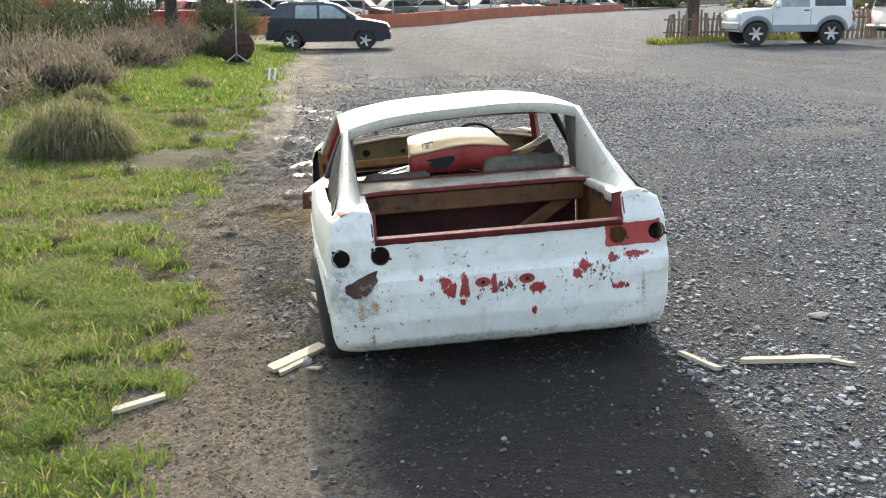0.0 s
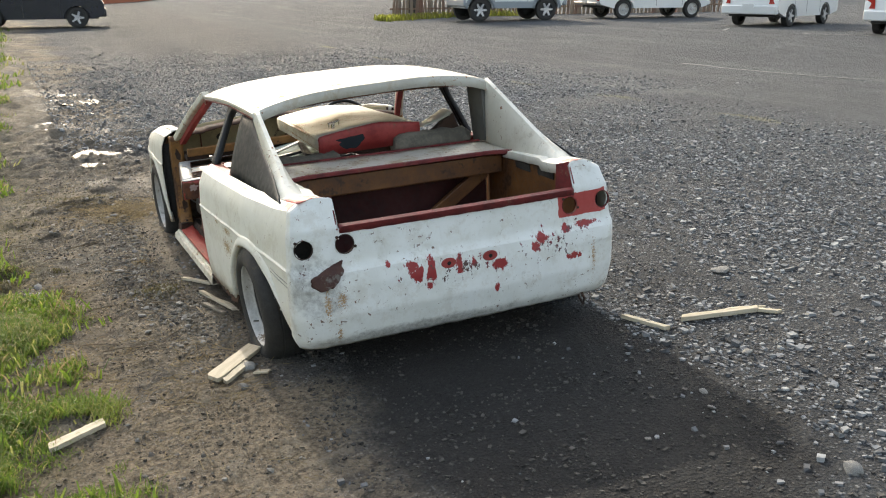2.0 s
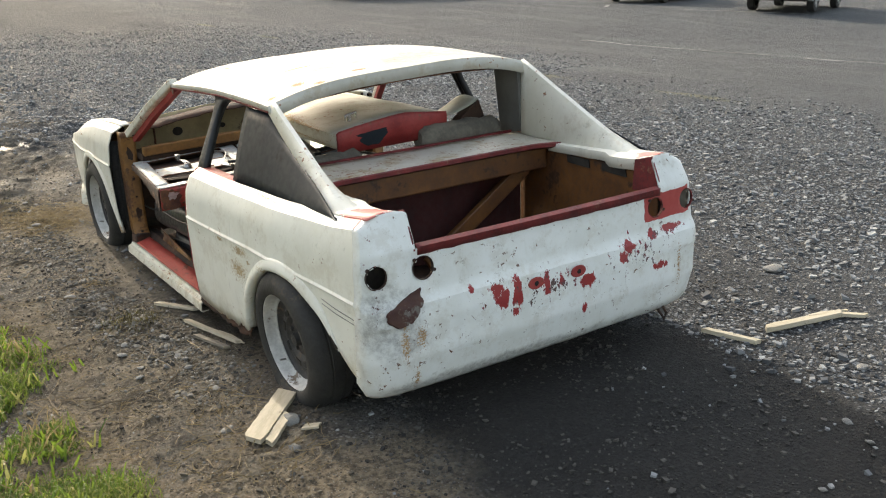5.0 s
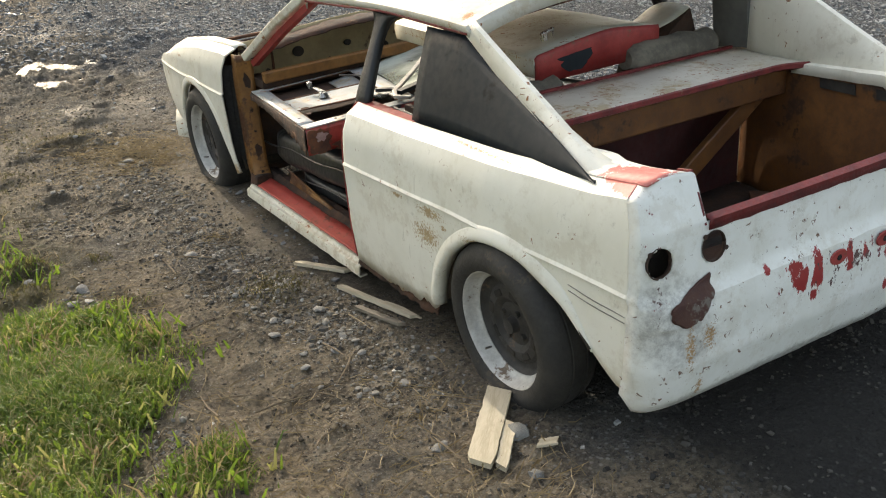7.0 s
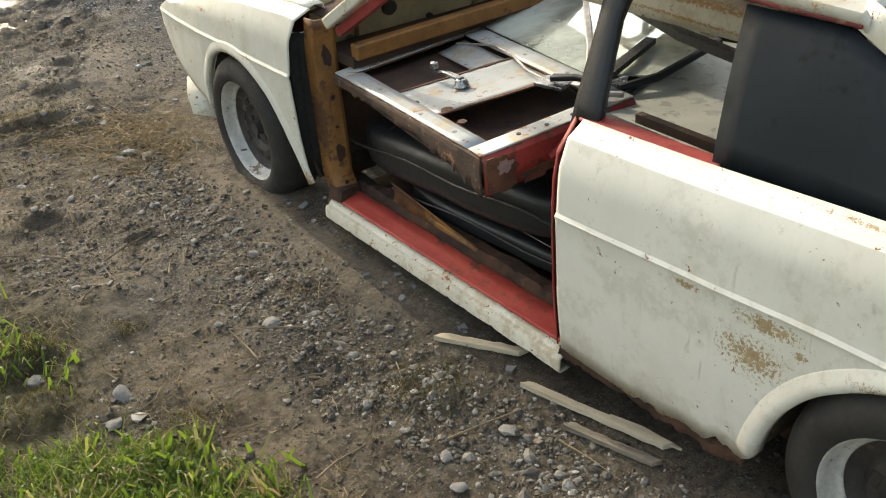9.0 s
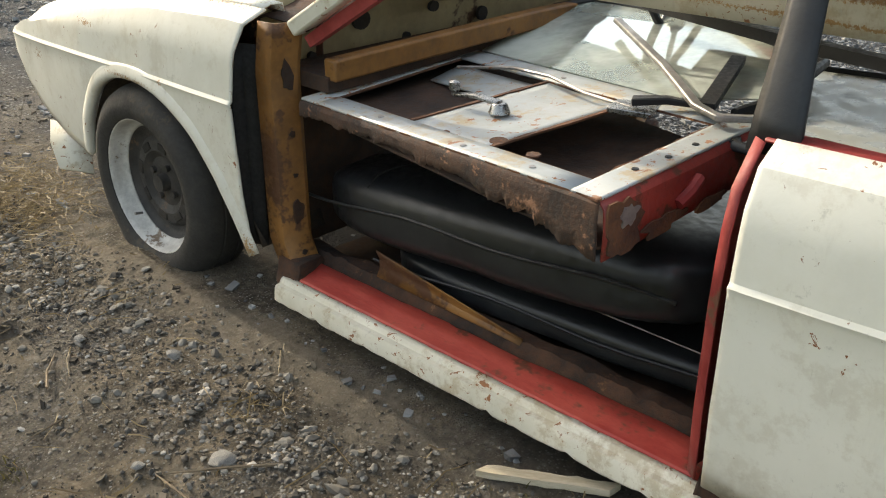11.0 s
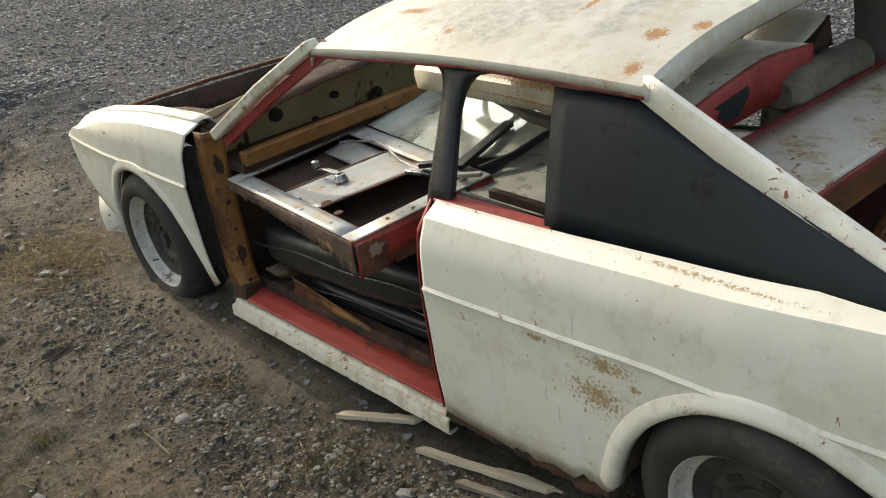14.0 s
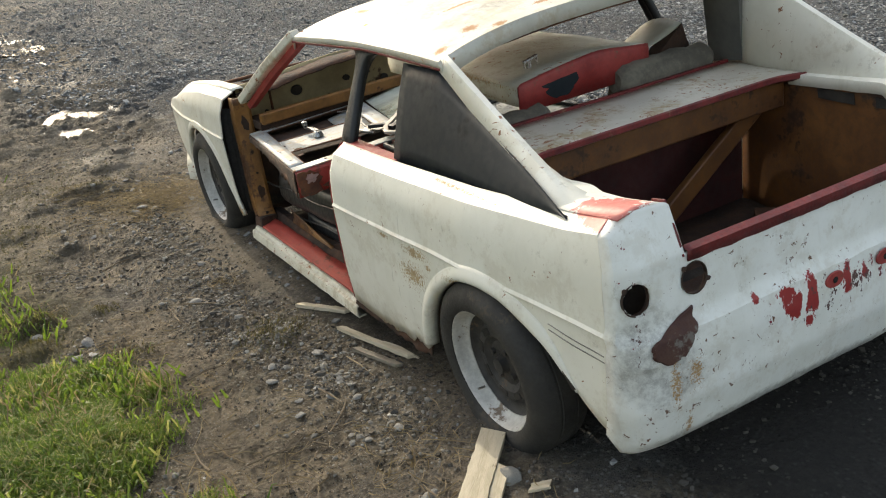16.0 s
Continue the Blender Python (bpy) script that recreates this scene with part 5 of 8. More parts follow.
for i in range(181):
    u = i / 180
    deep = lerp(u, (0, 0.12, 0.4, 0.62, 0.82, 1), (0.034, 0.028, 0.030, 0.042, 0.064, 0.098))
    tear = 0.25 * noise.noise(Vector((u * 9, 0, 4))) + 0.40 * noise.noise(Vector((u * 31, 3, 4))) + 0.35 * noise.noise(Vector((u * 90, 3, 1)))
    deep *= 1 + tear * lerp(u, (0, 0.25, 0.85, 1), (0.25, 0.7, 0.5, 0.06))
    rows.append([dp(u, 0.0, 0.0), dp(u, -0.010, -0.005), dp(u, -0.015, -0.35 * deep), dp(u, -0.012, -0.7 * deep), dp(u, -0.014 - 0.012 * max(0, tear), -deep)])
# rusty edge; its dark base tone also holds the shadow on this face
part("lower_edge", grid(rows), mottled("rotten_edge", (0.028, 0.020, 0.017), (0.085, 0.045, 0.028), 0.9, 14, 0.6, third=(0.26, 0.135, 0.08), third_at=0.565), door, "torn rusty lower edge", 0.003)
rows = []
for j in range(15):
    v = j / 14
    rows.append([dp(1.0, v, 0.0), dp(1.012, v, -0.012), dp(1.015, v, -0.05), dp(1.012, v, -0.098 + 0.012 * v)])
# rust patches, and the red browned further for the shade this face lies in
shut = part("shut_face", grid(rows), mottled("red_shut_face", (0.17, 0.022, 0.018), (0.32, 0.05, 0.038), 0.5, 8, 0.25, third=(0.10, 0.042, 0.025), third_at=0.52), door, "red shut face with rust", 0.004)
for v0, h0, rv, rh, mt in ((0.10, -0.055, 0.11, 0.048, RUST), (0.33, -0.082, 0.13, 0.018, RUST), (0.12, -0.035, 0.045, 0.016, STEEL), (0.62, -0.088, 0.10, 0.012, RUST)):
    poly = []
    for k in range(26):
        a = 2 * math.pi * k / 26
        w = 1 + 0.7 * noise.noise(Vector((math.cos(a) * 1.9, math.sin(a) * 1.9, v0 * 17)))
        poly.append(dp(1.0185 if mt is RUST else 1.0200, max(0.004, v0 + rv * w * math.cos(a)), min(-0.004, max(-0.099, h0 + rh * w * math.sin(a)))))
    part("rust_patch", slab(poly, (0, 0.004, 0)), mt, shut)
part("latch_hump", tube([dp(1.02, 0.40, -0.06), dp(1.024, 0.46, -0.045), dp(1.02, 0.52, -0.03)], 0.011), RED_PRIMER, shut)
for u, v in ((0.97, 0.45), (0.97, 0.62), (0.96, 0.28), (0.3, 0.06), (0.6, 0.05), (0.8, 0.06), (0.45, 0.93), (0.2, 0.93), (0.7, 0.94)):
    bm = bmesh.new()
    bmesh.ops.create_cone(bm, cap_ends=True, segments=10, radius1=0.008, radius2=0.006, depth=0.006, matrix=Matrix.Translation(dp(u, v, 0.003)))
    part("screw", bm, STEEL if u < 0.9 else BLACK_TRIM, door)
# rust creeping along the edges of the openings
for (u0, v0), (u1, v1) in (((0.075, 0.115), (0.37, 0.115)), ((0.64, 0.115), (0.93, 0.115)), ((0.37, 0.115), (0.43, 0.86)), ((0.645, 0.12), (0.705, 0.86)), ((0.93, 0.115), (0.93, 0.86)), ((0.43, 0.865), (0.93, 0.865)), ((0.0, 0.008), (0.5, 0.008)), ((0.5, 0.008), (1.0, 0.008)), ((0.99, 0.02), (0.99, 0.5)), ((0.075, 0.12), (0.075, 0.86))):
    n = 16
    pts = [dp(u0 + (u1 - u0) * i / n + 0.003 * noise.noise(Vector((i * 0.9, u0 * 9, v1))), v0 + (v1 - v0) * i / n + 0.004 * noise.noise(Vector((i * 1.1, u1 * 9, v0 + 3))), 0.0005) for i in range(n + 1)]
    part("rusty_lip", bar(pts, [0.006 + 0.016 * abs(noise.noise(Vector((i * 0.8, u0 * 5, 2)))) for i in range(n + 1)], 0.004), RUST, door)
for u, v, r in ((0.86, 0.06, 0.03), (0.80, 0.045, 0.02), (0.95, 0.10, 0.022), (0.66, 0.05, 0.015), (0.5, 0.12, 0.012), (0.75, 0.16, 0.02)):
    part("rust_blister", slab([dp(u + r * math.cos(a) * (0.8 + 0.5 * noise.noise(Vector((math.cos(a) * 2, math.sin(a) * 2, u * 20)))), v + 1.5 * r * math.sin(a) * (0.8 + 0.5 * noise.noise(Vector((math.cos(a) * 2, math.sin(a) * 2, v * 20 + 5)))), 0.003) for a in [2 * math.pi * i / 16 for i in range(16)]], (0, 0, -0.003)), RUST, door)
# winder, pull rod and latch lever
k = dp(0.50, 0.42, 0.0)
bm = bmesh.new()
bmesh.ops.create_cone(bm, cap_ends=True, segments=18, radius1=0.024, radius2=0.015, depth=0.022, matrix=Matrix.Translation(k + Vector((0, 0, 0.010))))
winder = part("window_winder", bm, DULL_CHROME, door, "chrome window winder", bevel=0.003)
part("winder_arm", bar([k + Vector((0, 0, 0.020)), k + Vector((-0.004, 0.06, 0.024)), k + Vector((-0.008, 0.115, 0.016))], (0.024, 0.018, 0.013), 0.009), DULL_CHROME, winder, bevel=0.003)
part("winder_knob", lathe([(0.0005, 0), (0.007, 0.002), (0.007, 0.008), (0.012, 0.014), (0.012, 0.030), (0.0005, 0.034)], 14, axis="z"), DULL_CHROME, winder).matrix_local = Matrix.Translation(k + Vector((-0.008, 0.115, 0.013)))
k = dp(0.735, 0.80, 0.0)
part("latch_plate", box(-0.035, 0.035, -0.045, 0.045, -0.002, 0.010, m=Matrix.Translation(k) @ pose(0, 0, 0, 0, 0, 14)), DULL_CHROME, door, "", bevel=0.003)
part("latch_lever", bar([k + Vector((-0.01, 0.0, 0.022)), k + Vector((0.02, -0.06, 0.030)), k + Vector((0.045, -0.12, 0.026))], (0.03, 0.024, 0.016), (0.016, 0.014, 0.010)), BLACK_TRIM, door, "black latch lever", bevel=0.003)
part("pull_rod", tube([dp(0.735, 0.78, 0.008), dp(0.6, 0.77, 0.015), dp(0.45, 0.83, 0.02), dp(0.3, 0.86, 0.012), dp(0.14, 0.74, 0.004)], 0.004), STEEL, door, "thin bent steel rod")
part("hinge_hole", slab([dp(0.63 + 0.022 * math.cos(a), 0.19 + 0.035 * math.sin(a), 0.001) for a in [2 * math.pi * i / 14 for i in range(14)]], (0, 0, -0.004)), RUST, door)
# its window frame and glass, leaning up against the pile
F = [dp(0.03, 1.0, 0.0), Vector((0.05, 2.535, 0.612)), Vector((0.14, 2.49, 0.640)), Vector((0.205, 2.40, 0.662)), Vector((0.16, 2.05, 0.672)), Vector((-0.02, 1.66, 0.660)), Vector((-0.30, 1.63, 0.642)), dp(0.93, 1.0, 0.005)]
part("window_frame", tube(F, 0.012, 8), BLACK_TRIM, door, "black window channel")
part("vent_bar", bar([Vector((0.0, 2.20, 0.668)), Vector((-0.28, 1.90, 0.658)), Vector((-0.47, 1.715, 0.648)), Vector((-0.50, 1.655, 0.645)), Vector((-0.46, 1.60, 0.645))], 0.020, 0.012), STEEL, door, "steel quarter-light bar", bevel=0.003)
part("vent_stay", bar([Vector((-0.46, 1.70, 0.645)), Vector((-0.14, 1.80, 0.664))], 0.030, 0.016), BLACK_TRIM, door, "black quarter-light channel")
pane = part("glass_pane", slab([p + Vector((0, 0, 0.002)) for p in (F[0] + Vector((0.02, 0, 0)), F[1], F[2], F[3], F[4], F[5], F[6], dp(0.75, 1.0, 0.004))], (0, 0, -0.004)), GLASS, door, "dusty door glass")

# a second door, outer skin up, on top of the pile
top = in_car("loose_door", "cream-painted car door with red edge lying on the pile behind the seats", "car door")
L0, L1 = Vector((-0.30, 1.035, 0.858)), Vector((-0.205, 2.15, 0.822))
rows = []
for i in range(13):
    t = i / 12
    a = L0.lerp(L1, t)
    w = 0.55 - 0.03 * t
    row = [a + Vector((0.006, 0, -0.072)), a + Vector((-0.002, 0, -0.03)), a + Vector((0.0, 0, -0.006)), a + Vector((0.012, 0, 0.004))]
    for j in range(1, 11):
        u = j / 10
        row.append(a + Vector((0.012 + w * u, 0.0, 0.004 + 0.045 * math.sin(math.pi * min(u * 0.62, 0.5)) + (-0.03 * max(0, u - 0.55) * 2) + 0.004 * noise.noise(Vector((t * 4, u * 4, 1))))))
    rows.append(row)
part("outer_skin", grid(rows), PAINT_CREAM, top, "cream skin with rust along its fold", 0.004, 30)
r0 = rows[0][2:]
face = [[p + Vector((0, -0.004, 0.002)) for p in r0], [p + Vector((0, -0.008, -0.012)) for p in r0], [Vector((p.x, p.y - 0.004, 0.765 + 0.02 * (p.x + 0.3))) for p in r0]]
part("shut_face", grid(face), RED_PRIMER, top, "red shut face", 0.004)
poly = [(-0.125 + 0.075 * math.cos(a) * (1 + 0.5 * noise.noise(Vector((math.cos(a) * 2, math.sin(a) * 2, 1)))), 1.024, 0.832 + 0.042 * math.sin(a) * (1 + 0.6 * noise.noise(Vector((math.cos(a) * 2, math.sin(a) * 2, 6))))) for a in [2 * math.pi * i / 26 for i in range(26)]]
part("black_smear", slab(poly, (0, 0.003, 0)), BLACK_PANEL, top, "black smeared patch")
k = Vector((-0.185, 1.10, 0.885))
handle = part("door_handle", bar([k + Vector((-0.03, 0.0, 0.0)), k + Vector((-0.03, 0.0, 0.028)), k + Vector((0.03, 0.012, 0.038)), k + Vector((0.03, 0.012, 0.006))], 0.014, 0.010), CHROME, top, "chrome lock and handle", bevel=0.003)
part("lock_button", tube([k + Vector((0.0, 0.02, 0.0)), k + Vector((0.0, 0.02, 0.03))], 0.010, 12), CHROME, handle)
part("rusty_channel", bar([(-0.17, 2.10, 0.768), (-0.25, 1.08, 0.792)], 0.03, 0.02), RUST, top, "rusty inner channel")
part("window_channel", bar([(0.0, 2.12, 0.72), (-0.22, 1.62, 0.735), (-0.30, 1.22, 0.735)], 0.032, 0.024), BLACK_TRIM, top, "black rubber window channel")

# screen glass lying under it, and board below
scr = in_car("loose_screen_glass", "dusty sheet of screen glass lying under the loose doors", "glass")
part("glass_sheet", slab([(-0.54, 1.60, 0.615), (0.14, 1.80, 0.60), (0.30, 1.16, 0.60), (-0.56, 1.08, 0.61)], (0, 0, -0.005)), mottled("grimy_pale_sheet", (0.30, 0.31, 0.28), (0.44, 0.45, 0.40), 0.35, 3, 0.05, third=(0.20, 0.20, 0.17), third_at=0.60), scr)
part("rubber_seal", tube([(-0.54, 1.60, 0.615), (0.14, 1.80, 0.602), (0.30, 1.16, 0.602), (-0.56, 1.08, 0.612), (-0.54, 1.60, 0.615)], 0.010), BLACK_TRIM, scr, "black rubber seal")
part("steel_angle", bar([(-0.56, 1.46, 0.655), (-0.58, 1.10, 0.66)], 0.022, 0.022), RUST_DARK, scr)

# curled trim board at the back
flap = in_car("torn_trim_board", "torn cream trim board curled up with a dark back", "trim")
rows = [[(0.25 + 0.25 * i / 8, 1.11 + 0.22 * j / 6, 0.835 + 0.06 * (i / 8) ** 2 + 0.035 * math.sin(j / 6 * 2.6) * i / 8 - 0.05 * j / 6) for j in range(7)] for i in range(9)]
part("board", grid(rows), PAINT_CREAM, flap, "", 0.006)
part("dark_backing", slab([(0.36, 1.10, 0.80), (0.495, 1.10, 0.898), (0.54, 1.11, 0.80)], (0.01, 0.08, -0.01)), RUST_DARK, flap, "dark torn backing")

# rear seat backs, faded cloth rolls along their tops
for name, x, w, z, h, lab in (("rear_seat_back", 0.325, 0.44, 0.57, 0.50, "large faded grey-brown rear seat back with a rolled top"), ("rear_seat_back", -0.375, 0.36, 0.54, 0.46, "small faded grey-brown rear seat back behind the shelf")):
    s = thing(name, lab, "seat", SLOPE @ pose(x, 1.035, 0, 0, 0, 0), group="rear seat backs")
    part("cushion", soft_block(w, 0.11, h, 6, 0.1, Matrix.Translation((0, 0.02, z - 0.02))), FOAM, s)
    pts = [(-w / 2 + w * i / 14, -0.005 + 0.008 * noise.noise(Vector((i * 0.7, x, 0))), z + h / 2 - 0.045 + 0.012 * noise.noise(Vector((i * 0.5, x, 4)))) for i in range(15)]
    part("rolled_top", tube(pts, [0.035 if i in (0, 14) else 0.058 for i in range(15)], 14), FOAM, s, "creased cloth roll")

# black vinyl front seats lying below the door
for (x, y, z, sx, sy, sz, rx, ry, rz), lab in (((-0.395, 2.06, 0.305, 0.66, 1.06, 0.17, -5, 5, -2), "black vinyl seat cushion lying flat below the stripped door"), ((-0.33, 1.88, 0.168, 0.66, 1.05, 0.09, -1, 3, 3), "black vinyl seat back lying on the floor pan")):
    s = thing("car_seat", lab, "seat", SLOPE @ pose(x, y, z, rx, ry, rz), group="black vinyl seats")
    part("cushion", rough_up(soft_block(sx, sy, sz, 9, 0.18), 0.006, 9, z), VINYL, s)
    for v in (0.28,) if z > 0.25 else ():
        part("seam", tube([(sx * (i / 20 - 0.5) * 0.96, sy * v + 0.006 * math.sin(i), sz / 2 * (1.01 + 0.18 * (1 - (2 * (i / 20 - 0.5) * 0.96) ** 2) * (1 - (2 * v) ** 2)) * (1 - abs(i / 10 - 1) ** 9 * 0.35)) for i in range(21)], 0.0035, 6), FLAT_BLACK, s)
    part("piping", tube([(-sx / 2 - 0.002, -sy / 2 + 0.02 + (sy - 0.04) * i / 12, 0.01 + 0.006 * math.sin(i)) for i in range(13)], 0.004), VINYL, s)
w = in_car("thin_wire", "thin pale wire stretched across the seats", "wire")
part("strand", tube([(-0.70, 2.36, 0.275), (-0.69, 1.95, 0.285), (-0.70, 1.50, 0.29)], 0.0015, 5), STEEL, w)
w = in_car("torn_card", "torn ochre and dark card strip leaning on the sill", "card")
part("sheet", grid([[(-0.715 + 0.012 * math.sin(j), 2.33 - 0.42 * i / 8, 0.225 - 0.06 * i / 8 - j * 0.022 * (1 - i / 10)) for j in range(4)] for i in range(9)]), OCHRE, w, "", 0.003)

# steering wheel ahead of the right-hand seat
sw = thing("steering_wheel", "thin dark steering wheel on its bare column", "steering wheel", SLOPE @ pose(0.25, 2.17, 0.72, 62, 0, 0))
part("rim", tube([(0.17 * math.cos(a), 0.17 * math.sin(a), 0) for a in [2 * math.pi * i / 36 for i in range(37)]], 0.011, 8), BLACK_TRIM, sw)
for a in (90, 210, 330):
    part("spoke", bar([(0.03 * math.cos(radians(a)), 0.03 * math.sin(radians(a)), -0.01), (0.165 * math.cos(radians(a)), 0.165 * math.sin(radians(a)), 0)], 0.026, 0.005), STEEL, sw)
part("hub", lathe([(0.0005, 0.006), (0.03, 0.004), (0.04, -0.01), (0.03, -0.03), (0.02, -0.30), (0.0005, -0.30)], 20, axis="z"), BLACK_TRIM, sw)

# ---- loose timber on the ground ----
def timber(name, label, a, b, w, h, split=0.0, seed=0, wood=WOOD):
    """A split piece of timber from a to b in the wreck's ground axes."""
    pa, pb = on_car(*a), on_car(*b)
    pa.z, pb.z = ground_z(pa.x, pa.y) + h / 2 + 0.006, ground_z(pb.x, pb.y) + h / 2 + 0.006
    mid, d = (pa + pb) / 2, (pb - pa)
    m = Matrix.Translation(mid) @ d.to_track_quat("X", "Z").to_matrix().to_4x4()
    t = thing(name, label, "timber", m, group="split timber on the ground")
    L = d.length
    n = 14
    rows = []
    for i in range(n + 1):
        u = i / n
        j1, j2 = (noise.noise(Vector((u * 9, seed, k))) for k in (0, 3))
        taper = 0.80 if i == 0 else 1.0
        x0 = -L / 2 + L * u
        skew = min(0.35 * w, 0.009) if i in (0, n) else 0.0
        y0, y1 = -w / 2 * taper + 0.004 * j1, w / 2 * taper + 0.004 * j2
        rows.append([(x0 - skew, y0, -h / 2), (x0 + skew, y1, -h / 2), (x0 + skew, y1, h / 2 + 0.0015 * j2), (x0 - skew, y0, h / 2 - 0.0015 * j1)])
    bm = grid(rows, closed=True)
    for end in (0, n):
        bm.verts.ensure_lookup_table()
        q = [bm.verts[end * 4 + k] for k in range(4)]
        bm.faces.new(q if end == 0 else q[::-1])
    part("plank", bm, wood, t)
    if split:
        part("splinter", bar([(L * 0.1, w * 0.42, h * 0.3), (L * 0.3, w * 0.6, h * 0.2), (L / 2 + split, w * 0.35, 0)], (0.012, 0.02, 0.006), (h * 0.6, h * 0.5, h * 0.3)), WOOD, t)
    return t


timber("split_plank", "wide pale split plank jammed under the rear tyre", (-1.090, 0.272), (-0.842, 0.529), 0.076, 0.018, 0.0, 1)
timber("split_plank", "narrow split half of the plank under the tyre", (-1.048, 0.231), (-0.912, 0.376), 0.034, 0.017, 0.0, 11)
timber("wood_chip", "small pale chip of wood by the tyre", (-0.910, 0.250), (-0.855, 0.232), 0.030, 0.008, 0.0, 21)
timber("broken_stake", "pale broken stake lying on the bare earth", (-1.765, -0.02), (-1.555, 0.10), 0.045, 0.02, 0.0, 2)
timber("broken_stake", "long pale batten lying on the gravel", (1.06, -0.165), (1.44, -0.26), 0.038, 0.022, 0.05, 3)
timber("broken_stake", "short splinter beside the batten on the gravel", (1.425, -0.25), (1.50, -0.345), 0.025, 0.015, 0.0, 4)
timber("broken_stake", "thin pale stake on the gravel behind the tail", (0.815, -0.04), (0.915, -0.24), 0.028, 0.018, 0.0, 5)
timber("broken_stake", "short wedge of timber beside the sill", (-0.93, 1.82), (-0.81, 1.60), 0.026, 0.014, 0.0, 6)
timber("broken_stake", "split lath with pale edge beside the sill", (-0.895, 1.50), (-0.80, 1.11), 0.022, 0.014, 0.03, 7)
timber("broken_stake", "grey split lath beside the sill", (-0.915, 1.325), (-0.86, 1.09), 0.022, 0.012, 0.0, 8, WEATHERED)

# ---- gravel ----
ICO_V = np.array([(x, y, z) for z in (-0.62, 0.62) for x, y in ((-0.8, -0.7), (0.7, -0.8), (0.85, 0.65), (-0.65, 0.8))])
ICO_F = np.array([(0, 3, 2, 1), (4, 5, 6, 7), (0, 1, 5, 4), (1, 2, 6, 5), (2, 3, 7, 6), (3, 0, 4, 7)])
rng = np.random.default_rng(7)


ROUND = bmesh.new()
bmesh.ops.create_icosphere(ROUND, subdivisions=1, radius=1.0)
ROUND_V = np.array([v.co[:] for v in ROUND.verts])
ROUND_F = np.array([[v.index for v in f.verts] for f in ROUND.faces])
ROUND.free()


def pebble_field(name, pts, sizes, mat, label, shape=(ICO_V, ICO_F)):
    """Many small stones in one mesh, each a dented and flattened pebble."""
    n = len(pts)
    nv = len(shape[0])
    v = np.repeat(shape[0][None], n, 0) * (1 + rng.normal(0, 0.10, (n, nv, 1))) + rng.normal(0, 0.12, (n, nv, 3))
    sc = np.stack([rng.uniform(0.7, 1.25, n), rng.uniform(0.6, 1.0, n), rng.uniform(0.4, 0.8, n)], 1) * sizes[:, None]
    v = v * sc[:, None, :]
    a, t = rng.uniform(0, 6.283, n), rng.normal(0, 0.25, n)
    c, s = np.cos(a)[:, None], np.sin(a)[:, None]
    z = v[..., 2] + v[..., 0] * t[:, None]
    x, y = v[..., 0] * c - v[..., 1] * s, v[..., 0] * s + v[..., 1] * c
    v = np.stack([x, y, z], -1) + pts[:, None, :] + np.array([0, 0, 1]) * (sizes * 0.18)[:, None, None]
    f = shape[1][None] + (np.arange(n) * nv)[:, None, None]
    me = bpy.data.meshes.new(name)
    me.from_pydata(v.reshape(-1, 3).tolist(), [], f.reshape(-1, shape[1].shape[1]).tolist())
    me.materials.append(mat)
    return tagged(new(name, me), label, "gravel", kind="stuff")


def stone_material():
    m = Mat("pebbles", 0.85)
    r = m.island()
    col = m.mix(m.step(r, 0.0, 0.8), (0.075, 0.078, 0.083), (0.255, 0.260, 0.260))
    col = m.mix(m.step(r, 0.90, 1.0), col, (0.38, 0.385, 0.375))
    col = m.mix(m.step(m.noise(30, 4), 0.55, 0.8, 0, 0.6), col, (0.085, 0.075, 0.062))
    m.bump(m.noise(120, 3), 0.3, 0.004)
    return m.done(col)


STONES = stone_material()


def dusty_stone_material():
    m = Mat("dusty_pebbles", 0.9)
    r = m.island()
    col = m.mix(m.step(r, 0.0, 0.85), (0.040, 0.037, 0.033), (0.21, 0.197, 0.172))
    col = m.mix(m.step(r, 0.90, 1.0), col, (0.40, 0.385, 0.35))
    m.bump(m.noise(120, 3), 0.3, 0.004)
    return m.done(m.mix(m.step(m.noise(25, 4), 0.45, 0.7, 0, 0.7), col, (0.10, 0.082, 0.062)))


DUSTY = dusty_stone_material()


def scatter(n, x0, x1, y0, y1, keep):
    out = []
    while len(out) < n:
        xs, ys, k = rng.uniform(x0, x1, n), rng.uniform(y0, y1, n), rng.uniform(0, 1, n)
        for x, y, q in zip(xs, ys, k):
            if q < keep(x, y):
                out.append((x, y))
                if len(out) == n:
                    break
    return out


def patch(x, y, s=1.1, o=0.0):
    return noise.noise(Vector((x * s + o, y * s, o)))


def right_gravel(x, y):
    if x < 0.75 and -1.9 < y < 4.1 and x > -0.8:
        return 0.003 if y > -0.2 else 0.003 + 0.12 * max(0, x - 0.25)
    return min(1, max(0.12, (x + 0.3) * 0.6)) * (0.55 + 0.6 * patch(x, y, 0.9))


def left_gravel(x, y):
    if x > -0.9 and y < 4:
        return 0.0
    d = abs(x + 1.18 - 0.12 * math.sin(y * 1.3))
    return max(0.04, 1 - d / 0.42) * (0.55 + 0.9 * patch(x, y, 1.6, 4.0)) * (1 if y > 0.9 else 0.4)


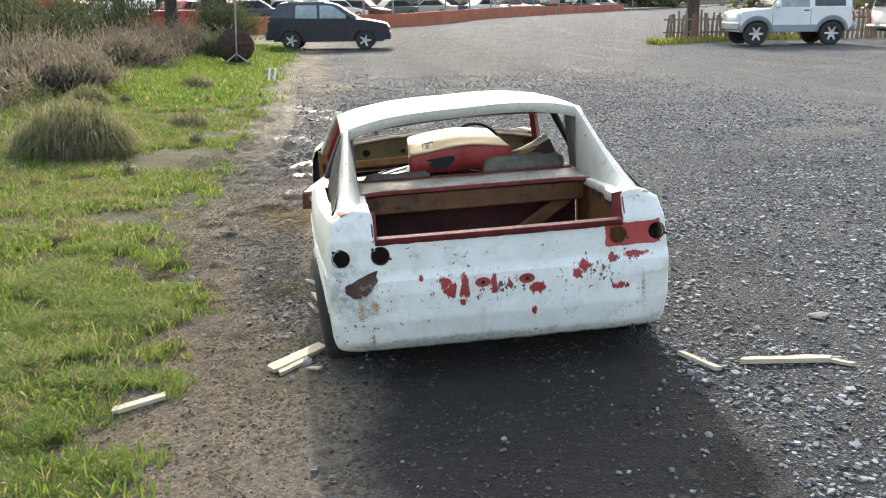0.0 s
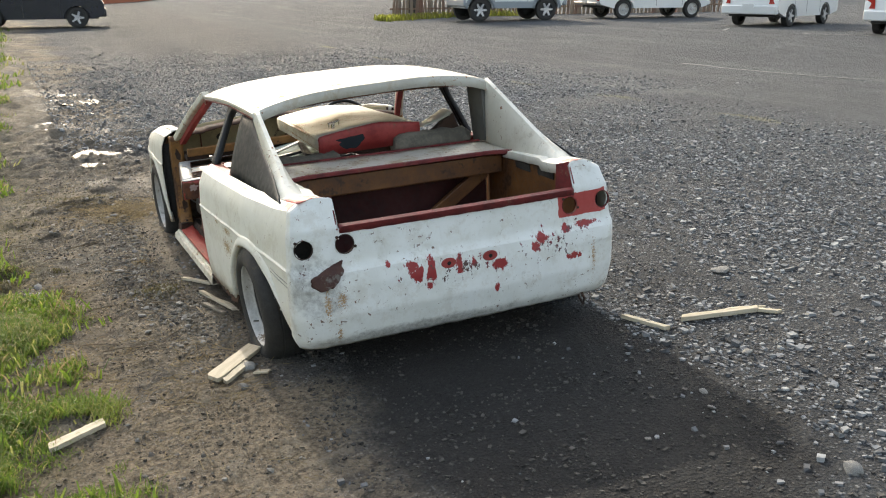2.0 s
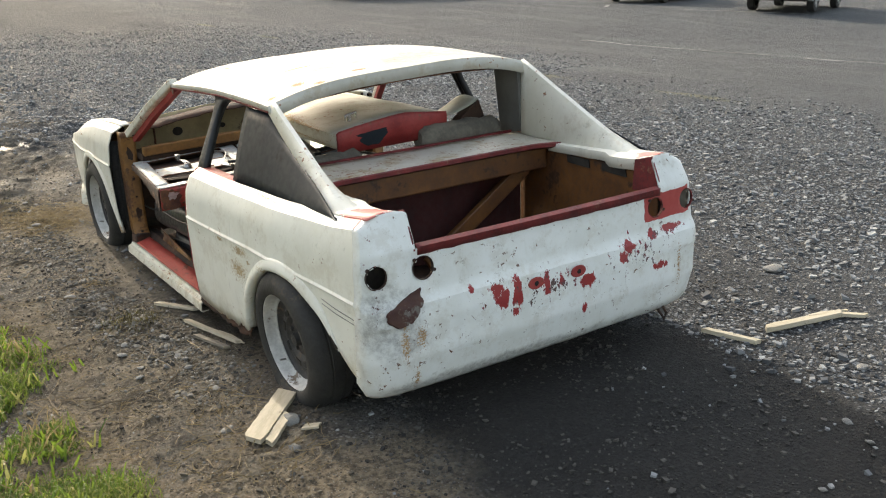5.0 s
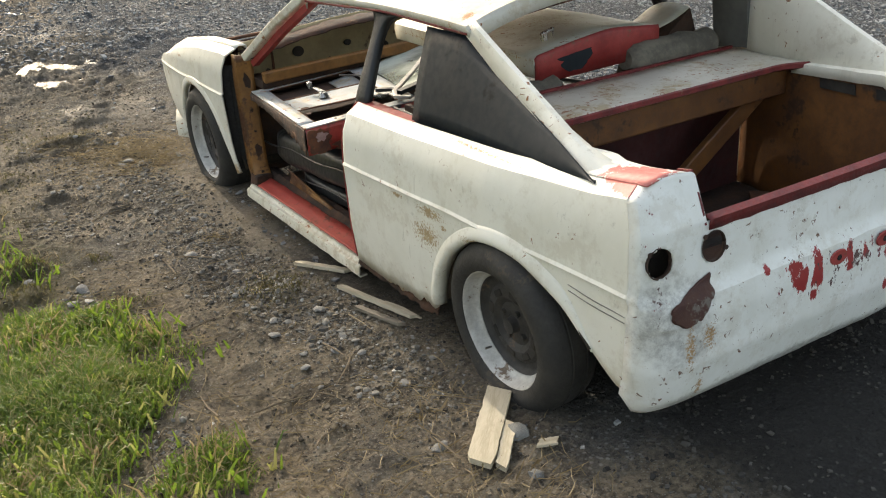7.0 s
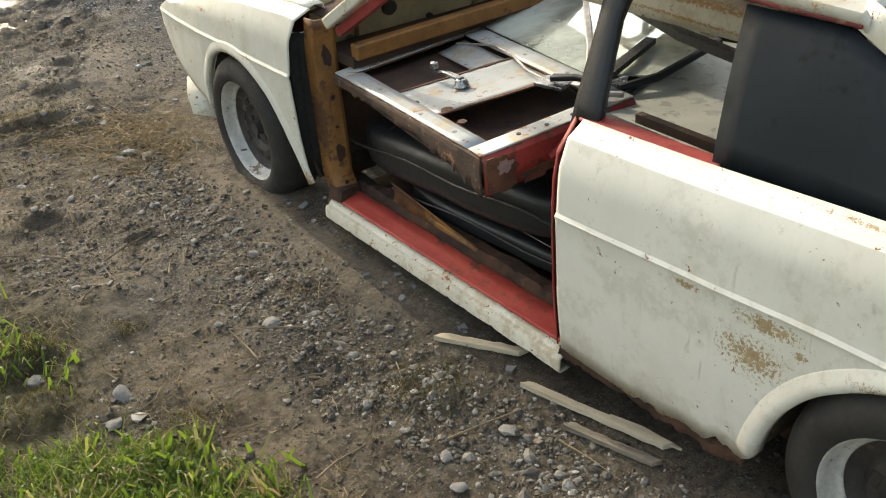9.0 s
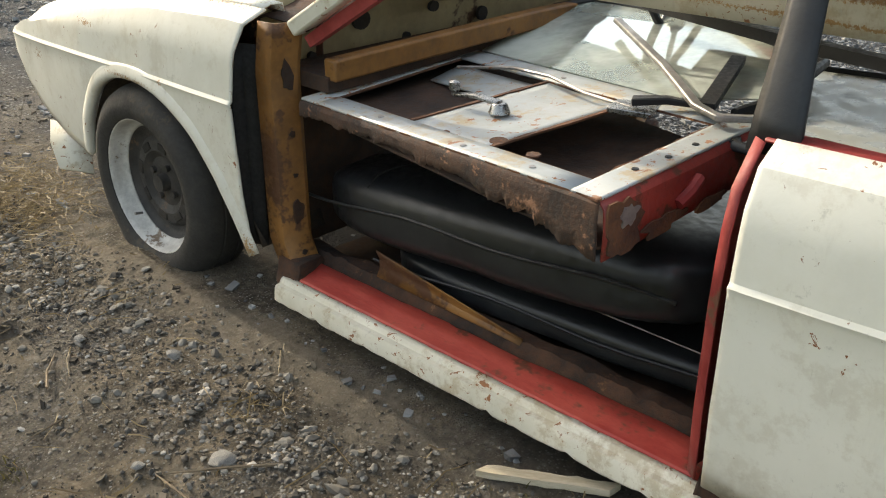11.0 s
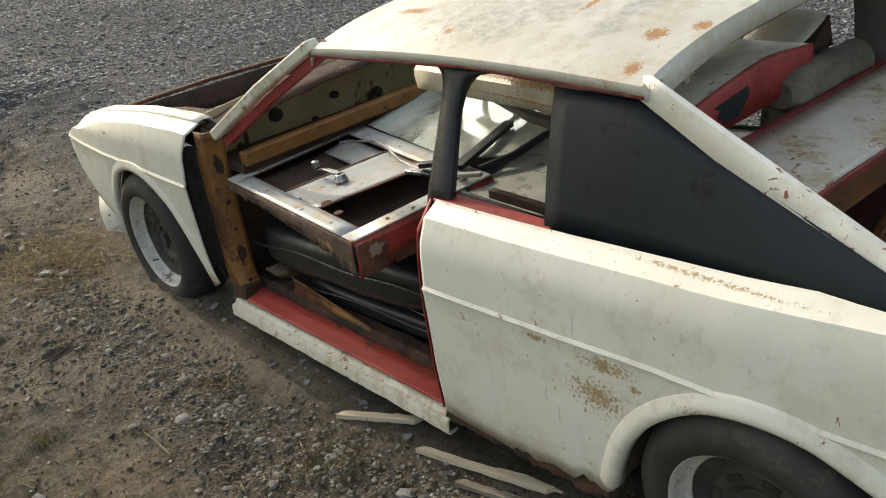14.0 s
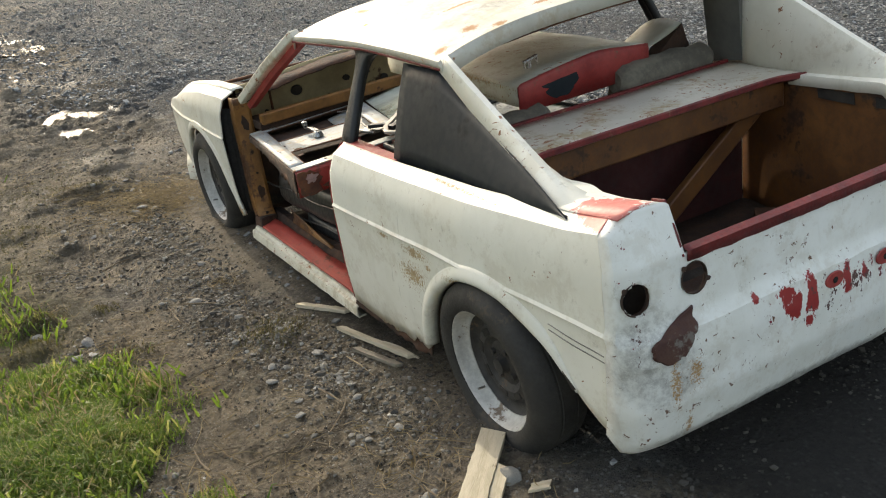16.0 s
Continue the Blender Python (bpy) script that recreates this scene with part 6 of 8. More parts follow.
pts = scatter(66000, -0.9, 6.5, -4.0, 8.0, lambda x, y: right_gravel(x, y) * (1 if y < 4 else 0.75) * fade(-y, 1.3, 4.0) * fade(x, 3.8, 6.5))
sz = np.clip(rng.lognormal(-4.95, 0.48, len(pts)), 0.004, 0.026)
pebble_field("gravel", np.array([(x, y, ground_z(x, y)) for x, y in pts]), sz, STONES, "loose grey crushed gravel of the yard")
pts = scatter(24000, -1.2, 9.0, 7.0, 20.0, lambda x, y: (0.7 + 0.3 * patch(x, y, 0.7)) * fade(x, 4.5, 8.5) * fade(y, 9, 20))
sz = np.clip(rng.lognormal(-4.5, 0.4, len(pts)), 0.006, 0.026)
pebble_field("gravel_beyond", np.array([(x, y, ground_z(x, y)) for x, y in pts]), sz, STONES, "loose grey gravel further along the yard")
pts = scatter(9000, -2.1, -0.8, -0.6, 6.5, left_gravel)
sz = np.clip(rng.lognormal(-5.75, 0.5, len(pts)), 0.002, 0.016)
pebble_field("pebbles", np.array([(x, y, ground_z(x, y) - 0.001) for x, y in pts]), sz, DUSTY, "pebbles pressed into the bare earth beside the wreck", (ROUND_V, ROUND_F))
BAND_Y, BAND_X = (0.6, 1.0, 1.4, 1.7, 1.9, 2.25, 2.65, 3.3, 3.8, 4.3), (-1.02, -1.0, -1.04, -1.12, -1.18, -1.18, -1.10, -1.08, -1.10, -1.15)
STONY = ((-1.70, 2.14, 0.16, 0.14), (-1.73, 0.92, 0.13, 0.13), (-1.09, 3.72, 0.16, 0.16), (-1.62, 1.75, 0.14, 0.2), (-1.35, 3.95, 0.2, 0.15), (-1.6, 3.0, 0.2, 0.25))


def gravel_band(x, y):
    w = lerp(y, (0.6, 1.3, 2.2, 3.4, 4.3), (0.14, 0.20, 0.22, 0.15, 0.12))
    k = max(0, 1 - (abs(x - lerp(y, BAND_Y, BAND_X)) / w) ** 2) * max(0.10, min(1, 0.62 + 1.0 * patch(x, y, 3.2, 7.0)))
    for cx, cy, rx, ry in STONY:
        k = max(k, 0.8 * (1 - math.hypot((x - cx) / rx, (y - cy) / ry)))
    return k


pts = scatter(6500, -1.95, -0.82, 0.5, 4.4, gravel_band)
sz = np.clip(rng.lognormal(-5.45, 0.55, len(pts)), 0.0022, 0.022)
pebble_field("stony_band", np.array([(x, y, ground_z(x, y) - 0.15 * r) for (x, y), r in zip(pts, sz)]), sz, DUSTY, "band of small grey stones along the wheel track", (ROUND_V, ROUND_F))
pts = scatter(24000, -2.4, -0.2, -1.6, 8.0, lambda x, y: 0.0 if x > -0.9 and -1.7 < y < 4.0 else 0.5 + 0.5 * patch(x, y, 2.1, 2.0))
sz = np.clip(rng.lognormal(-5.75, 0.5, len(pts)), 0.0018, 0.012)


def clod_material():
    m = Mat("soil_crumbs", 0.95)
    return m.done(m.mix(m.island(), (0.025, 0.021, 0.016), (0.16, 0.135, 0.10)))


pebble_field("soil_crumbs", np.array([(x, y, ground_z(x, y)) for x, y in pts]), sz, clod_material(), "crumbs of dry soil on the verge")

# small stones coloured dark to go with the shadow behind the wreck
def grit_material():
    m = Mat("shade_grit", 0.8)
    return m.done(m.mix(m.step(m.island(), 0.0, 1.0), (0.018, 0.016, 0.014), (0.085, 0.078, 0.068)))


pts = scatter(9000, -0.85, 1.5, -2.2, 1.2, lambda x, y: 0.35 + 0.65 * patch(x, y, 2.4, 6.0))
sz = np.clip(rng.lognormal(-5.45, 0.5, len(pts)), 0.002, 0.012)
pebble_field("shade_grit", np.array([(x, y, ground_z(x, y)) for x, y in pts]), sz, grit_material(), "dark grit on the oily soil behind the wreck, coloured to suit its shadow")

# larger single stones
big = []
for k in range(5):
    bm = bmesh.new()
    bmesh.ops.create_icosphere(bm, subdivisions=2, radius=1.0)
    for v in bm.verts:
        v.co *= 1 + 0.42 * noise.noise(v.co * 1.3 + Vector((k * 7, 0, 0)))
        v.co.z *= 0.42
    big.append(part("rock_mesh", bm, mottled("field_stone", (0.14, 0.135, 0.125), (0.30, 0.29, 0.265), 0.85, 20, 0.5) if k == 0 else big[0].data.materials[0], None))
rock_meshes = [b.data for b in big]
for b in big:
    bpy.data.objects.remove(b)
spots = [(-1.241, 2.205, 0.030), (-1.029, 1.410, 0.026), (-1.130, 0.415, 0.026), (-1.70, 2.20, 0.030), (-1.76, 2.10, 0.024), (-1.10, 3.70, 0.034), (-1.05, 3.62, 0.028), (-1.14, 3.66, 0.026), (-1.86, 2.42, 0.028), (1.68, 0.283, 0.05), (-0.92, 0.33, 0.034), (-0.98, 0.16, 0.024), (-1.03, 0.78, 0.02), (1.05, -0.62, 0.026), (0.62, -0.85, 0.018), (0.55, -0.98, 0.02), (0.20, -1.05, 0.014)]
spots += [(x, y, float(rng.uniform(0.010, 0.022))) for x, y in scatter(40, -1.6, -0.9, 0.8, 4.5, left_gravel)]
spots += [(x, y, float(rng.uniform(0.018, 0.036))) for x, y in scatter(40, 0.4, 4.5, -1.6, 7, right_gravel)]
for i, (x, y, r) in enumerate(spots):
    p = on_car(x, y)
    ob = new("stone", rock_meshes[i % 5])
    ob.matrix_world = Matrix.Translation((p.x, p.y, ground_z(p.x, p.y) + r * 0.25)) @ Euler((0.1 * (i % 3), 0.12 * (i % 4), i * 1.7)).to_matrix().to_4x4() @ Matrix.Diagonal((r, r * 0.8, r * (0.8 + 0.1 * (i % 3)), 1))
    tagged(ob, "pale rounded field stone lying on the ground", "stone", group="single stones")

# ---- grass ----
def blades(name, roots, heights, lean, mat, label, width=0.006, category="grass", droop=False, coarse=False):
    """Bent tapering blades, three faces each, in one mesh."""
    n = len(roots)
    a, b = rng.uniform(0, 6.283, n), rng.uniform(0, 6.283, n)
    out = np.stack([np.cos(a), np.sin(a), np.zeros(n)], 1)
    side = np.stack([np.cos(b), np.sin(b), np.zeros(n)], 1)
    up = np.array([0, 0, 1.0])
    l = rng.uniform(0.15, 1.0, n) * lean
    w = width * rng.uniform(0.6, 1.3, n)
    v = []
    steps = ((0, 0, 1.0), (0.5, 0.22, 0.85), (0.85, 0.62, 0.5), (0.98, 1.0, 0.05)) if not droop else ((0, 0, 1.0), (0.70, 0.16, 0.9), (0.95, 0.50, 0.7), (0.35, 1.0, 0.05))
    steps = (steps[0], steps[2], steps[3]) if coarse else steps
    for h, o, ww in steps:
        flat = (1 - 0.55 * l / lean) if droop else (1 - 0.25 * (h > 0.9) * l)
        c = roots + up * (heights * h * flat)[:, None] + out * (heights * o * l)[:, None]
        v += [c - side * (w * ww)[:, None], c + side * (w * ww)[:, None]]
    v = np.stack(v, 1).reshape(-1, 3)
    base = (np.arange(n) * 2 * len(steps))[:, None, None]
    f = (np.array([[0, 1, 3, 2], [2, 3, 5, 4], [4, 5, 7, 6]][:len(steps) - 1])[None] + base).reshape(-1, 4)
    me = bpy.data.meshes.new(name)
    me.from_pydata(v.tolist(), [], f.tolist())
    me.materials.append(mat)
    return tagged(new(name, me), label, category, kind="stuff")


def blade_material(name, a, b, c, straw=0.8, through_col=None):
    m = Mat(name, 0.55)
    r = m.island()
    col = m.mix(r, a, b)
    col = m.mix(m.step(r, straw, straw + 0.1), col, c)
    patchy = m.noise(1.5, 4)
    col = m.mix(m.step(patchy, 0.52, 0.72, 0, 0.3), col, c)
    t = m.t.nodes.new("ShaderNodeBsdfTranslucent")
    mx = m.t.nodes.new("ShaderNodeMixShader")
    mx.inputs[0].default_value = 0.5
    m.put(t.inputs[0], m.mix(0.5, col, through_col or (0.34, 0.42, 0.04)))
    m.put(m.b.inputs["Base Color"], col)
    m.t.links.new(m.b.outputs[0], mx.inputs[1])
    m.t.links.new(t.outputs[0], mx.inputs[2])
    m.t.links.new(mx.outputs[0], m.t.nodes["Material Output"].inputs[0])
    return m.m


GRASS = blade_material("green_grass", (0.045, 0.105, 0.014), (0.140, 0.220, 0.034), (0.36, 0.30, 0.14), 0.74, (0.28, 0.38, 0.045))
STRAW = blade_material("dry_straw", (0.22, 0.165, 0.085), (0.33, 0.26, 0.14), (0.14, 0.105, 0.06), 0.8, (0.36, 0.28, 0.15))
TUSSOCK = blade_material("tussock", (0.10, 0.115, 0.05), (0.22, 0.21, 0.10), (0.36, 0.31, 0.19), 0.58, (0.28, 0.28, 0.12))


def edge_x(y):
    """Where the turf ends towards the wreck."""
    return lerp(y, (-2, -0.5, -0.1, 0.2, 0.55, 1.1, 1.65, 1.95, 2.15, 2.4, 4.2, 5.5, 10, 30), (-1.64, -1.62, -1.72, -1.83, -1.70, -1.60, -1.56, -1.66, -2.02, -2.10, -2.05, -1.95, -1.75, -1.65)) + 0.10 * math.sin(y * 2.3 + 1) + 0.08 * math.sin(y * 5.7)


BARE = ((-1.73, 0.92, 0.11, 0.15), (-1.99, 0.60, 0.22, 0.08), (-1.70, 2.14, 0.16, 0.14), (-1.68, 1.55, 0.06, 0.16))


LUSH = ((-1.90, 1.72, 0.20, 0.26), (-1.92, 1.30, 0.22, 0.16), (-1.66, 1.30, 0.05, 0.10), (-1.62, 1.62, 0.045, 0.06), (-1.68, 0.72, 0.10, 0.10), (-1.95, 0.30, 0.16, 0.14), (-2.05, 1.0, 0.16, 0.2))


def turf(x, y):
    d = edge_x(y) - x
    if y < 3.2 and (x < -2.9 or y < -1.2) and patch(x * 9, y * 9, 1.0, 2.0) * 0.5 + 0.5 > fade(-x, 2.9, 4.8) * fade(-y, 1.2, 3.0):
        return 0.0
    if d < -0.2:
        return 0.0
    if any(math.hypot((x - cx) / rx, (y - cy) / ry) < 1 + 0.5 * patch(x, y, 9.0, 1.0) for cx, cy, rx, ry in LUSH):
        return 1.0
    if any(math.hypot((x - cx) / rx, (y - cy) / ry) < 1 for cx, cy, rx, ry in BARE):
        return 0.0
    bare = patch(x, y, 1.5, 9.0) + 0.25 * min(d, 1.2)
    if 7.0 < y < 8.6 and x > -3.2:
        bare -= 0.8
    return max(0.0, min(1, (d + 0.2) * 1.6)) * max(0.0, min(1, (0.50 if y < 1.8 else 0.28) + 1.9 * bare + 1.3 * patch(x, y, 4.2, 3.0)))


def clumped(n, x0, x1, y0, y1, per, spread):
    pts = []
    for x, y in scatter(n, x0, x1, y0, y1, turf):
        d = rng.normal(0, spread, (per, 2))
        pts += [(x + a, y + b) for a, b in d]
    return np.array([(x, y, ground_z(x, y) - 0.004) for x, y in pts])


r1 = clumped(3600, -2.75, -1.3, -1.3, 3.2, 42, 0.030)
r0 = clumped(1500, -4.8, -1.5, -3.0, 3.2, 18, 0.06)
blades("grass_outer", r0, rng.uniform(0.03, 0.09, len(r0)), 1.2, GRASS, "thinning green grass away from the wreck", 0.006, coarse=True)
blades("grass_near", r1, rng.uniform(0.02, 0.085, len(r1)) * np.array([(0.55 + 0.9 * max(0, patch(p[0], p[1], 2.5, 1.0) + 0.3)) * min(1.1, 0.6 + 1.6 * max(0, edge_x(p[1]) - p[0])) for p in r1]), 1.5, GRASS, "bright green winter grass on the verge", 0.0021)
r2 = clumped(4200, -6.0, -1.4, 3.2, 13.0, 20, 0.06)
blades("grass_far", r2, rng.uniform(0.025, 0.085, len(r2)), 1.2, GRASS, "uneven green grass along the verge", 0.008, coarse=True)
r3 = clumped(3600, -7.0, -1.4, 13.0, 34.0, 11, 0.14)
blades("grass_distant", r3, rng.uniform(0.05, 0.14, len(r3)), 0.8, GRASS, "grass of the bank further along", 0.018, coarse=True)
def stalks(name, pts, lengths, mat, label, width=0.0011, lift=0.010):
    """Thin dry stalks lying flat, each a kinked ribbon."""
    n = len(pts)
    a, bend = rng.uniform(0, 6.283, n), rng.normal(0, 0.35, n)
    w = width * rng.uniform(0.6, 1.5, n)
    base = np.array([(x, y, ground_z(x, y) + 0.003) for x, y in pts])
    z0, z1, z2 = (rng.uniform(0.0, lift, n) for _ in range(3))
    d0, d1 = np.stack([np.cos(a), np.sin(a), 0 * a], 1), np.stack([np.cos(a + bend), np.sin(a + bend), 0 * a], 1)
    up, side = np.array([0, 0, 1.0]), np.stack([-np.sin(a), np.cos(a), 0.6 + 0 * a], 1)
    row = [base - d0 * (lengths * 0.5)[:, None] + up * z0[:, None], base + up * z1[:, None], base + d1 * (lengths * 0.5)[:, None] + up * z2[:, None]]
    v = np.stack([q + k * side * (w * t)[:, None] for q, t in zip(row, (1.0, 0.9, 0.4)) for k in (-1, 1)], 1).reshape(-1, 3)
    f = (np.array([[0, 1, 3, 2], [2, 3, 5, 4]])[None] + (np.arange(n) * 6)[:, None, None]).reshape(-1, 4)
    me = bpy.data.meshes.new(name)
    me.from_pydata(v.tolist(), [], f.tolist())
    me.materials.append(mat)
    return tagged(new(name, me), label, "straw", kind="stuff")


pts = scatter(2400, -2.2, -0.85, -1.2, 6.0, lambda x, y: 0.10 + max(0, patch(x, y, 1.3, 5.0)) * 1.5)
stalks("dead_straw", pts, rng.uniform(0.012, 0.060, len(pts)), STRAW, "scraps of dead straw on the earth")
pts = scatter(150, -1.95, -0.9, -1.0, 4.5, lambda x, y: 0.5)
stalks("long_stalks", pts, rng.uniform(0.07, 0.20, len(pts)), STRAW, "long dry stalks lying on the earth", 0.0014)
pts = []
for x, y, r, n in ((-1.00, 3.66, 0.15, 900), (-0.98, 3.95, 0.16, 700), (-1.22, 3.98, 0.14, 400), (-1.30, 4.32, 0.10, 250), (-1.09, 2.30, 0.035, 36), (-1.05, 0.62, 0.10, 90), (-1.20, 0.30, 0.16, 130), (-1.35, 0.85, 0.14, 90), (-1.55, 1.5, 0.12, 120), (-1.6, 2.05, 0.12, 110), (-1.35, 0.1, 0.2, 130), (-1.62, 0.55, 0.12, 150), (-0.98, 0.10, 0.08, 70)):
    pts += [(x + a, y + b) for a, b in rng.normal(0, r, (n, 2))]
stalks("matted_straw", pts, rng.uniform(0.02, 0.10, len(pts)), STRAW, "matted dry grass stalks beside the wheel tracks", 0.0012, 0.022)
MOSS = blade_material("dull_moss", (0.045, 0.045, 0.016), (0.10, 0.088, 0.035), (0.17, 0.13, 0.07), 0.7, (0.14, 0.13, 0.04))
roots = []
for x, y, r, n in ((-1.85, 2.55, 0.07, 420), (-1.90, 2.28, 0.07, 380), (-1.28, 4.36, 0.10, 420), (-1.08, 1.68, 0.08, 500), (-1.58, 1.97, 0.045, 160), (-1.57, 2.50, 0.03, 90), (-1.75, 3.85, 0.12, 400), (-1.5, 4.6, 0.25, 700), (-1.95, 3.3, 0.2, 500)):
    roots += [(x + a, y + b) for a, b in rng.normal(0, r, (n, 2))]
roots = np.array([(x, y, ground_z(x, y) - 0.002) for x, y in roots])
blades("low_moss", roots, rng.uniform(0.006, 0.030, len(roots)), 1.4, MOSS, "dull olive tufts of short dead grass on the mud", 0.0016)


def tussock(x, y, r, h, n, label):
    a, q = rng.uniform(0, 6.283, n), np.sqrt(rng.uniform(0, 1, n)) * r * 0.45
    roots = np.array([(x + math.cos(b) * d, y + math.sin(b) * d, 0.0) for b, d in zip(a, q)])
    roots[:, 2] = [ground_z(p[0], p[1]) for p in roots]
    ob = blades("tussock", roots, rng.uniform(0.35, 1.0, n) * h * (1 - 0.55 * (q / (r * 0.45)) ** 2), 0.85, TUSSOCK, label, 0.006, "tussock", True)
    return ob


tussock(-3.80, 8.1, 1.45, 0.92, 9000, "large drooping green tussock on the verge")
r4 = clumped(1300, -5.0, -1.4, -1.3, 12.0, 14, 0.05)
blades("dead_grass", r4, rng.uniform(0.03, 0.12, len(r4)), 1.4, STRAW, "dead straw-coloured blades among the grass", 0.003)
for i in range(16):
    x, y = -2.1 - 2.6 * float(rng.uniform(0, 1)), float(rng.uniform(0.0, 15.0))
    tussock(x, y, 0.22, float(rng.uniform(0.12, 0.30)), 260, "small dark clump of coarse grass in the turf")
tussock(-2.75, 10.5, 0.6, 0.32, 900, "low dull tussock in the grass")
tussock(-4.6, 12.5, 0.8, 0.5, 1000, "dry tussock against the scrub")
tussock(-3.2, 15.5, 0.7, 0.4, 800, "low tussock further along the verge")
pts = [(x, y) for x, y in scatter(9000, -15, -3.2, 8, 36, lambda x, y: max(0, min(1, (-3.4 - 0.06 * (y - 8) - x) * 0.5)) * (0.6 + 0.6 * patch(x, y, 0.4, 3.0)))]
base = np.array([(x, y, level(x, y)) for x, y in pts])
blades("rank_grass", base, rng.uniform(0.10, 0.34, len(base)), 1.5, blade_material("rank_dry_grass", (0.10, 0.085, 0.058), (0.20, 0.168, 0.115), (0.27, 0.23, 0.16), 0.8, (0.24, 0.18, 0.11)), "rank dry brown grass over the bank", 0.012)
# sticks and stalks lying about
STICK = mottled("dry_stick", (0.13, 0.095, 0.06), (0.26, 0.20, 0.13), 0.9, 20, 0.2)
for i in range(34):
    x, y = (float(v) for v in (rng.uniform(-1.75, -0.95), rng.uniform(-1.0, 4.2)))
    L, a = float(rng.uniform(0.05, 0.22)), float(rng.uniform(0, 6.28))
    t = thing("dry_stick", "thin dry stick lying on the bare earth", "stick", pose(x, y, ground_z(x, y) + 0.008, 0, 0, math.degrees(a)), group="dry sticks")
    part("twig", tube([(-L / 2, 0, 0.002), (-L * 0.1, 0.02 * L * (i % 5), 0.006), (L / 2, 0.03 * L * (i % 3), 0.002)], [0.0035, 0.003, 0.0015], 5), STICK, t)

# ---- vehicles and yard in the distance ----
def car_paint(name, c, rough=0.25):
    m = Mat(name, rough)
    col = m.mix(m.step(m.noise(1.5, 4), 0.35, 0.7, 0, 0.35), c, [min(1, v * 0.75 + 0.02) for v in c])
    m.b.inputs["Coat Weight"].default_value = 0.3
    return m.done(col)


NAVY, WHITE_CAR, SILVER = car_paint("navy_paint", (0.009, 0.013, 0.026)), car_paint("white_car_paint", (0.74, 0.75, 0.74)), car_paint("grey_lower_paint", (0.28, 0.31, 0.33), 0.4)
PLASTIC = mottled("dark_plastic", (0.018, 0.018, 0.019), (0.035, 0.035, 0.036), 0.6, 6, 0.1)
LAMP_RED, LAMP_CLEAR = mottled("red_lamp", (0.30, 0.015, 0.012), (0.42, 0.03, 0.02), 0.15, 6, 0.05), mottled("clear_lamp", (0.55, 0.56, 0.56), (0.75, 0.76, 0.76), 0.12, 6, 0.05)
ALLOY = mottled("alloy", (0.45, 0.45, 0.46), (0.62, 0.62, 0.63), 0.35, 6, 0.05, metal=0.6)


def road_wheel(parent, x, y, r, sgn, spokes, steel=False):
    w = new("wheel")
    w.parent = parent
    w.matrix_local = pose(x, y, r)
    part("tyre", lathe([(r * 0.64, sgn * 0.09), (r * 0.80, sgn * 0.10), (r * 0.97, sgn * 0.085), (r, 0), (r * 0.97, -sgn * 0.085), (r * 0.64, -sgn * 0.09)], 32), TYRE, w)
    rim = part("rim", lathe([(r * 0.66, sgn * 0.09), (r * 0.60, sgn * 0.085), (r * 0.56, sgn * 0.04), (0.0005, sgn * 0.035)], 32), PLASTIC if not steel else RIM_WHITE, w)
    for k in range(spokes):
        a = 2 * math.pi * k / spokes
        part("spoke", bar([(sgn * 0.075, 0.03 * math.cos(a), 0.03 * math.sin(a)), (sgn * 0.085, r * 0.61 * math.cos(a), r * 0.61 * math.sin(a))], (0.09, 0.05), 0.03, up=(1, 0, 0)), ALLOY, rim)
    part("hub_cap", lathe([(0.0005, sgn * 0.10), (0.05, sgn * 0.095), (0.06, sgn * 0.06)], 14), ALLOY, rim)


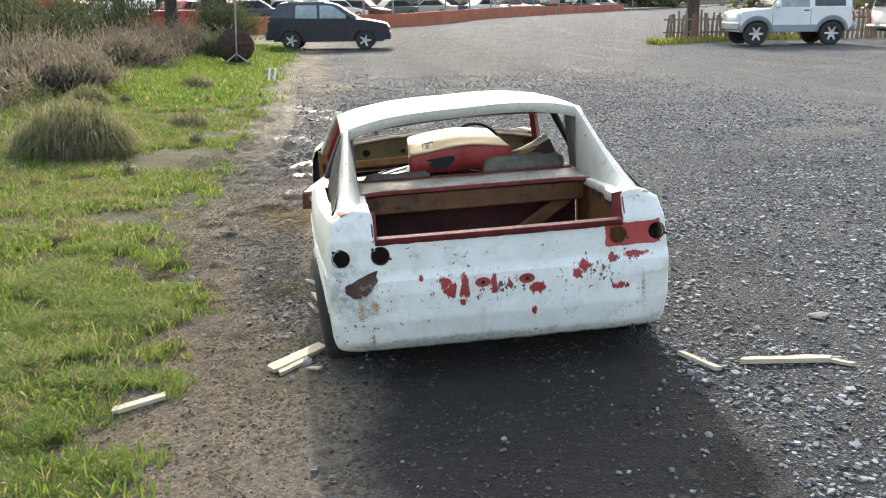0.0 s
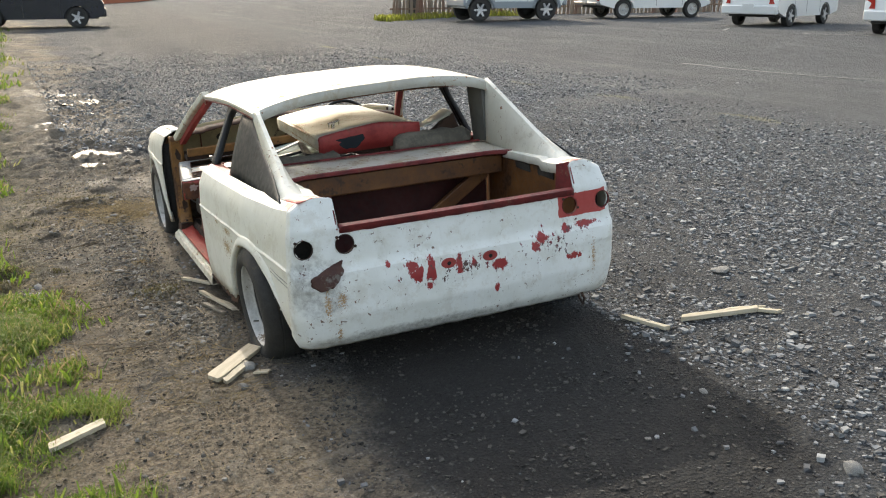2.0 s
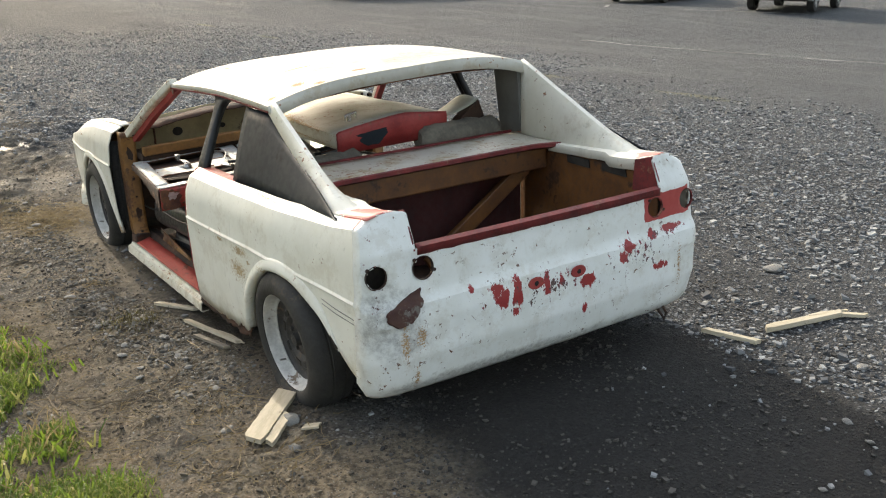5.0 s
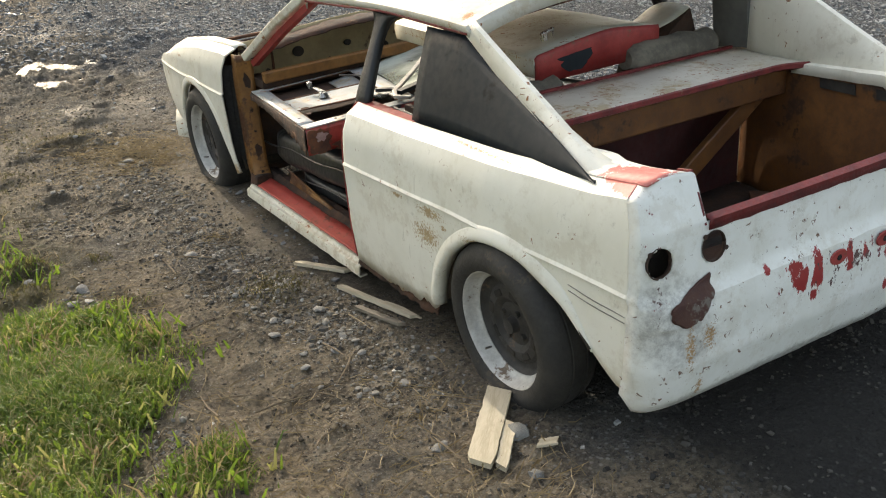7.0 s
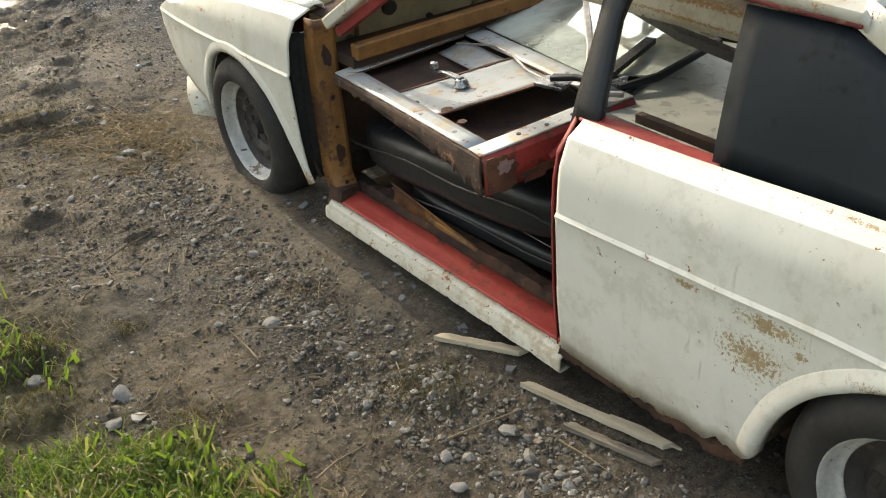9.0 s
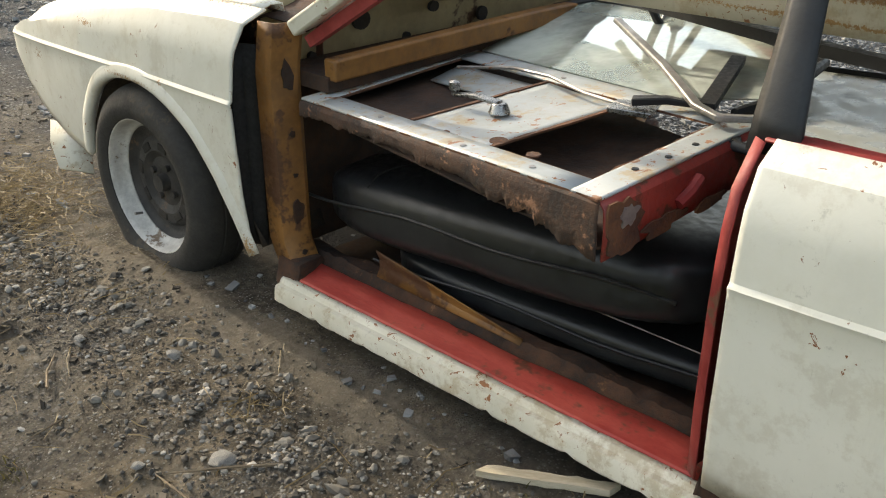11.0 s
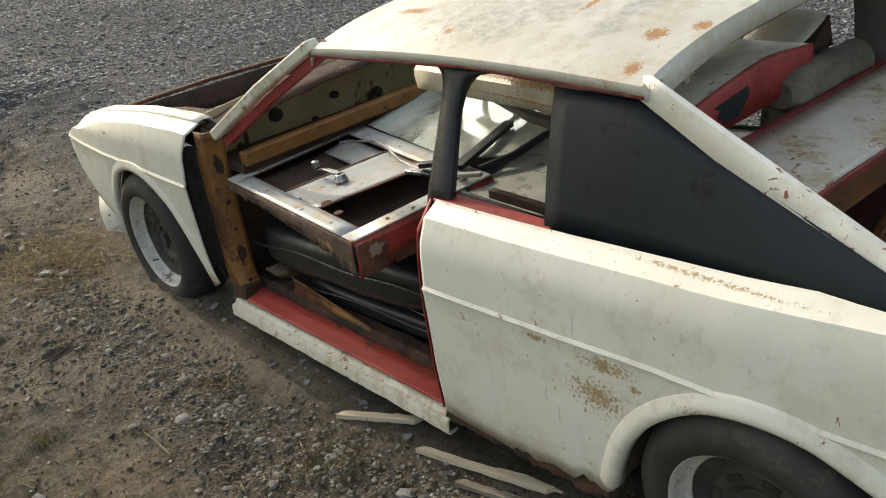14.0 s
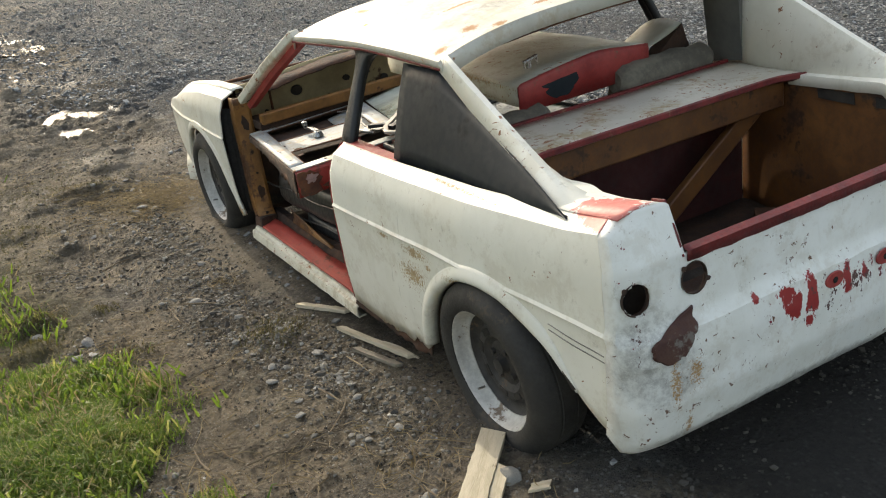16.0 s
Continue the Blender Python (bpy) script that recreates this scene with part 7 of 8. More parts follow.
def vehicle(name, label, category, m, spec, paint_mat, low_mat=None):
    """A parked vehicle, nose +y. spec: L, W, belt outline, cabin outline and its windows, in metres."""
    t = thing(name, label, category, m)
    W = spec["W"] / 2
    r = spec["r"]
    low = spec["low"]
    ya, yb = spec["axles"]
    # lower outline with round wheel openings, rear to front
    pts = [spec["under"][0]]
    for yc in (ya, yb):
        pts.append((yc - r * 1.22, low))
        pts += [(yc - r * 1.22 * math.cos(a), low + (r * 2.12 - low) * math.sin(a)) for a in [math.pi * k / 10 for k in range(1, 10)]]
        pts.append((yc + r * 1.22, low))
    pts.append(spec["under"][1])
    pts += spec["body"]                                # from the nose up, over bonnet and belt, to the tail
    rows = []
    for x, s in ((-W, 0.975), (-W * 0.96, 1.0), (W * 0.96, 1.0), (W, 0.975)):
        cz = 0.75
        rows.append([(x, y * (1 if abs(x) < W else 0.992), cz + (z - cz) * (1 if abs(x) < W else 0.97) if z > low + 0.02 else z) for y, z in pts])
    bm = grid(rows, closed=True)
    bm.verts.ensure_lookup_table()
    n = len(pts)
    bm.faces.new([bm.verts[k] for k in range(n)][::-1])
    bm.faces.new([bm.verts[3 * n + k] for k in range(n)])
    body = part("body", bm, paint_mat, t, smooth=30)
    part("wheel_well", box(-W + 0.12, W - 0.12, spec["under"][0][0] + 0.15, spec["under"][1][0] - 0.15, low, low + 0.35), PLASTIC, t)
    if low_mat:
        for sgn in (-1, 1):
            yA, yB = ya + r * 1.25, yb - r * 1.25
            part("lower_cladding", box(*sorted((sgn * (W - 0.01), sgn * (W + 0.012))), yA, yB, low, low + 0.22), low_mat, t, bevel=0.01)
            for yc in (ya, yb):
                rows = [[(sgn * (W + dx), yc - rr * math.cos(a), low + (rr * 1.72 - low) * math.sin(a)) for rr, dx in ((r * 1.22, 0.02), (r * 1.45, 0.02), (r * 1.48, -0.02))] for a in [math.pi * k / 14 for k in range(15)]]
                part("arch_cladding", grid(rows), low_mat, t, "", 0.01)
    # cabin
    def cab_x(z):
        z0, z1 = spec["belt"], spec["roof"]
        return W * (0.965 - spec.get("taper", 0.14) * max(0, (z - z0)) / (z1 - z0))
    cab = spec["cabin"]
    rows = [[(s * cab_x(z), y, z) for y, z in cab] for s in (-1, -0.9, 0.9, 1)]
    for k in (1, 2):
        rows[k] = [(x, y, z + (0.025 if z > spec["roof"] - 0.05 else 0)) for x, y, z in rows[k]]
    bm = grid(rows, closed=True)
    bm.verts.ensure_lookup_table()
    n = len(cab)
    bm.faces.new([bm.verts[k] for k in range(n)][::-1])
    bm.faces.new([bm.verts[3 * n + k] for k in range(n)])
    part("cabin", bm, paint_mat, t, smooth=30)
    for sgn in (-1, 1):
        for k, (poly, g) in enumerate(spec["windows"]):
            part("side_window", slab([(sgn * (cab_x(z) + 0.006), y, z) for y, z in poly], (-sgn * 0.012, 0, 0)), g, t)
        for yc in (ya, yb):
            road_wheel(t, sgn * (W - 0.10), yc, r, sgn, spec["spokes"], spec.get("steel", False))
        for poly, mt, nm in spec["lamps"]:
            part(nm, slab([(sgn * x, y, z) for x, y, z in poly], (0, 0.02, 0)), mt, t)
        y, z = spec["mirror"]
        part("mirror", box(*sorted((sgn * W * 0.97, sgn * (W + 0.15))), y - 0.06, y + 0.06, z, z + 0.14), spec.get("mirror_mat", paint_mat), t, bevel=0.02)
        for y, z in spec["handles"]:
            part("door_handle", box(*sorted((sgn * (W - 0.01), sgn * (W + 0.02))), y - 0.08, y + 0.08, z, z + 0.035), PLASTIC, t)
        for y in spec["seams"]:
            part("door_seam", box(*sorted((sgn * (W - 0.012), sgn * (W + 0.002))), y - 0.006, y + 0.006, low + 0.06, spec["belt"] - 0.02), PLASTIC, t)
        if spec.get("rails"):
            part("roof_rail", bar([(sgn * W * 0.72, spec["rails"][0], spec["roof"] + 0.05), (sgn * W * 0.72, spec["rails"][1], spec["roof"] + 0.05)], 0.03, 0.03), ALLOY, t)
    for (ya2, za), (yb2, zb), nm in spec["glass"]:
        a, b = cab_x(za) * 0.88, cab_x(zb) * 0.86
        d = Vector((0, zb - za, -(yb2 - ya2))).normalized() * (0.012 if yb2 < ya2 else -0.012)
        part(nm, slab([Vector(p) + d for p in ((-a, ya2, za), (a, ya2, za), (b, yb2, zb), (-b, yb2, zb))], -d * 1.5), CAR_GLASS, t)
    for y0, y1, z0, z1, mt, nm in spec["bumpers"]:
        part(nm, box(-W * 0.98, W * 0.98, y0, y1, z0, z1), mt, t, bevel=0.04)
    y = spec["plate"]
    part("number_plate", box(-0.18, 0.18, y - 0.012, y + 0.012, 0.55, 0.66), WHITE_CAR, t)
    return t


G = CAR_GLASS
SUV = dict(W=1.84, r=0.34, low=0.30, belt=1.02, roof=1.66, axles=(-1.31, 1.31), under=((-2.10, 0.42), (2.12, 0.38)),
           body=[(2.17, 0.55), (2.17, 0.78), (2.08, 0.92), (1.5, 1.04), (0.95, 1.10), (-2.0, 1.12), (-2.13, 0.95), (-2.14, 0.6)],
           cabin=[(1.15, 1.02), (0.25, 1.60), (-0.1, 1.66), (-1.5, 1.66), (-1.75, 1.60), (-2.08, 1.04)],
           windows=[([(0.80, 1.10), (0.18, 1.54), (-0.28, 1.56), (-0.28, 1.10)], CAR_GLASS_LIGHT), ([(-0.38, 1.10), (-0.38, 1.56), (-1.12, 1.56), (-1.15, 1.10)], CAR_GLASS_LIGHT), ([(-1.28, 1.12), (-1.25, 1.54), (-1.62, 1.50), (-1.82, 1.16)], G)],
           glass=[((1.13, 1.06), (0.29, 1.58), "windscreen"), ((-2.06, 1.10), (-1.78, 1.56), "rear_window")],
           lamps=[([(0.58, 2.10, 0.74), (0.86, 2.00, 0.76), (0.86, 1.96, 0.90), (0.60, 2.06, 0.88)], LAMP_CLEAR, "headlight"), ([(0.70, -2.16, 0.78), (0.90, -2.08, 0.78), (0.88, -2.04, 1.14), (0.72, -2.12, 1.14)], LAMP_RED, "tail_light"), ([(0.6, 2.14, 0.5), (0.75, 2.13, 0.5), (0.75, 2.13, 0.6), (0.6, 2.14, 0.6)], LAMP_CLEAR, "fog_light")],
           mirror=(0.72, 1.10), handles=[(-0.18, 0.98), (-1.05, 0.98)], seams=(-0.33, 0.80, -1.0), rails=(-1.4, -0.1), spokes=5,
           bumpers=[(1.95, 2.22, 0.36, 0.62, PLASTIC, "front_bumper"), (-2.22, -1.98, 0.36, 0.66, PLASTIC, "rear_bumper")], plate=-2.2)
FOUR = dict(W=1.58, r=0.37, low=0.42, belt=1.12, roof=1.84, axles=(-1.21, 1.21), under=((-1.80, 0.52), (1.68, 0.50)),
            body=[(1.74, 0.62), (1.74, 0.92), (1.68, 1.06), (0.72, 1.16), (-1.80, 1.18), (-1.86, 0.9), (-1.86, 0.65)], taper=0.10,
            cabin=[(0.80, 1.12), (0.22, 1.76), (0.05, 1.84), (-1.60, 1.84), (-1.76, 1.78), (-1.83, 1.14)],
            windows=[([(0.62, 1.18), (0.14, 1.74), (-0.45, 1.76), (-0.45, 1.18)], CAR_GLASS_LIGHT), ([(-0.62, 1.20), (-0.62, 1.74), (-1.55, 1.74), (-1.62, 1.20)], G)],
            glass=[((0.80, 1.16), (0.24, 1.76), "windscreen"), ((-1.83, 1.2), (-1.77, 1.74), "rear_window")],
            lamps=[([(0.50, 1.75, 0.80), (0.74, 1.74, 0.80), (0.74, 1.74, 0.98), (0.50, 1.75, 0.98)], LAMP_CLEAR, "headlight"), ([(0.70, -1.89, 0.75), (0.82, -1.88, 0.75), (0.82, -1.88, 1.02), (0.70, -1.89, 1.02)], LAMP_RED, "tail_light")],
            mirror=(0.58, 1.18), handles=[(-0.35, 1.06)], seams=(-0.50, 0.72), spokes=6,
            bumpers=[(1.64, 1.80, 0.48, 0.72, SILVER, "front_bumper"), (-1.98, -1.82, 0.50, 0.70, SILVER, "rear_bumper")], plate=-1.97)
UTE = dict(W=1.66, r=0.32, low=0.36, belt=1.0, roof=1.60, axles=(-1.30, 1.55), under=((-2.22, 0.48), (2.18, 0.42)),
           body=[(2.24, 0.52), (2.24, 0.74), (2.14, 0.86), (1.15, 0.98), (-2.22, 1.02), (-2.28, 0.8), (-2.28, 0.55)],
           cabin=[(1.22, 0.98), (0.66, 1.52), (0.50, 1.58), (-0.15, 1.60), (-0.30, 1.72), (-2.0, 1.74), (-2.16, 1.66), (-2.24, 1.02)],
           windows=[([(1.02, 1.04), (0.60, 1.48), (0.08, 1.50), (0.08, 1.04)], CAR_GLASS_LIGHT), ([(-0.05, 1.10), (-0.05, 1.46), (-0.28, 1.46), (-0.32, 1.10)], G), ([(-0.50, 1.14), (-0.48, 1.54), (-1.78, 1.54), (-1.86, 1.14)], G)],
           glass=[((1.22, 1.02), (0.68, 1.50), "windscreen"), ((-2.24, 1.15), (-2.17, 1.58), "rear_window")],
           lamps=[([(0.50, 2.25, 0.66), (0.80, 2.24, 0.66), (0.80, 2.24, 0.82), (0.50, 2.25, 0.82)], LAMP_CLEAR, "headlight"), ([(0.68, -2.31, 0.62), (0.82, -2.30, 0.62), (0.82, -2.30, 0.94), (0.68, -2.31, 0.94)], LAMP_RED, "tail_light")],
           mirror=(0.95, 1.04), handles=[(0.18, 0.92)], seams=(0.02, 1.10), spokes=0, steel=True, mirror_mat=PLASTIC,
           bumpers=[(2.16, 2.32, 0.44, 0.60, WHITE_CAR, "front_bumper"), (-2.40, -2.28, 0.46, 0.58, STEEL, "rear_bumper")], plate=-2.42)
WAGON = dict(W=1.74, r=0.31, low=0.28, belt=0.95, roof=1.52, axles=(-1.26, 1.26), under=((-2.10, 0.40), (2.15, 0.36)),
             body=[(2.24, 0.50), (2.24, 0.70), (2.14, 0.82), (1.0, 0.96), (-2.10, 1.0), (-2.20, 0.8), (-2.20, 0.5)],
             cabin=[(1.15, 0.94), (0.42, 1.44), (0.1, 1.52), (-1.6, 1.52), (-1.80, 1.46), (-2.15, 0.98)],
             windows=[([(0.85, 1.00), (0.34, 1.40), (-0.15, 1.44), (-0.15, 1.00)], G), ([(-0.25, 1.00), (-0.25, 1.44), (-1.02, 1.44), (-1.05, 1.00)], G), ([(-1.15, 1.02), (-1.13, 1.44), (-1.62, 1.42), (-1.88, 1.04)], G)],
             glass=[((1.13, 0.98), (0.46, 1.42), "windscreen"), ((-2.13, 1.02), (-1.84, 1.42), "rear_window")],
             lamps=[([(0.55, 2.2, 0.62), (0.84, 2.16, 0.64), (0.84, 2.14, 0.78), (0.55, 2.2, 0.78)], LAMP_CLEAR, "headlight"), ([(0.60, -2.23, 0.66), (0.86, -2.18, 0.66), (0.85, -2.16, 0.92), (0.62, -2.22, 0.92)], LAMP_RED, "tail_light")],
             mirror=(0.72, 1.0), handles=[(-0.05, 0.9), (-0.95, 0.9)], seams=(-0.2, 0.78, -1.05), rails=(-1.5, 0.0), spokes=5,
             bumpers=[(2.08, 2.28, 0.34, 0.56, WHITE_CAR, "front_bumper"), (-2.30, -2.08, 0.36, 0.62, WHITE_CAR, "rear_bumper")], plate=-2.3)


def parked(x, y, heading):
    """Pose of a vehicle at its middle; heading in degrees from +x to +y."""
    return pose(x, y, level(x, y), 0, 0, heading - 90)


vehicle("black_suv", "dark navy five-door SUV parked on the gravel", "car", parked(-0.28, 31.6, -6), SUV, NAVY)
vehicle("white_off_roader", "white short off-roader with grey lower body by the fence", "car", parked(14.15, 25.55, 176), FOUR, WHITE_CAR, SILVER)
vehicle("white_pickup", "white pickup with a canopy parked by the fence", "car", parked(19.75, 25.35, -4), UTE, WHITE_CAR)
hd = radians(22)
vehicle("white_estate_car", "white estate car parked on the tarmac", "car", parked(19.56 + 1.26 * math.cos(hd) - 0.75 * math.sin(hd), 18.1 + 1.26 * math.sin(hd) + 0.75 * math.cos(hd), 22), WAGON, WHITE_CAR)
vehicle("white_saloon", "white low car parked beside the estate car on the tarmac", "car", parked(19.9 + 1.26 * math.cos(hd) - 0.75 * math.sin(hd), 13.2 + 1.26 * math.sin(hd) + 0.75 * math.cos(hd), 22), dict(WAGON, roof=1.40, rails=None), WHITE_CAR)

# ---- fence of split stakes ----
FENCE_WOOD = Mat("weathered_stakes", 0.9)
k = FENCE_WOOD.rnd()
FENCE_WOOD = FENCE_WOOD.done(FENCE_WOOD.mix(FENCE_WOOD.step(FENCE_WOOD.noise(5, 4, 0.6, FENCE_WOOD.stretch(3, 3, 0.4)), 0.3, 0.7), FENCE_WOOD.mix(k, (0.13, 0.09, 0.06), (0.30, 0.25, 0.19)), FENCE_WOOD.mix(k, (0.22, 0.10, 0.07), (0.20, 0.17, 0.13))))
fence = thing("stake_fence", "weathered brown split-stake fence along the yard", "fence")
stake_meshes = []
for q in range(4):
    bm = bar([(0, 0, -0.05), (0.01 * q, 0.01, 0.5), (0.02 - 0.015 * q, 0, 1.0)], (0.11, 0.10, 0.07), (0.035, 0.035, 0.03), up=(0, 1, 0))
    ob = part("stake", bm, FENCE_WOOD)
    stake_meshes.append(ob.data)
    bpy.data.objects.remove(ob)
n = 116
for i in range(n):
    x, y = 11.7 + 16.6 * i / n, 29.5 - 0.5 * i / n + 0.12 * math.sin(i * 0.7)
    ob = new("stake", stake_meshes[i % 4])
    ob.parent = fence
    ob.matrix_local = pose(x, y, level(x, y), random.uniform(-4, 4), random.uniform(-6, 6), random.uniform(-15, 15)) @ Matrix.Diagonal((random.uniform(0.7, 1.15), 1, random.uniform(0.82, 1.12), 1))
for z in (0.3, 0.75):
    part("rail", bar([(11.6, 29.55, 0.2 + z), (20, 29.3, 0.22 + z), (28.3, 29.05, 0.22 + z)], 0.05, 0.06), FENCE_WOOD, fence)
pts = [(11.0 + 5.5 * rng.uniform(0, 1) ** 1.5, 29.0 + rng.normal(0, 0.35)) for _ in range(1500)]
roots = np.array([(x, y, level(x, y)) for x, y in pts])
blades("fence_grass", roots, rng.uniform(0.08, 0.26, len(roots)), 0.8, blade_material("yellow_grass", (0.16, 0.17, 0.03), (0.30, 0.27, 0.06), (0.3, 0.24, 0.1)), "yellow-green grass at the foot of the fence", 0.02)

# ---- long low orange-red wall ----
WALL = mottled("orange_wall_paint", (0.36, 0.10, 0.05), (0.46, 0.15, 0.08), 0.8, 0.6, 0.15, third=(0.25, 0.12, 0.08), third_at=0.62)
line = [(-14, 40), (-4, 47), (5, 62), (14, 78), (25, 98), (40, 122)]
bm = bmesh.new()
for (xa, ya), (xb, yb) in zip(line, line[1:]):
    bar([(xa, ya, 0.40 + level(xa, ya)), (xb, yb, 0.40 + level(xb, yb))], 0.25, 0.95, bm=bm)
tagged(part("yard_wall", bm, WALL, None, "low orange-red painted wall round the far yard"), category="wall", kind="structure")

# ---- wrecks stored in the far yard, on rising ground ----
COLOURS = [(0.60, 0.60, 0.58), (0.30, 0.03, 0.03), (0.05, 0.07, 0.12), (0.40, 0.40, 0.41), (0.70, 0.69, 0.64), (0.12, 0.05, 0.03), (0.10, 0.13, 0.10), (0.45, 0.42, 0.33)]
PAINTS = [car_paint("wreck_paint", c, 0.5) for c in COLOURS]


def yard_car(mat):
    """A saloon seen from far: body, cabin, panes, wheels."""
    t = thing("stored_car", "old saloon car stored in the far yard", "car", group="stored cars")
    prof = [(-2.1, 0.35), (2.1, 0.32), (2.15, 0.65), (1.1, 0.85), (-1.4, 0.9), (-2.15, 0.85)]
    part("body", slab([(-0.82, y, z) for y, z in prof], (1.64, 0, 0)), mat, t, bevel=0.08)
    prof = [(1.0, 0.85), (0.4, 1.36), (-0.9, 1.38), (-1.6, 0.9)]
    part("cabin", slab([(-0.70, y, z) for y, z in prof], (1.40, 0, 0)), mat, t, bevel=0.06)
    for sgn in (-1, 1):
        part("side_window", slab([(sgn * 0.705, y, z) for y, z in ((0.78, 0.92), (0.34, 1.30), (-0.86, 1.32), (-1.30, 0.94))], (sgn * 0.012, 0, 0)), CAR_GLASS, t)
        for y in (-1.25, 1.3):
            part("wheel", lathe([(0.0005, sgn * 0.06), (0.19, sgn * 0.05), (0.2, sgn * 0.09), (0.30, sgn * 0.08), (0.30, -sgn * 0.08), (0.0005, -sgn * 0.08)], 18), TYRE, t).matrix_local = pose(sgn * 0.74, y, 0.30)
    part("windscreen", slab([(-0.6, 0.97, 0.90), (0.6, 0.97, 0.90), (0.55, 0.47, 1.31), (-0.55, 0.47, 1.31)], (0, 0.02, 0.02)), CAR_GLASS, t)
    return t


protos = [yard_car(p) for p in PAINTS]
rnd = random.Random(5)
k = 0
for row, (off, up) in enumerate(((4.0, 0.5), (10.0, 1.1), (17.0, 1.8), (26.0, 2.6))):
    for i in range(17):
        u = i / 16
        x = lerp(u, (0, 0.25, 0.5, 0.75, 1), (-10, 3, 13, 26, 44)) - off * 0.55 + rnd.uniform(-1, 1)
        y = lerp(u, (0, 0.25, 0.5, 0.75, 1), (46, 60, 77, 100, 128)) + off * 0.85 + rnd.uniform(-1, 1)
        m = pose(x, y, up - 0.05, 0, 0, rnd.uniform(-40, 40) + 90 * rnd.randint(0, 3))
        if k < len(protos):
            protos[k].matrix_world = m
        else:
            copy_thing(protos[rnd.randrange(len(protos))], m)
        k += 1
# terraces that carry them
for off, up in ((7.0, 0.42), (13.5, 1.02), (21.5, 1.72), (32.0, 2.52)):
    poly = [(lerp(u, (0, 0.25, 0.5, 0.75, 1), (-22, 3, 13, 26, 70)) - (off - 6) * 0.55, lerp(u, (0, 0.25, 0.5, 0.75, 1), (40, 60, 77, 100, 170)) + (off - 6) * 0.85) for u in (0, 0.25, 0.5, 0.75, 1)]
    poly += [(150, 300), (-80, 300), (-80, 60)]
    tagged(part("yard_terrace", slab([(x, y, up) for x, y in poly], (0, 0, -up - 0.4)), mottled("yard_earth", (0.10, 0.085, 0.07), (0.20, 0.175, 0.15), 0.95, 0.4, 0.2), None, "packed earth terrace of the far yard"), category="ground", kind="structure")
POLE = mottled("grey_pole", (0.22, 0.21, 0.20), (0.34, 0.33, 0.31), 0.7, 2, 0.1)
for i in range(15):
    u = i / 14
    x, y = lerp(u, (0, 0.3, 0.6, 1), (-2, 7, 18, 42)), lerp(u, (0, 0.3, 0.6, 1), (51, 66, 86, 124))
    t = thing("yard_pole", "tall thin grey pole in the far yard", "pole", pose(x, y, 0.0), group="yard poles")
    part("shaft", tube([(0, 0, 0), (0, 0, 4.2 + (i % 3))], 0.07, 8), POLE, t)
for i, (x, y, w, h, c) in enumerate(((30, 118, 9, 3.6, 0), (46, 138, 12, 4.2, 3), (16, 96, 5, 3.0, 4), (62, 128, 10, 4.5, 0))):
    t = thing("container", "weathered storage container in the far yard", "container", pose(x, y, 2.4, 0, 0, 20 * i))
    part("body", box(-w / 2, w / 2, -1.2, 1.2, 0, h), PAINTS[c], t, bevel=0.05)
    for q in range(int(w)):
        part("rib", box(-w / 2 + q + 0.4, -w / 2 + q + 0.55, -1.26, -1.2, 0.1, h - 0.1), PAINTS[c], t)

# ---- round dish on a stand, stakes ----
d = thing("old_dish", "dark round dish leaning on a thin tripod pole in the grass", "dish", pose(-2.95, 22.4, level(-2.95, 22.4), 0, 0, 8))
rows = [[(0.50 * q * math.cos(a), -0.02 + 0.10 * q * q, 0.50 + 0.46 * q * math.sin(a)) for q in (0.001, 0.35, 0.7, 1.0)] for a in [2 * math.pi * k / 28 for k in range(29)]]
part("bowl", grid(rows), RUST_DARK, d, "dark dish bowl", 0.02)
part("pole", tube([(0.0, -0.12, 0.28), (0.05, -0.10, 1.62)], 0.022), POLE, d, "thin pale pole")
for a in (200, 330, 90):
    part("leg", tube([(0, -0.12, 0.30), (0.42 * math.cos(radians(a)), -0.12 + 0.3 * math.sin(radians(a)), 0.02)], 0.022), POLE, d)
for x in (-1.86, -1.74):
    t = thing("marker_stake", "short white stake leaning in the grass", "stake", pose(x, 17.0, level(x, 17), -6, 8, 0), group="white stakes")
    part("shaft", box(-0.025, 0.025, -0.012, 0.012, 0, 0.30), WHITE_CAR, t, bevel=0.004)

# ---- road marks: worn paint lines lying 4 mm above the ground ----
LINE_WHITE = mottled("worn_line_paint", (0.11, 0.112, 0.112), (0.30, 0.30, 0.29), 0.8, 7, 0.1, third=(0.10, 0.103, 0.105), third_at=0.53)


def road_line(a, b, w, mat, label):
    a, b = Vector((*a, 0)), Vector((*b, 0))
    s = (b - a).normalized().cross(Vector((0, 0, 1))) * w / 2
    n = max(4, int((b - a).length / 0.25))
    rows = [[(p.x, p.y, ground_z(p.x, p.y) + 0.007) for p in (a.lerp(b, i / n) - s, a.lerp(b, i / n), a.lerp(b, i / n) + s)] for i in range(n + 1)]
    tagged(part("road_line", grid(rows), mat, None, label, 0.003), category="road marking", kind="structure")


road_line((10.2, 11.2), (10.5, 7.2), 0.10, LINE_WHITE, "worn white line on the tarmac")
road_line((10.55, 6.6), (10.7, 3.0), 0.10, LINE_WHITE, "worn white line on the tarmac")
road_line((17.3, 15.2), (19.6, 13.0), 0.10, LINE_WHITE, "white parking line on the tarmac")
road_line((16.2, 17.0), (17.2, 17.9), 0.10, LINE_WHITE, "white parking line on the tarmac")

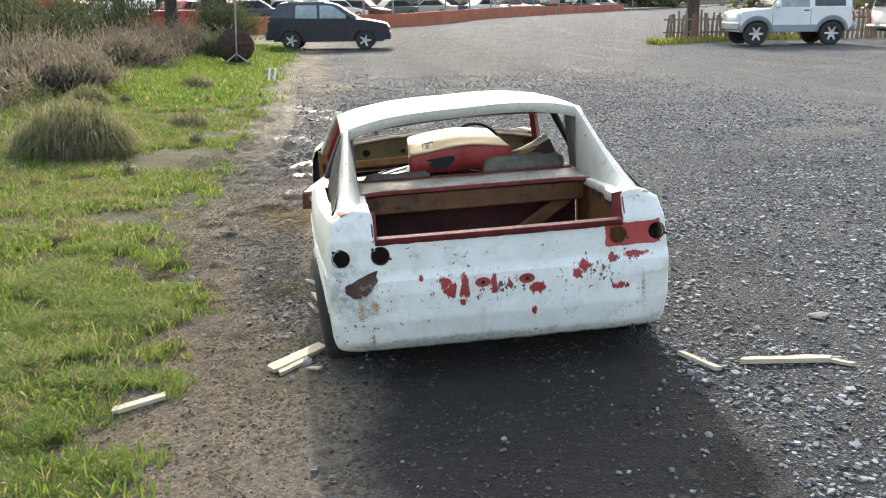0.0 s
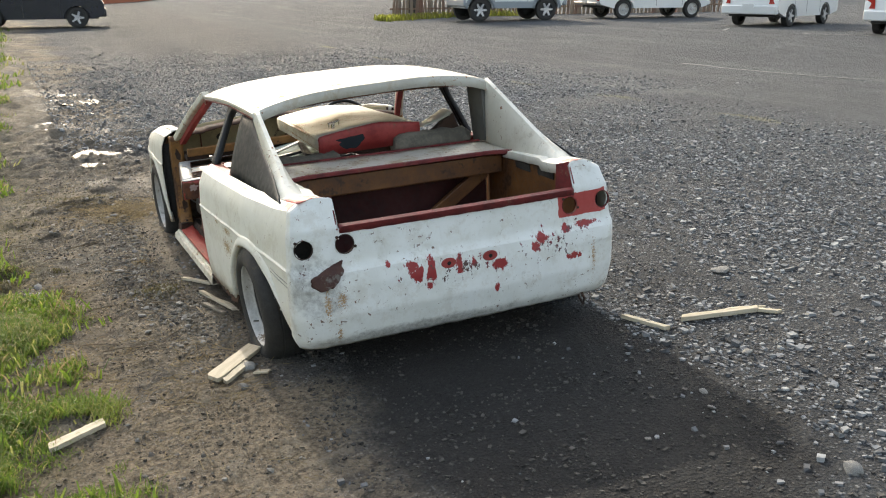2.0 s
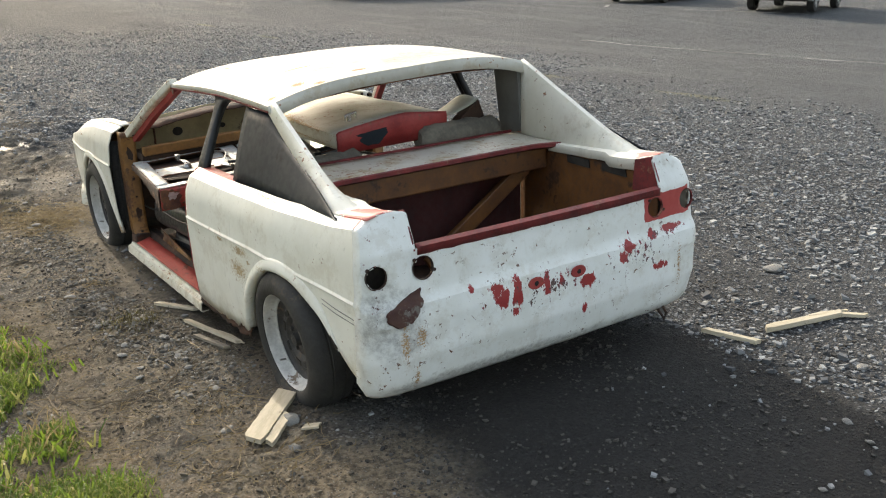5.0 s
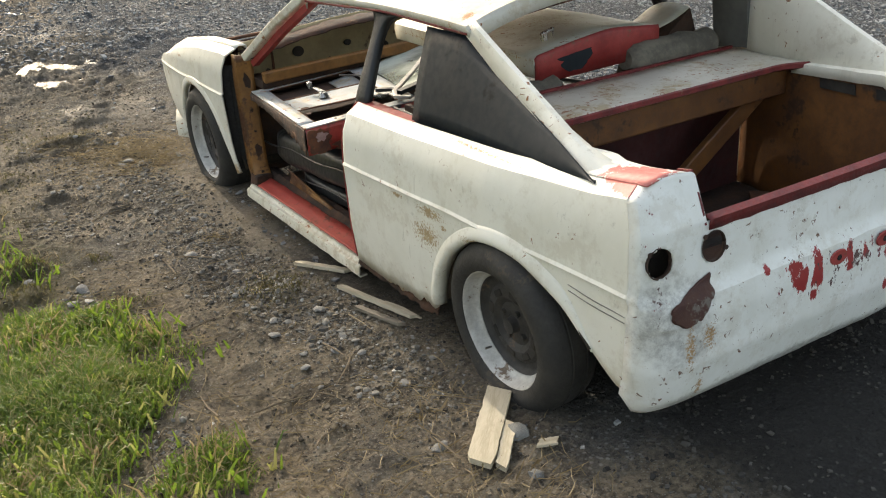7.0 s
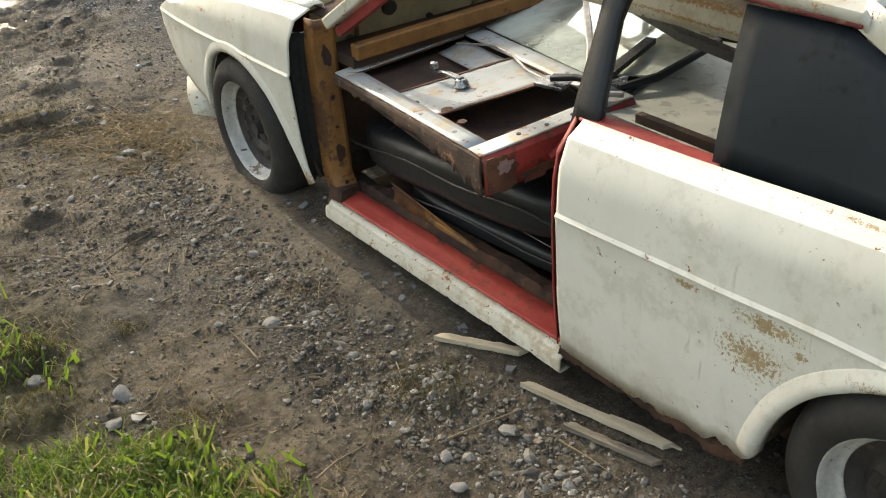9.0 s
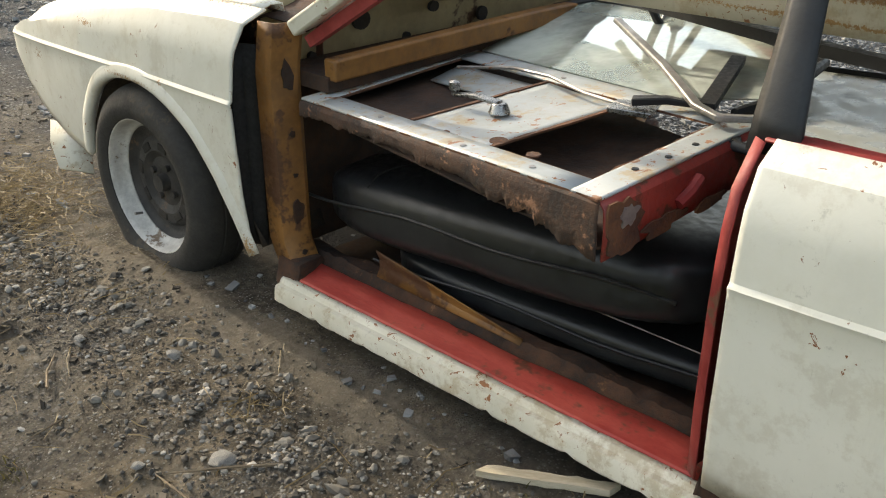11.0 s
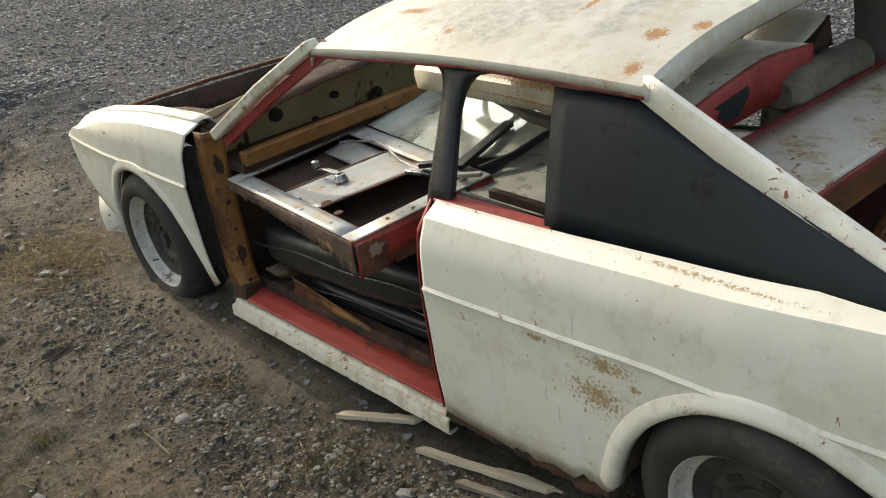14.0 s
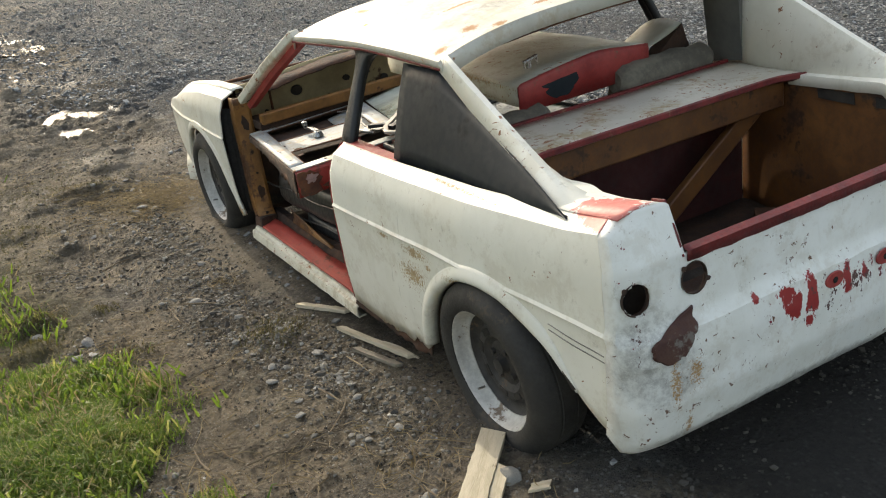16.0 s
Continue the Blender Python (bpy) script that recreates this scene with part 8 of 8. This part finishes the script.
# ---- scrub, bushes and trees ----
BROOM = blade_material("broom_leaves", (0.04, 0.055, 0.024), (0.095, 0.115, 0.05), (0.16, 0.14, 0.07), 0.8, (0.13, 0.15, 0.06))
SCRUB = blade_material("dry_scrub", (0.10, 0.085, 0.062), (0.20, 0.168, 0.12), (0.28, 0.24, 0.17), 0.8, (0.24, 0.20, 0.14))
BARK = mottled("bark", (0.035, 0.028, 0.022), (0.085, 0.07, 0.055), 0.95, 5, 0.5)


def shrub(name, label, category, x, y, r, h, n, mat, size, sprigs=True, seed=0):
    """Stems fanning out of the ground, with many small leaf blades round their ends."""
    g = np.random.default_rng(seed)
    t = thing(name, label, category, pose(x, y, level(x, y)))
    bm = bmesh.new()
    tips = []
    for k in range(26):
        a, q = g.uniform(0, 6.283), math.sqrt(g.uniform(0, 1)) * r
        tip = Vector((math.cos(a) * q, math.sin(a) * q, h * (1 - 0.5 * (q / r) ** 2) * g.uniform(0.7, 1.05)))
        base = Vector((tip.x * 0.25, tip.y * 0.25, 0))
        tube([base, base.lerp(tip, 0.5) + Vector((0, 0, 0.1 * h)), tip], [0.03, 0.02, 0.008], 5, bm)
        tips.append((base, tip))
    part("stems", bm, BARK, t)
    v, f = [], []
    for k in range(n):
        base, tip = tips[g.integers(len(tips))]
        p = base.lerp(tip, g.uniform(0.25, 1.0)) + Vector(g.normal(0, 0.16 * r, 3).tolist()) * 0.9
        p.z = abs(p.z) * 0.97 + 0.03
        d = Vector((g.normal(0, 0.5), g.normal(0, 0.5), 1 if sprigs else g.normal(0, 0.7))).normalized() * size * g.uniform(0.6, 1.5)
        s = d.cross(Vector(g.normal(0, 1, 3).tolist())).normalized() * size * (0.10 if sprigs else 0.35)
        i = len(v)
        v += [p - s * 0.5, p + s * 0.5, p + d * 0.6 + s, p + d, p + d * 0.6 - s]
        f.append((i, i + 1, i + 2, i + 3, i + 4))
    me = bpy.data.meshes.new("foliage")
    me.from_pydata([tuple(p) for p in v], [], f)
    me.materials.append(mat)
    ob = new("foliage", me)
    ob.parent = t
    return t


for i, (x, y, r, h, mat, lab) in enumerate(((-8.6, 22, 2.4, 2.7, BROOM, "dark green broom bush on the bank"), (-12.5, 30, 3.2, 3.2, BROOM, "tall dark broom bush on the bank"), (-7.6, 30, 2.0, 2.2, BROOM, "dark green bush on the bank"),
                                            (-6.3, 17, 1.5, 0.5, SCRUB, "dry brown scrub on the bank"), (-7.4, 18, 1.8, 0.55, SCRUB, "dry brown scrub on the bank"), (-5.4, 20.5, 1.3, 0.65, SCRUB, "low dry scrub by the grass"),
                                            (-6.0, 24.5, 1.7, 0.75, SCRUB, "dry twiggy scrub on the bank"), (-4.9, 27, 1.5, 0.75, SCRUB, "dry twiggy scrub by the grass"), (-8.8, 14, 1.8, 0.6, SCRUB, "dry brown scrub on the bank"),
                                            (-6.6, 12.2, 1.2, 0.6, SCRUB, "low brown scrub on the bank"), (-5.2, 14.3, 0.9, 0.5, SCRUB, "low brown scrub beside the grass"), (-4.3, 33, 1.6, 1.8, BROOM, "dark bush behind the dish"), (-3.6, 25.5, 0.7, 0.45, BROOM, "small dark weed clump in the grass"))):
    shrub("broom_bush" if mat is BROOM else "dry_scrub", lab, "bush", x, y, r, h, 5200 if mat is BROOM else 4200, mat, 0.15 if mat is BROOM else 0.13, True, i)


def tree(x, y, h, seed, lab):
    g = np.random.default_rng(100 + seed)
    t = thing("tree", lab, "tree", pose(x, y, level(x, y)))
    bm = tube([(0, 0, -0.1), (0.1, 0.05, h * 0.35), (0.0, 0.1, h * 0.7), (0.1, 0, h)], [0.30, 0.22, 0.13, 0.03], 10)
    ends = []
    for k in range(14):
        a, z = g.uniform(0, 6.283), h * g.uniform(0.25, 0.9)
        l = h * g.uniform(0.18, 0.36)
        e = Vector((math.cos(a) * l, math.sin(a) * l, z + l * 0.4))
        tube([(0.05, 0.05, z), tuple(e * 0.5 + Vector((0, 0, z * 0.5 + 0.1))), tuple(e)], [0.08, 0.05, 0.015], 6, bm)
        ends.append(e)
    part("trunk", bm, BARK, t)
    v, f = [], []
    for k in range(5200):
        e = ends[g.integers(len(ends))]
        p = e * g.uniform(0.55, 1.05) + Vector((0, 0, e.z * 0.2)) + Vector(g.normal(0, h * 0.055, 3).tolist())
        d = Vector(g.normal(0, 1, 3).tolist()).normalized() * 0.20
        s = d.cross(Vector(g.normal(0, 1, 3).tolist())).normalized() * 0.05
        i = len(v)
        v += [p, p + d * 0.5 + s, p + d, p + d * 0.5 - s]
        f.append((i, i + 1, i + 2, i + 3))
    me = bpy.data.meshes.new("crown")
    me.from_pydata([tuple(p) for p in v], [], f)
    me.materials.append(BROOM)
    ob = new("crown", me)
    ob.parent = t
    return t


for i, (x, y, h) in enumerate(((-5.3, 37.5, 7.5), (-6.9, 38.5, 8.0), (-9.5, 41, 8), (-14, 40, 9), (-19, 44, 9), (14.2, 33.5, 5.0))):
    tree(x, y, h, i, "dark evergreen tree with bare lower trunk behind the verge")
for i, (x, y) in enumerate(((-30, 70), (-10, 90), (8, 125), (30, 150), (55, 165), (80, 150), (46, 60), (60, 80))):
    shrub("far_hedge", "dark hedge beyond the yard", "hedge", x, y, 12, 7, 3000, BROOM, 1.0, False, 40 + i)
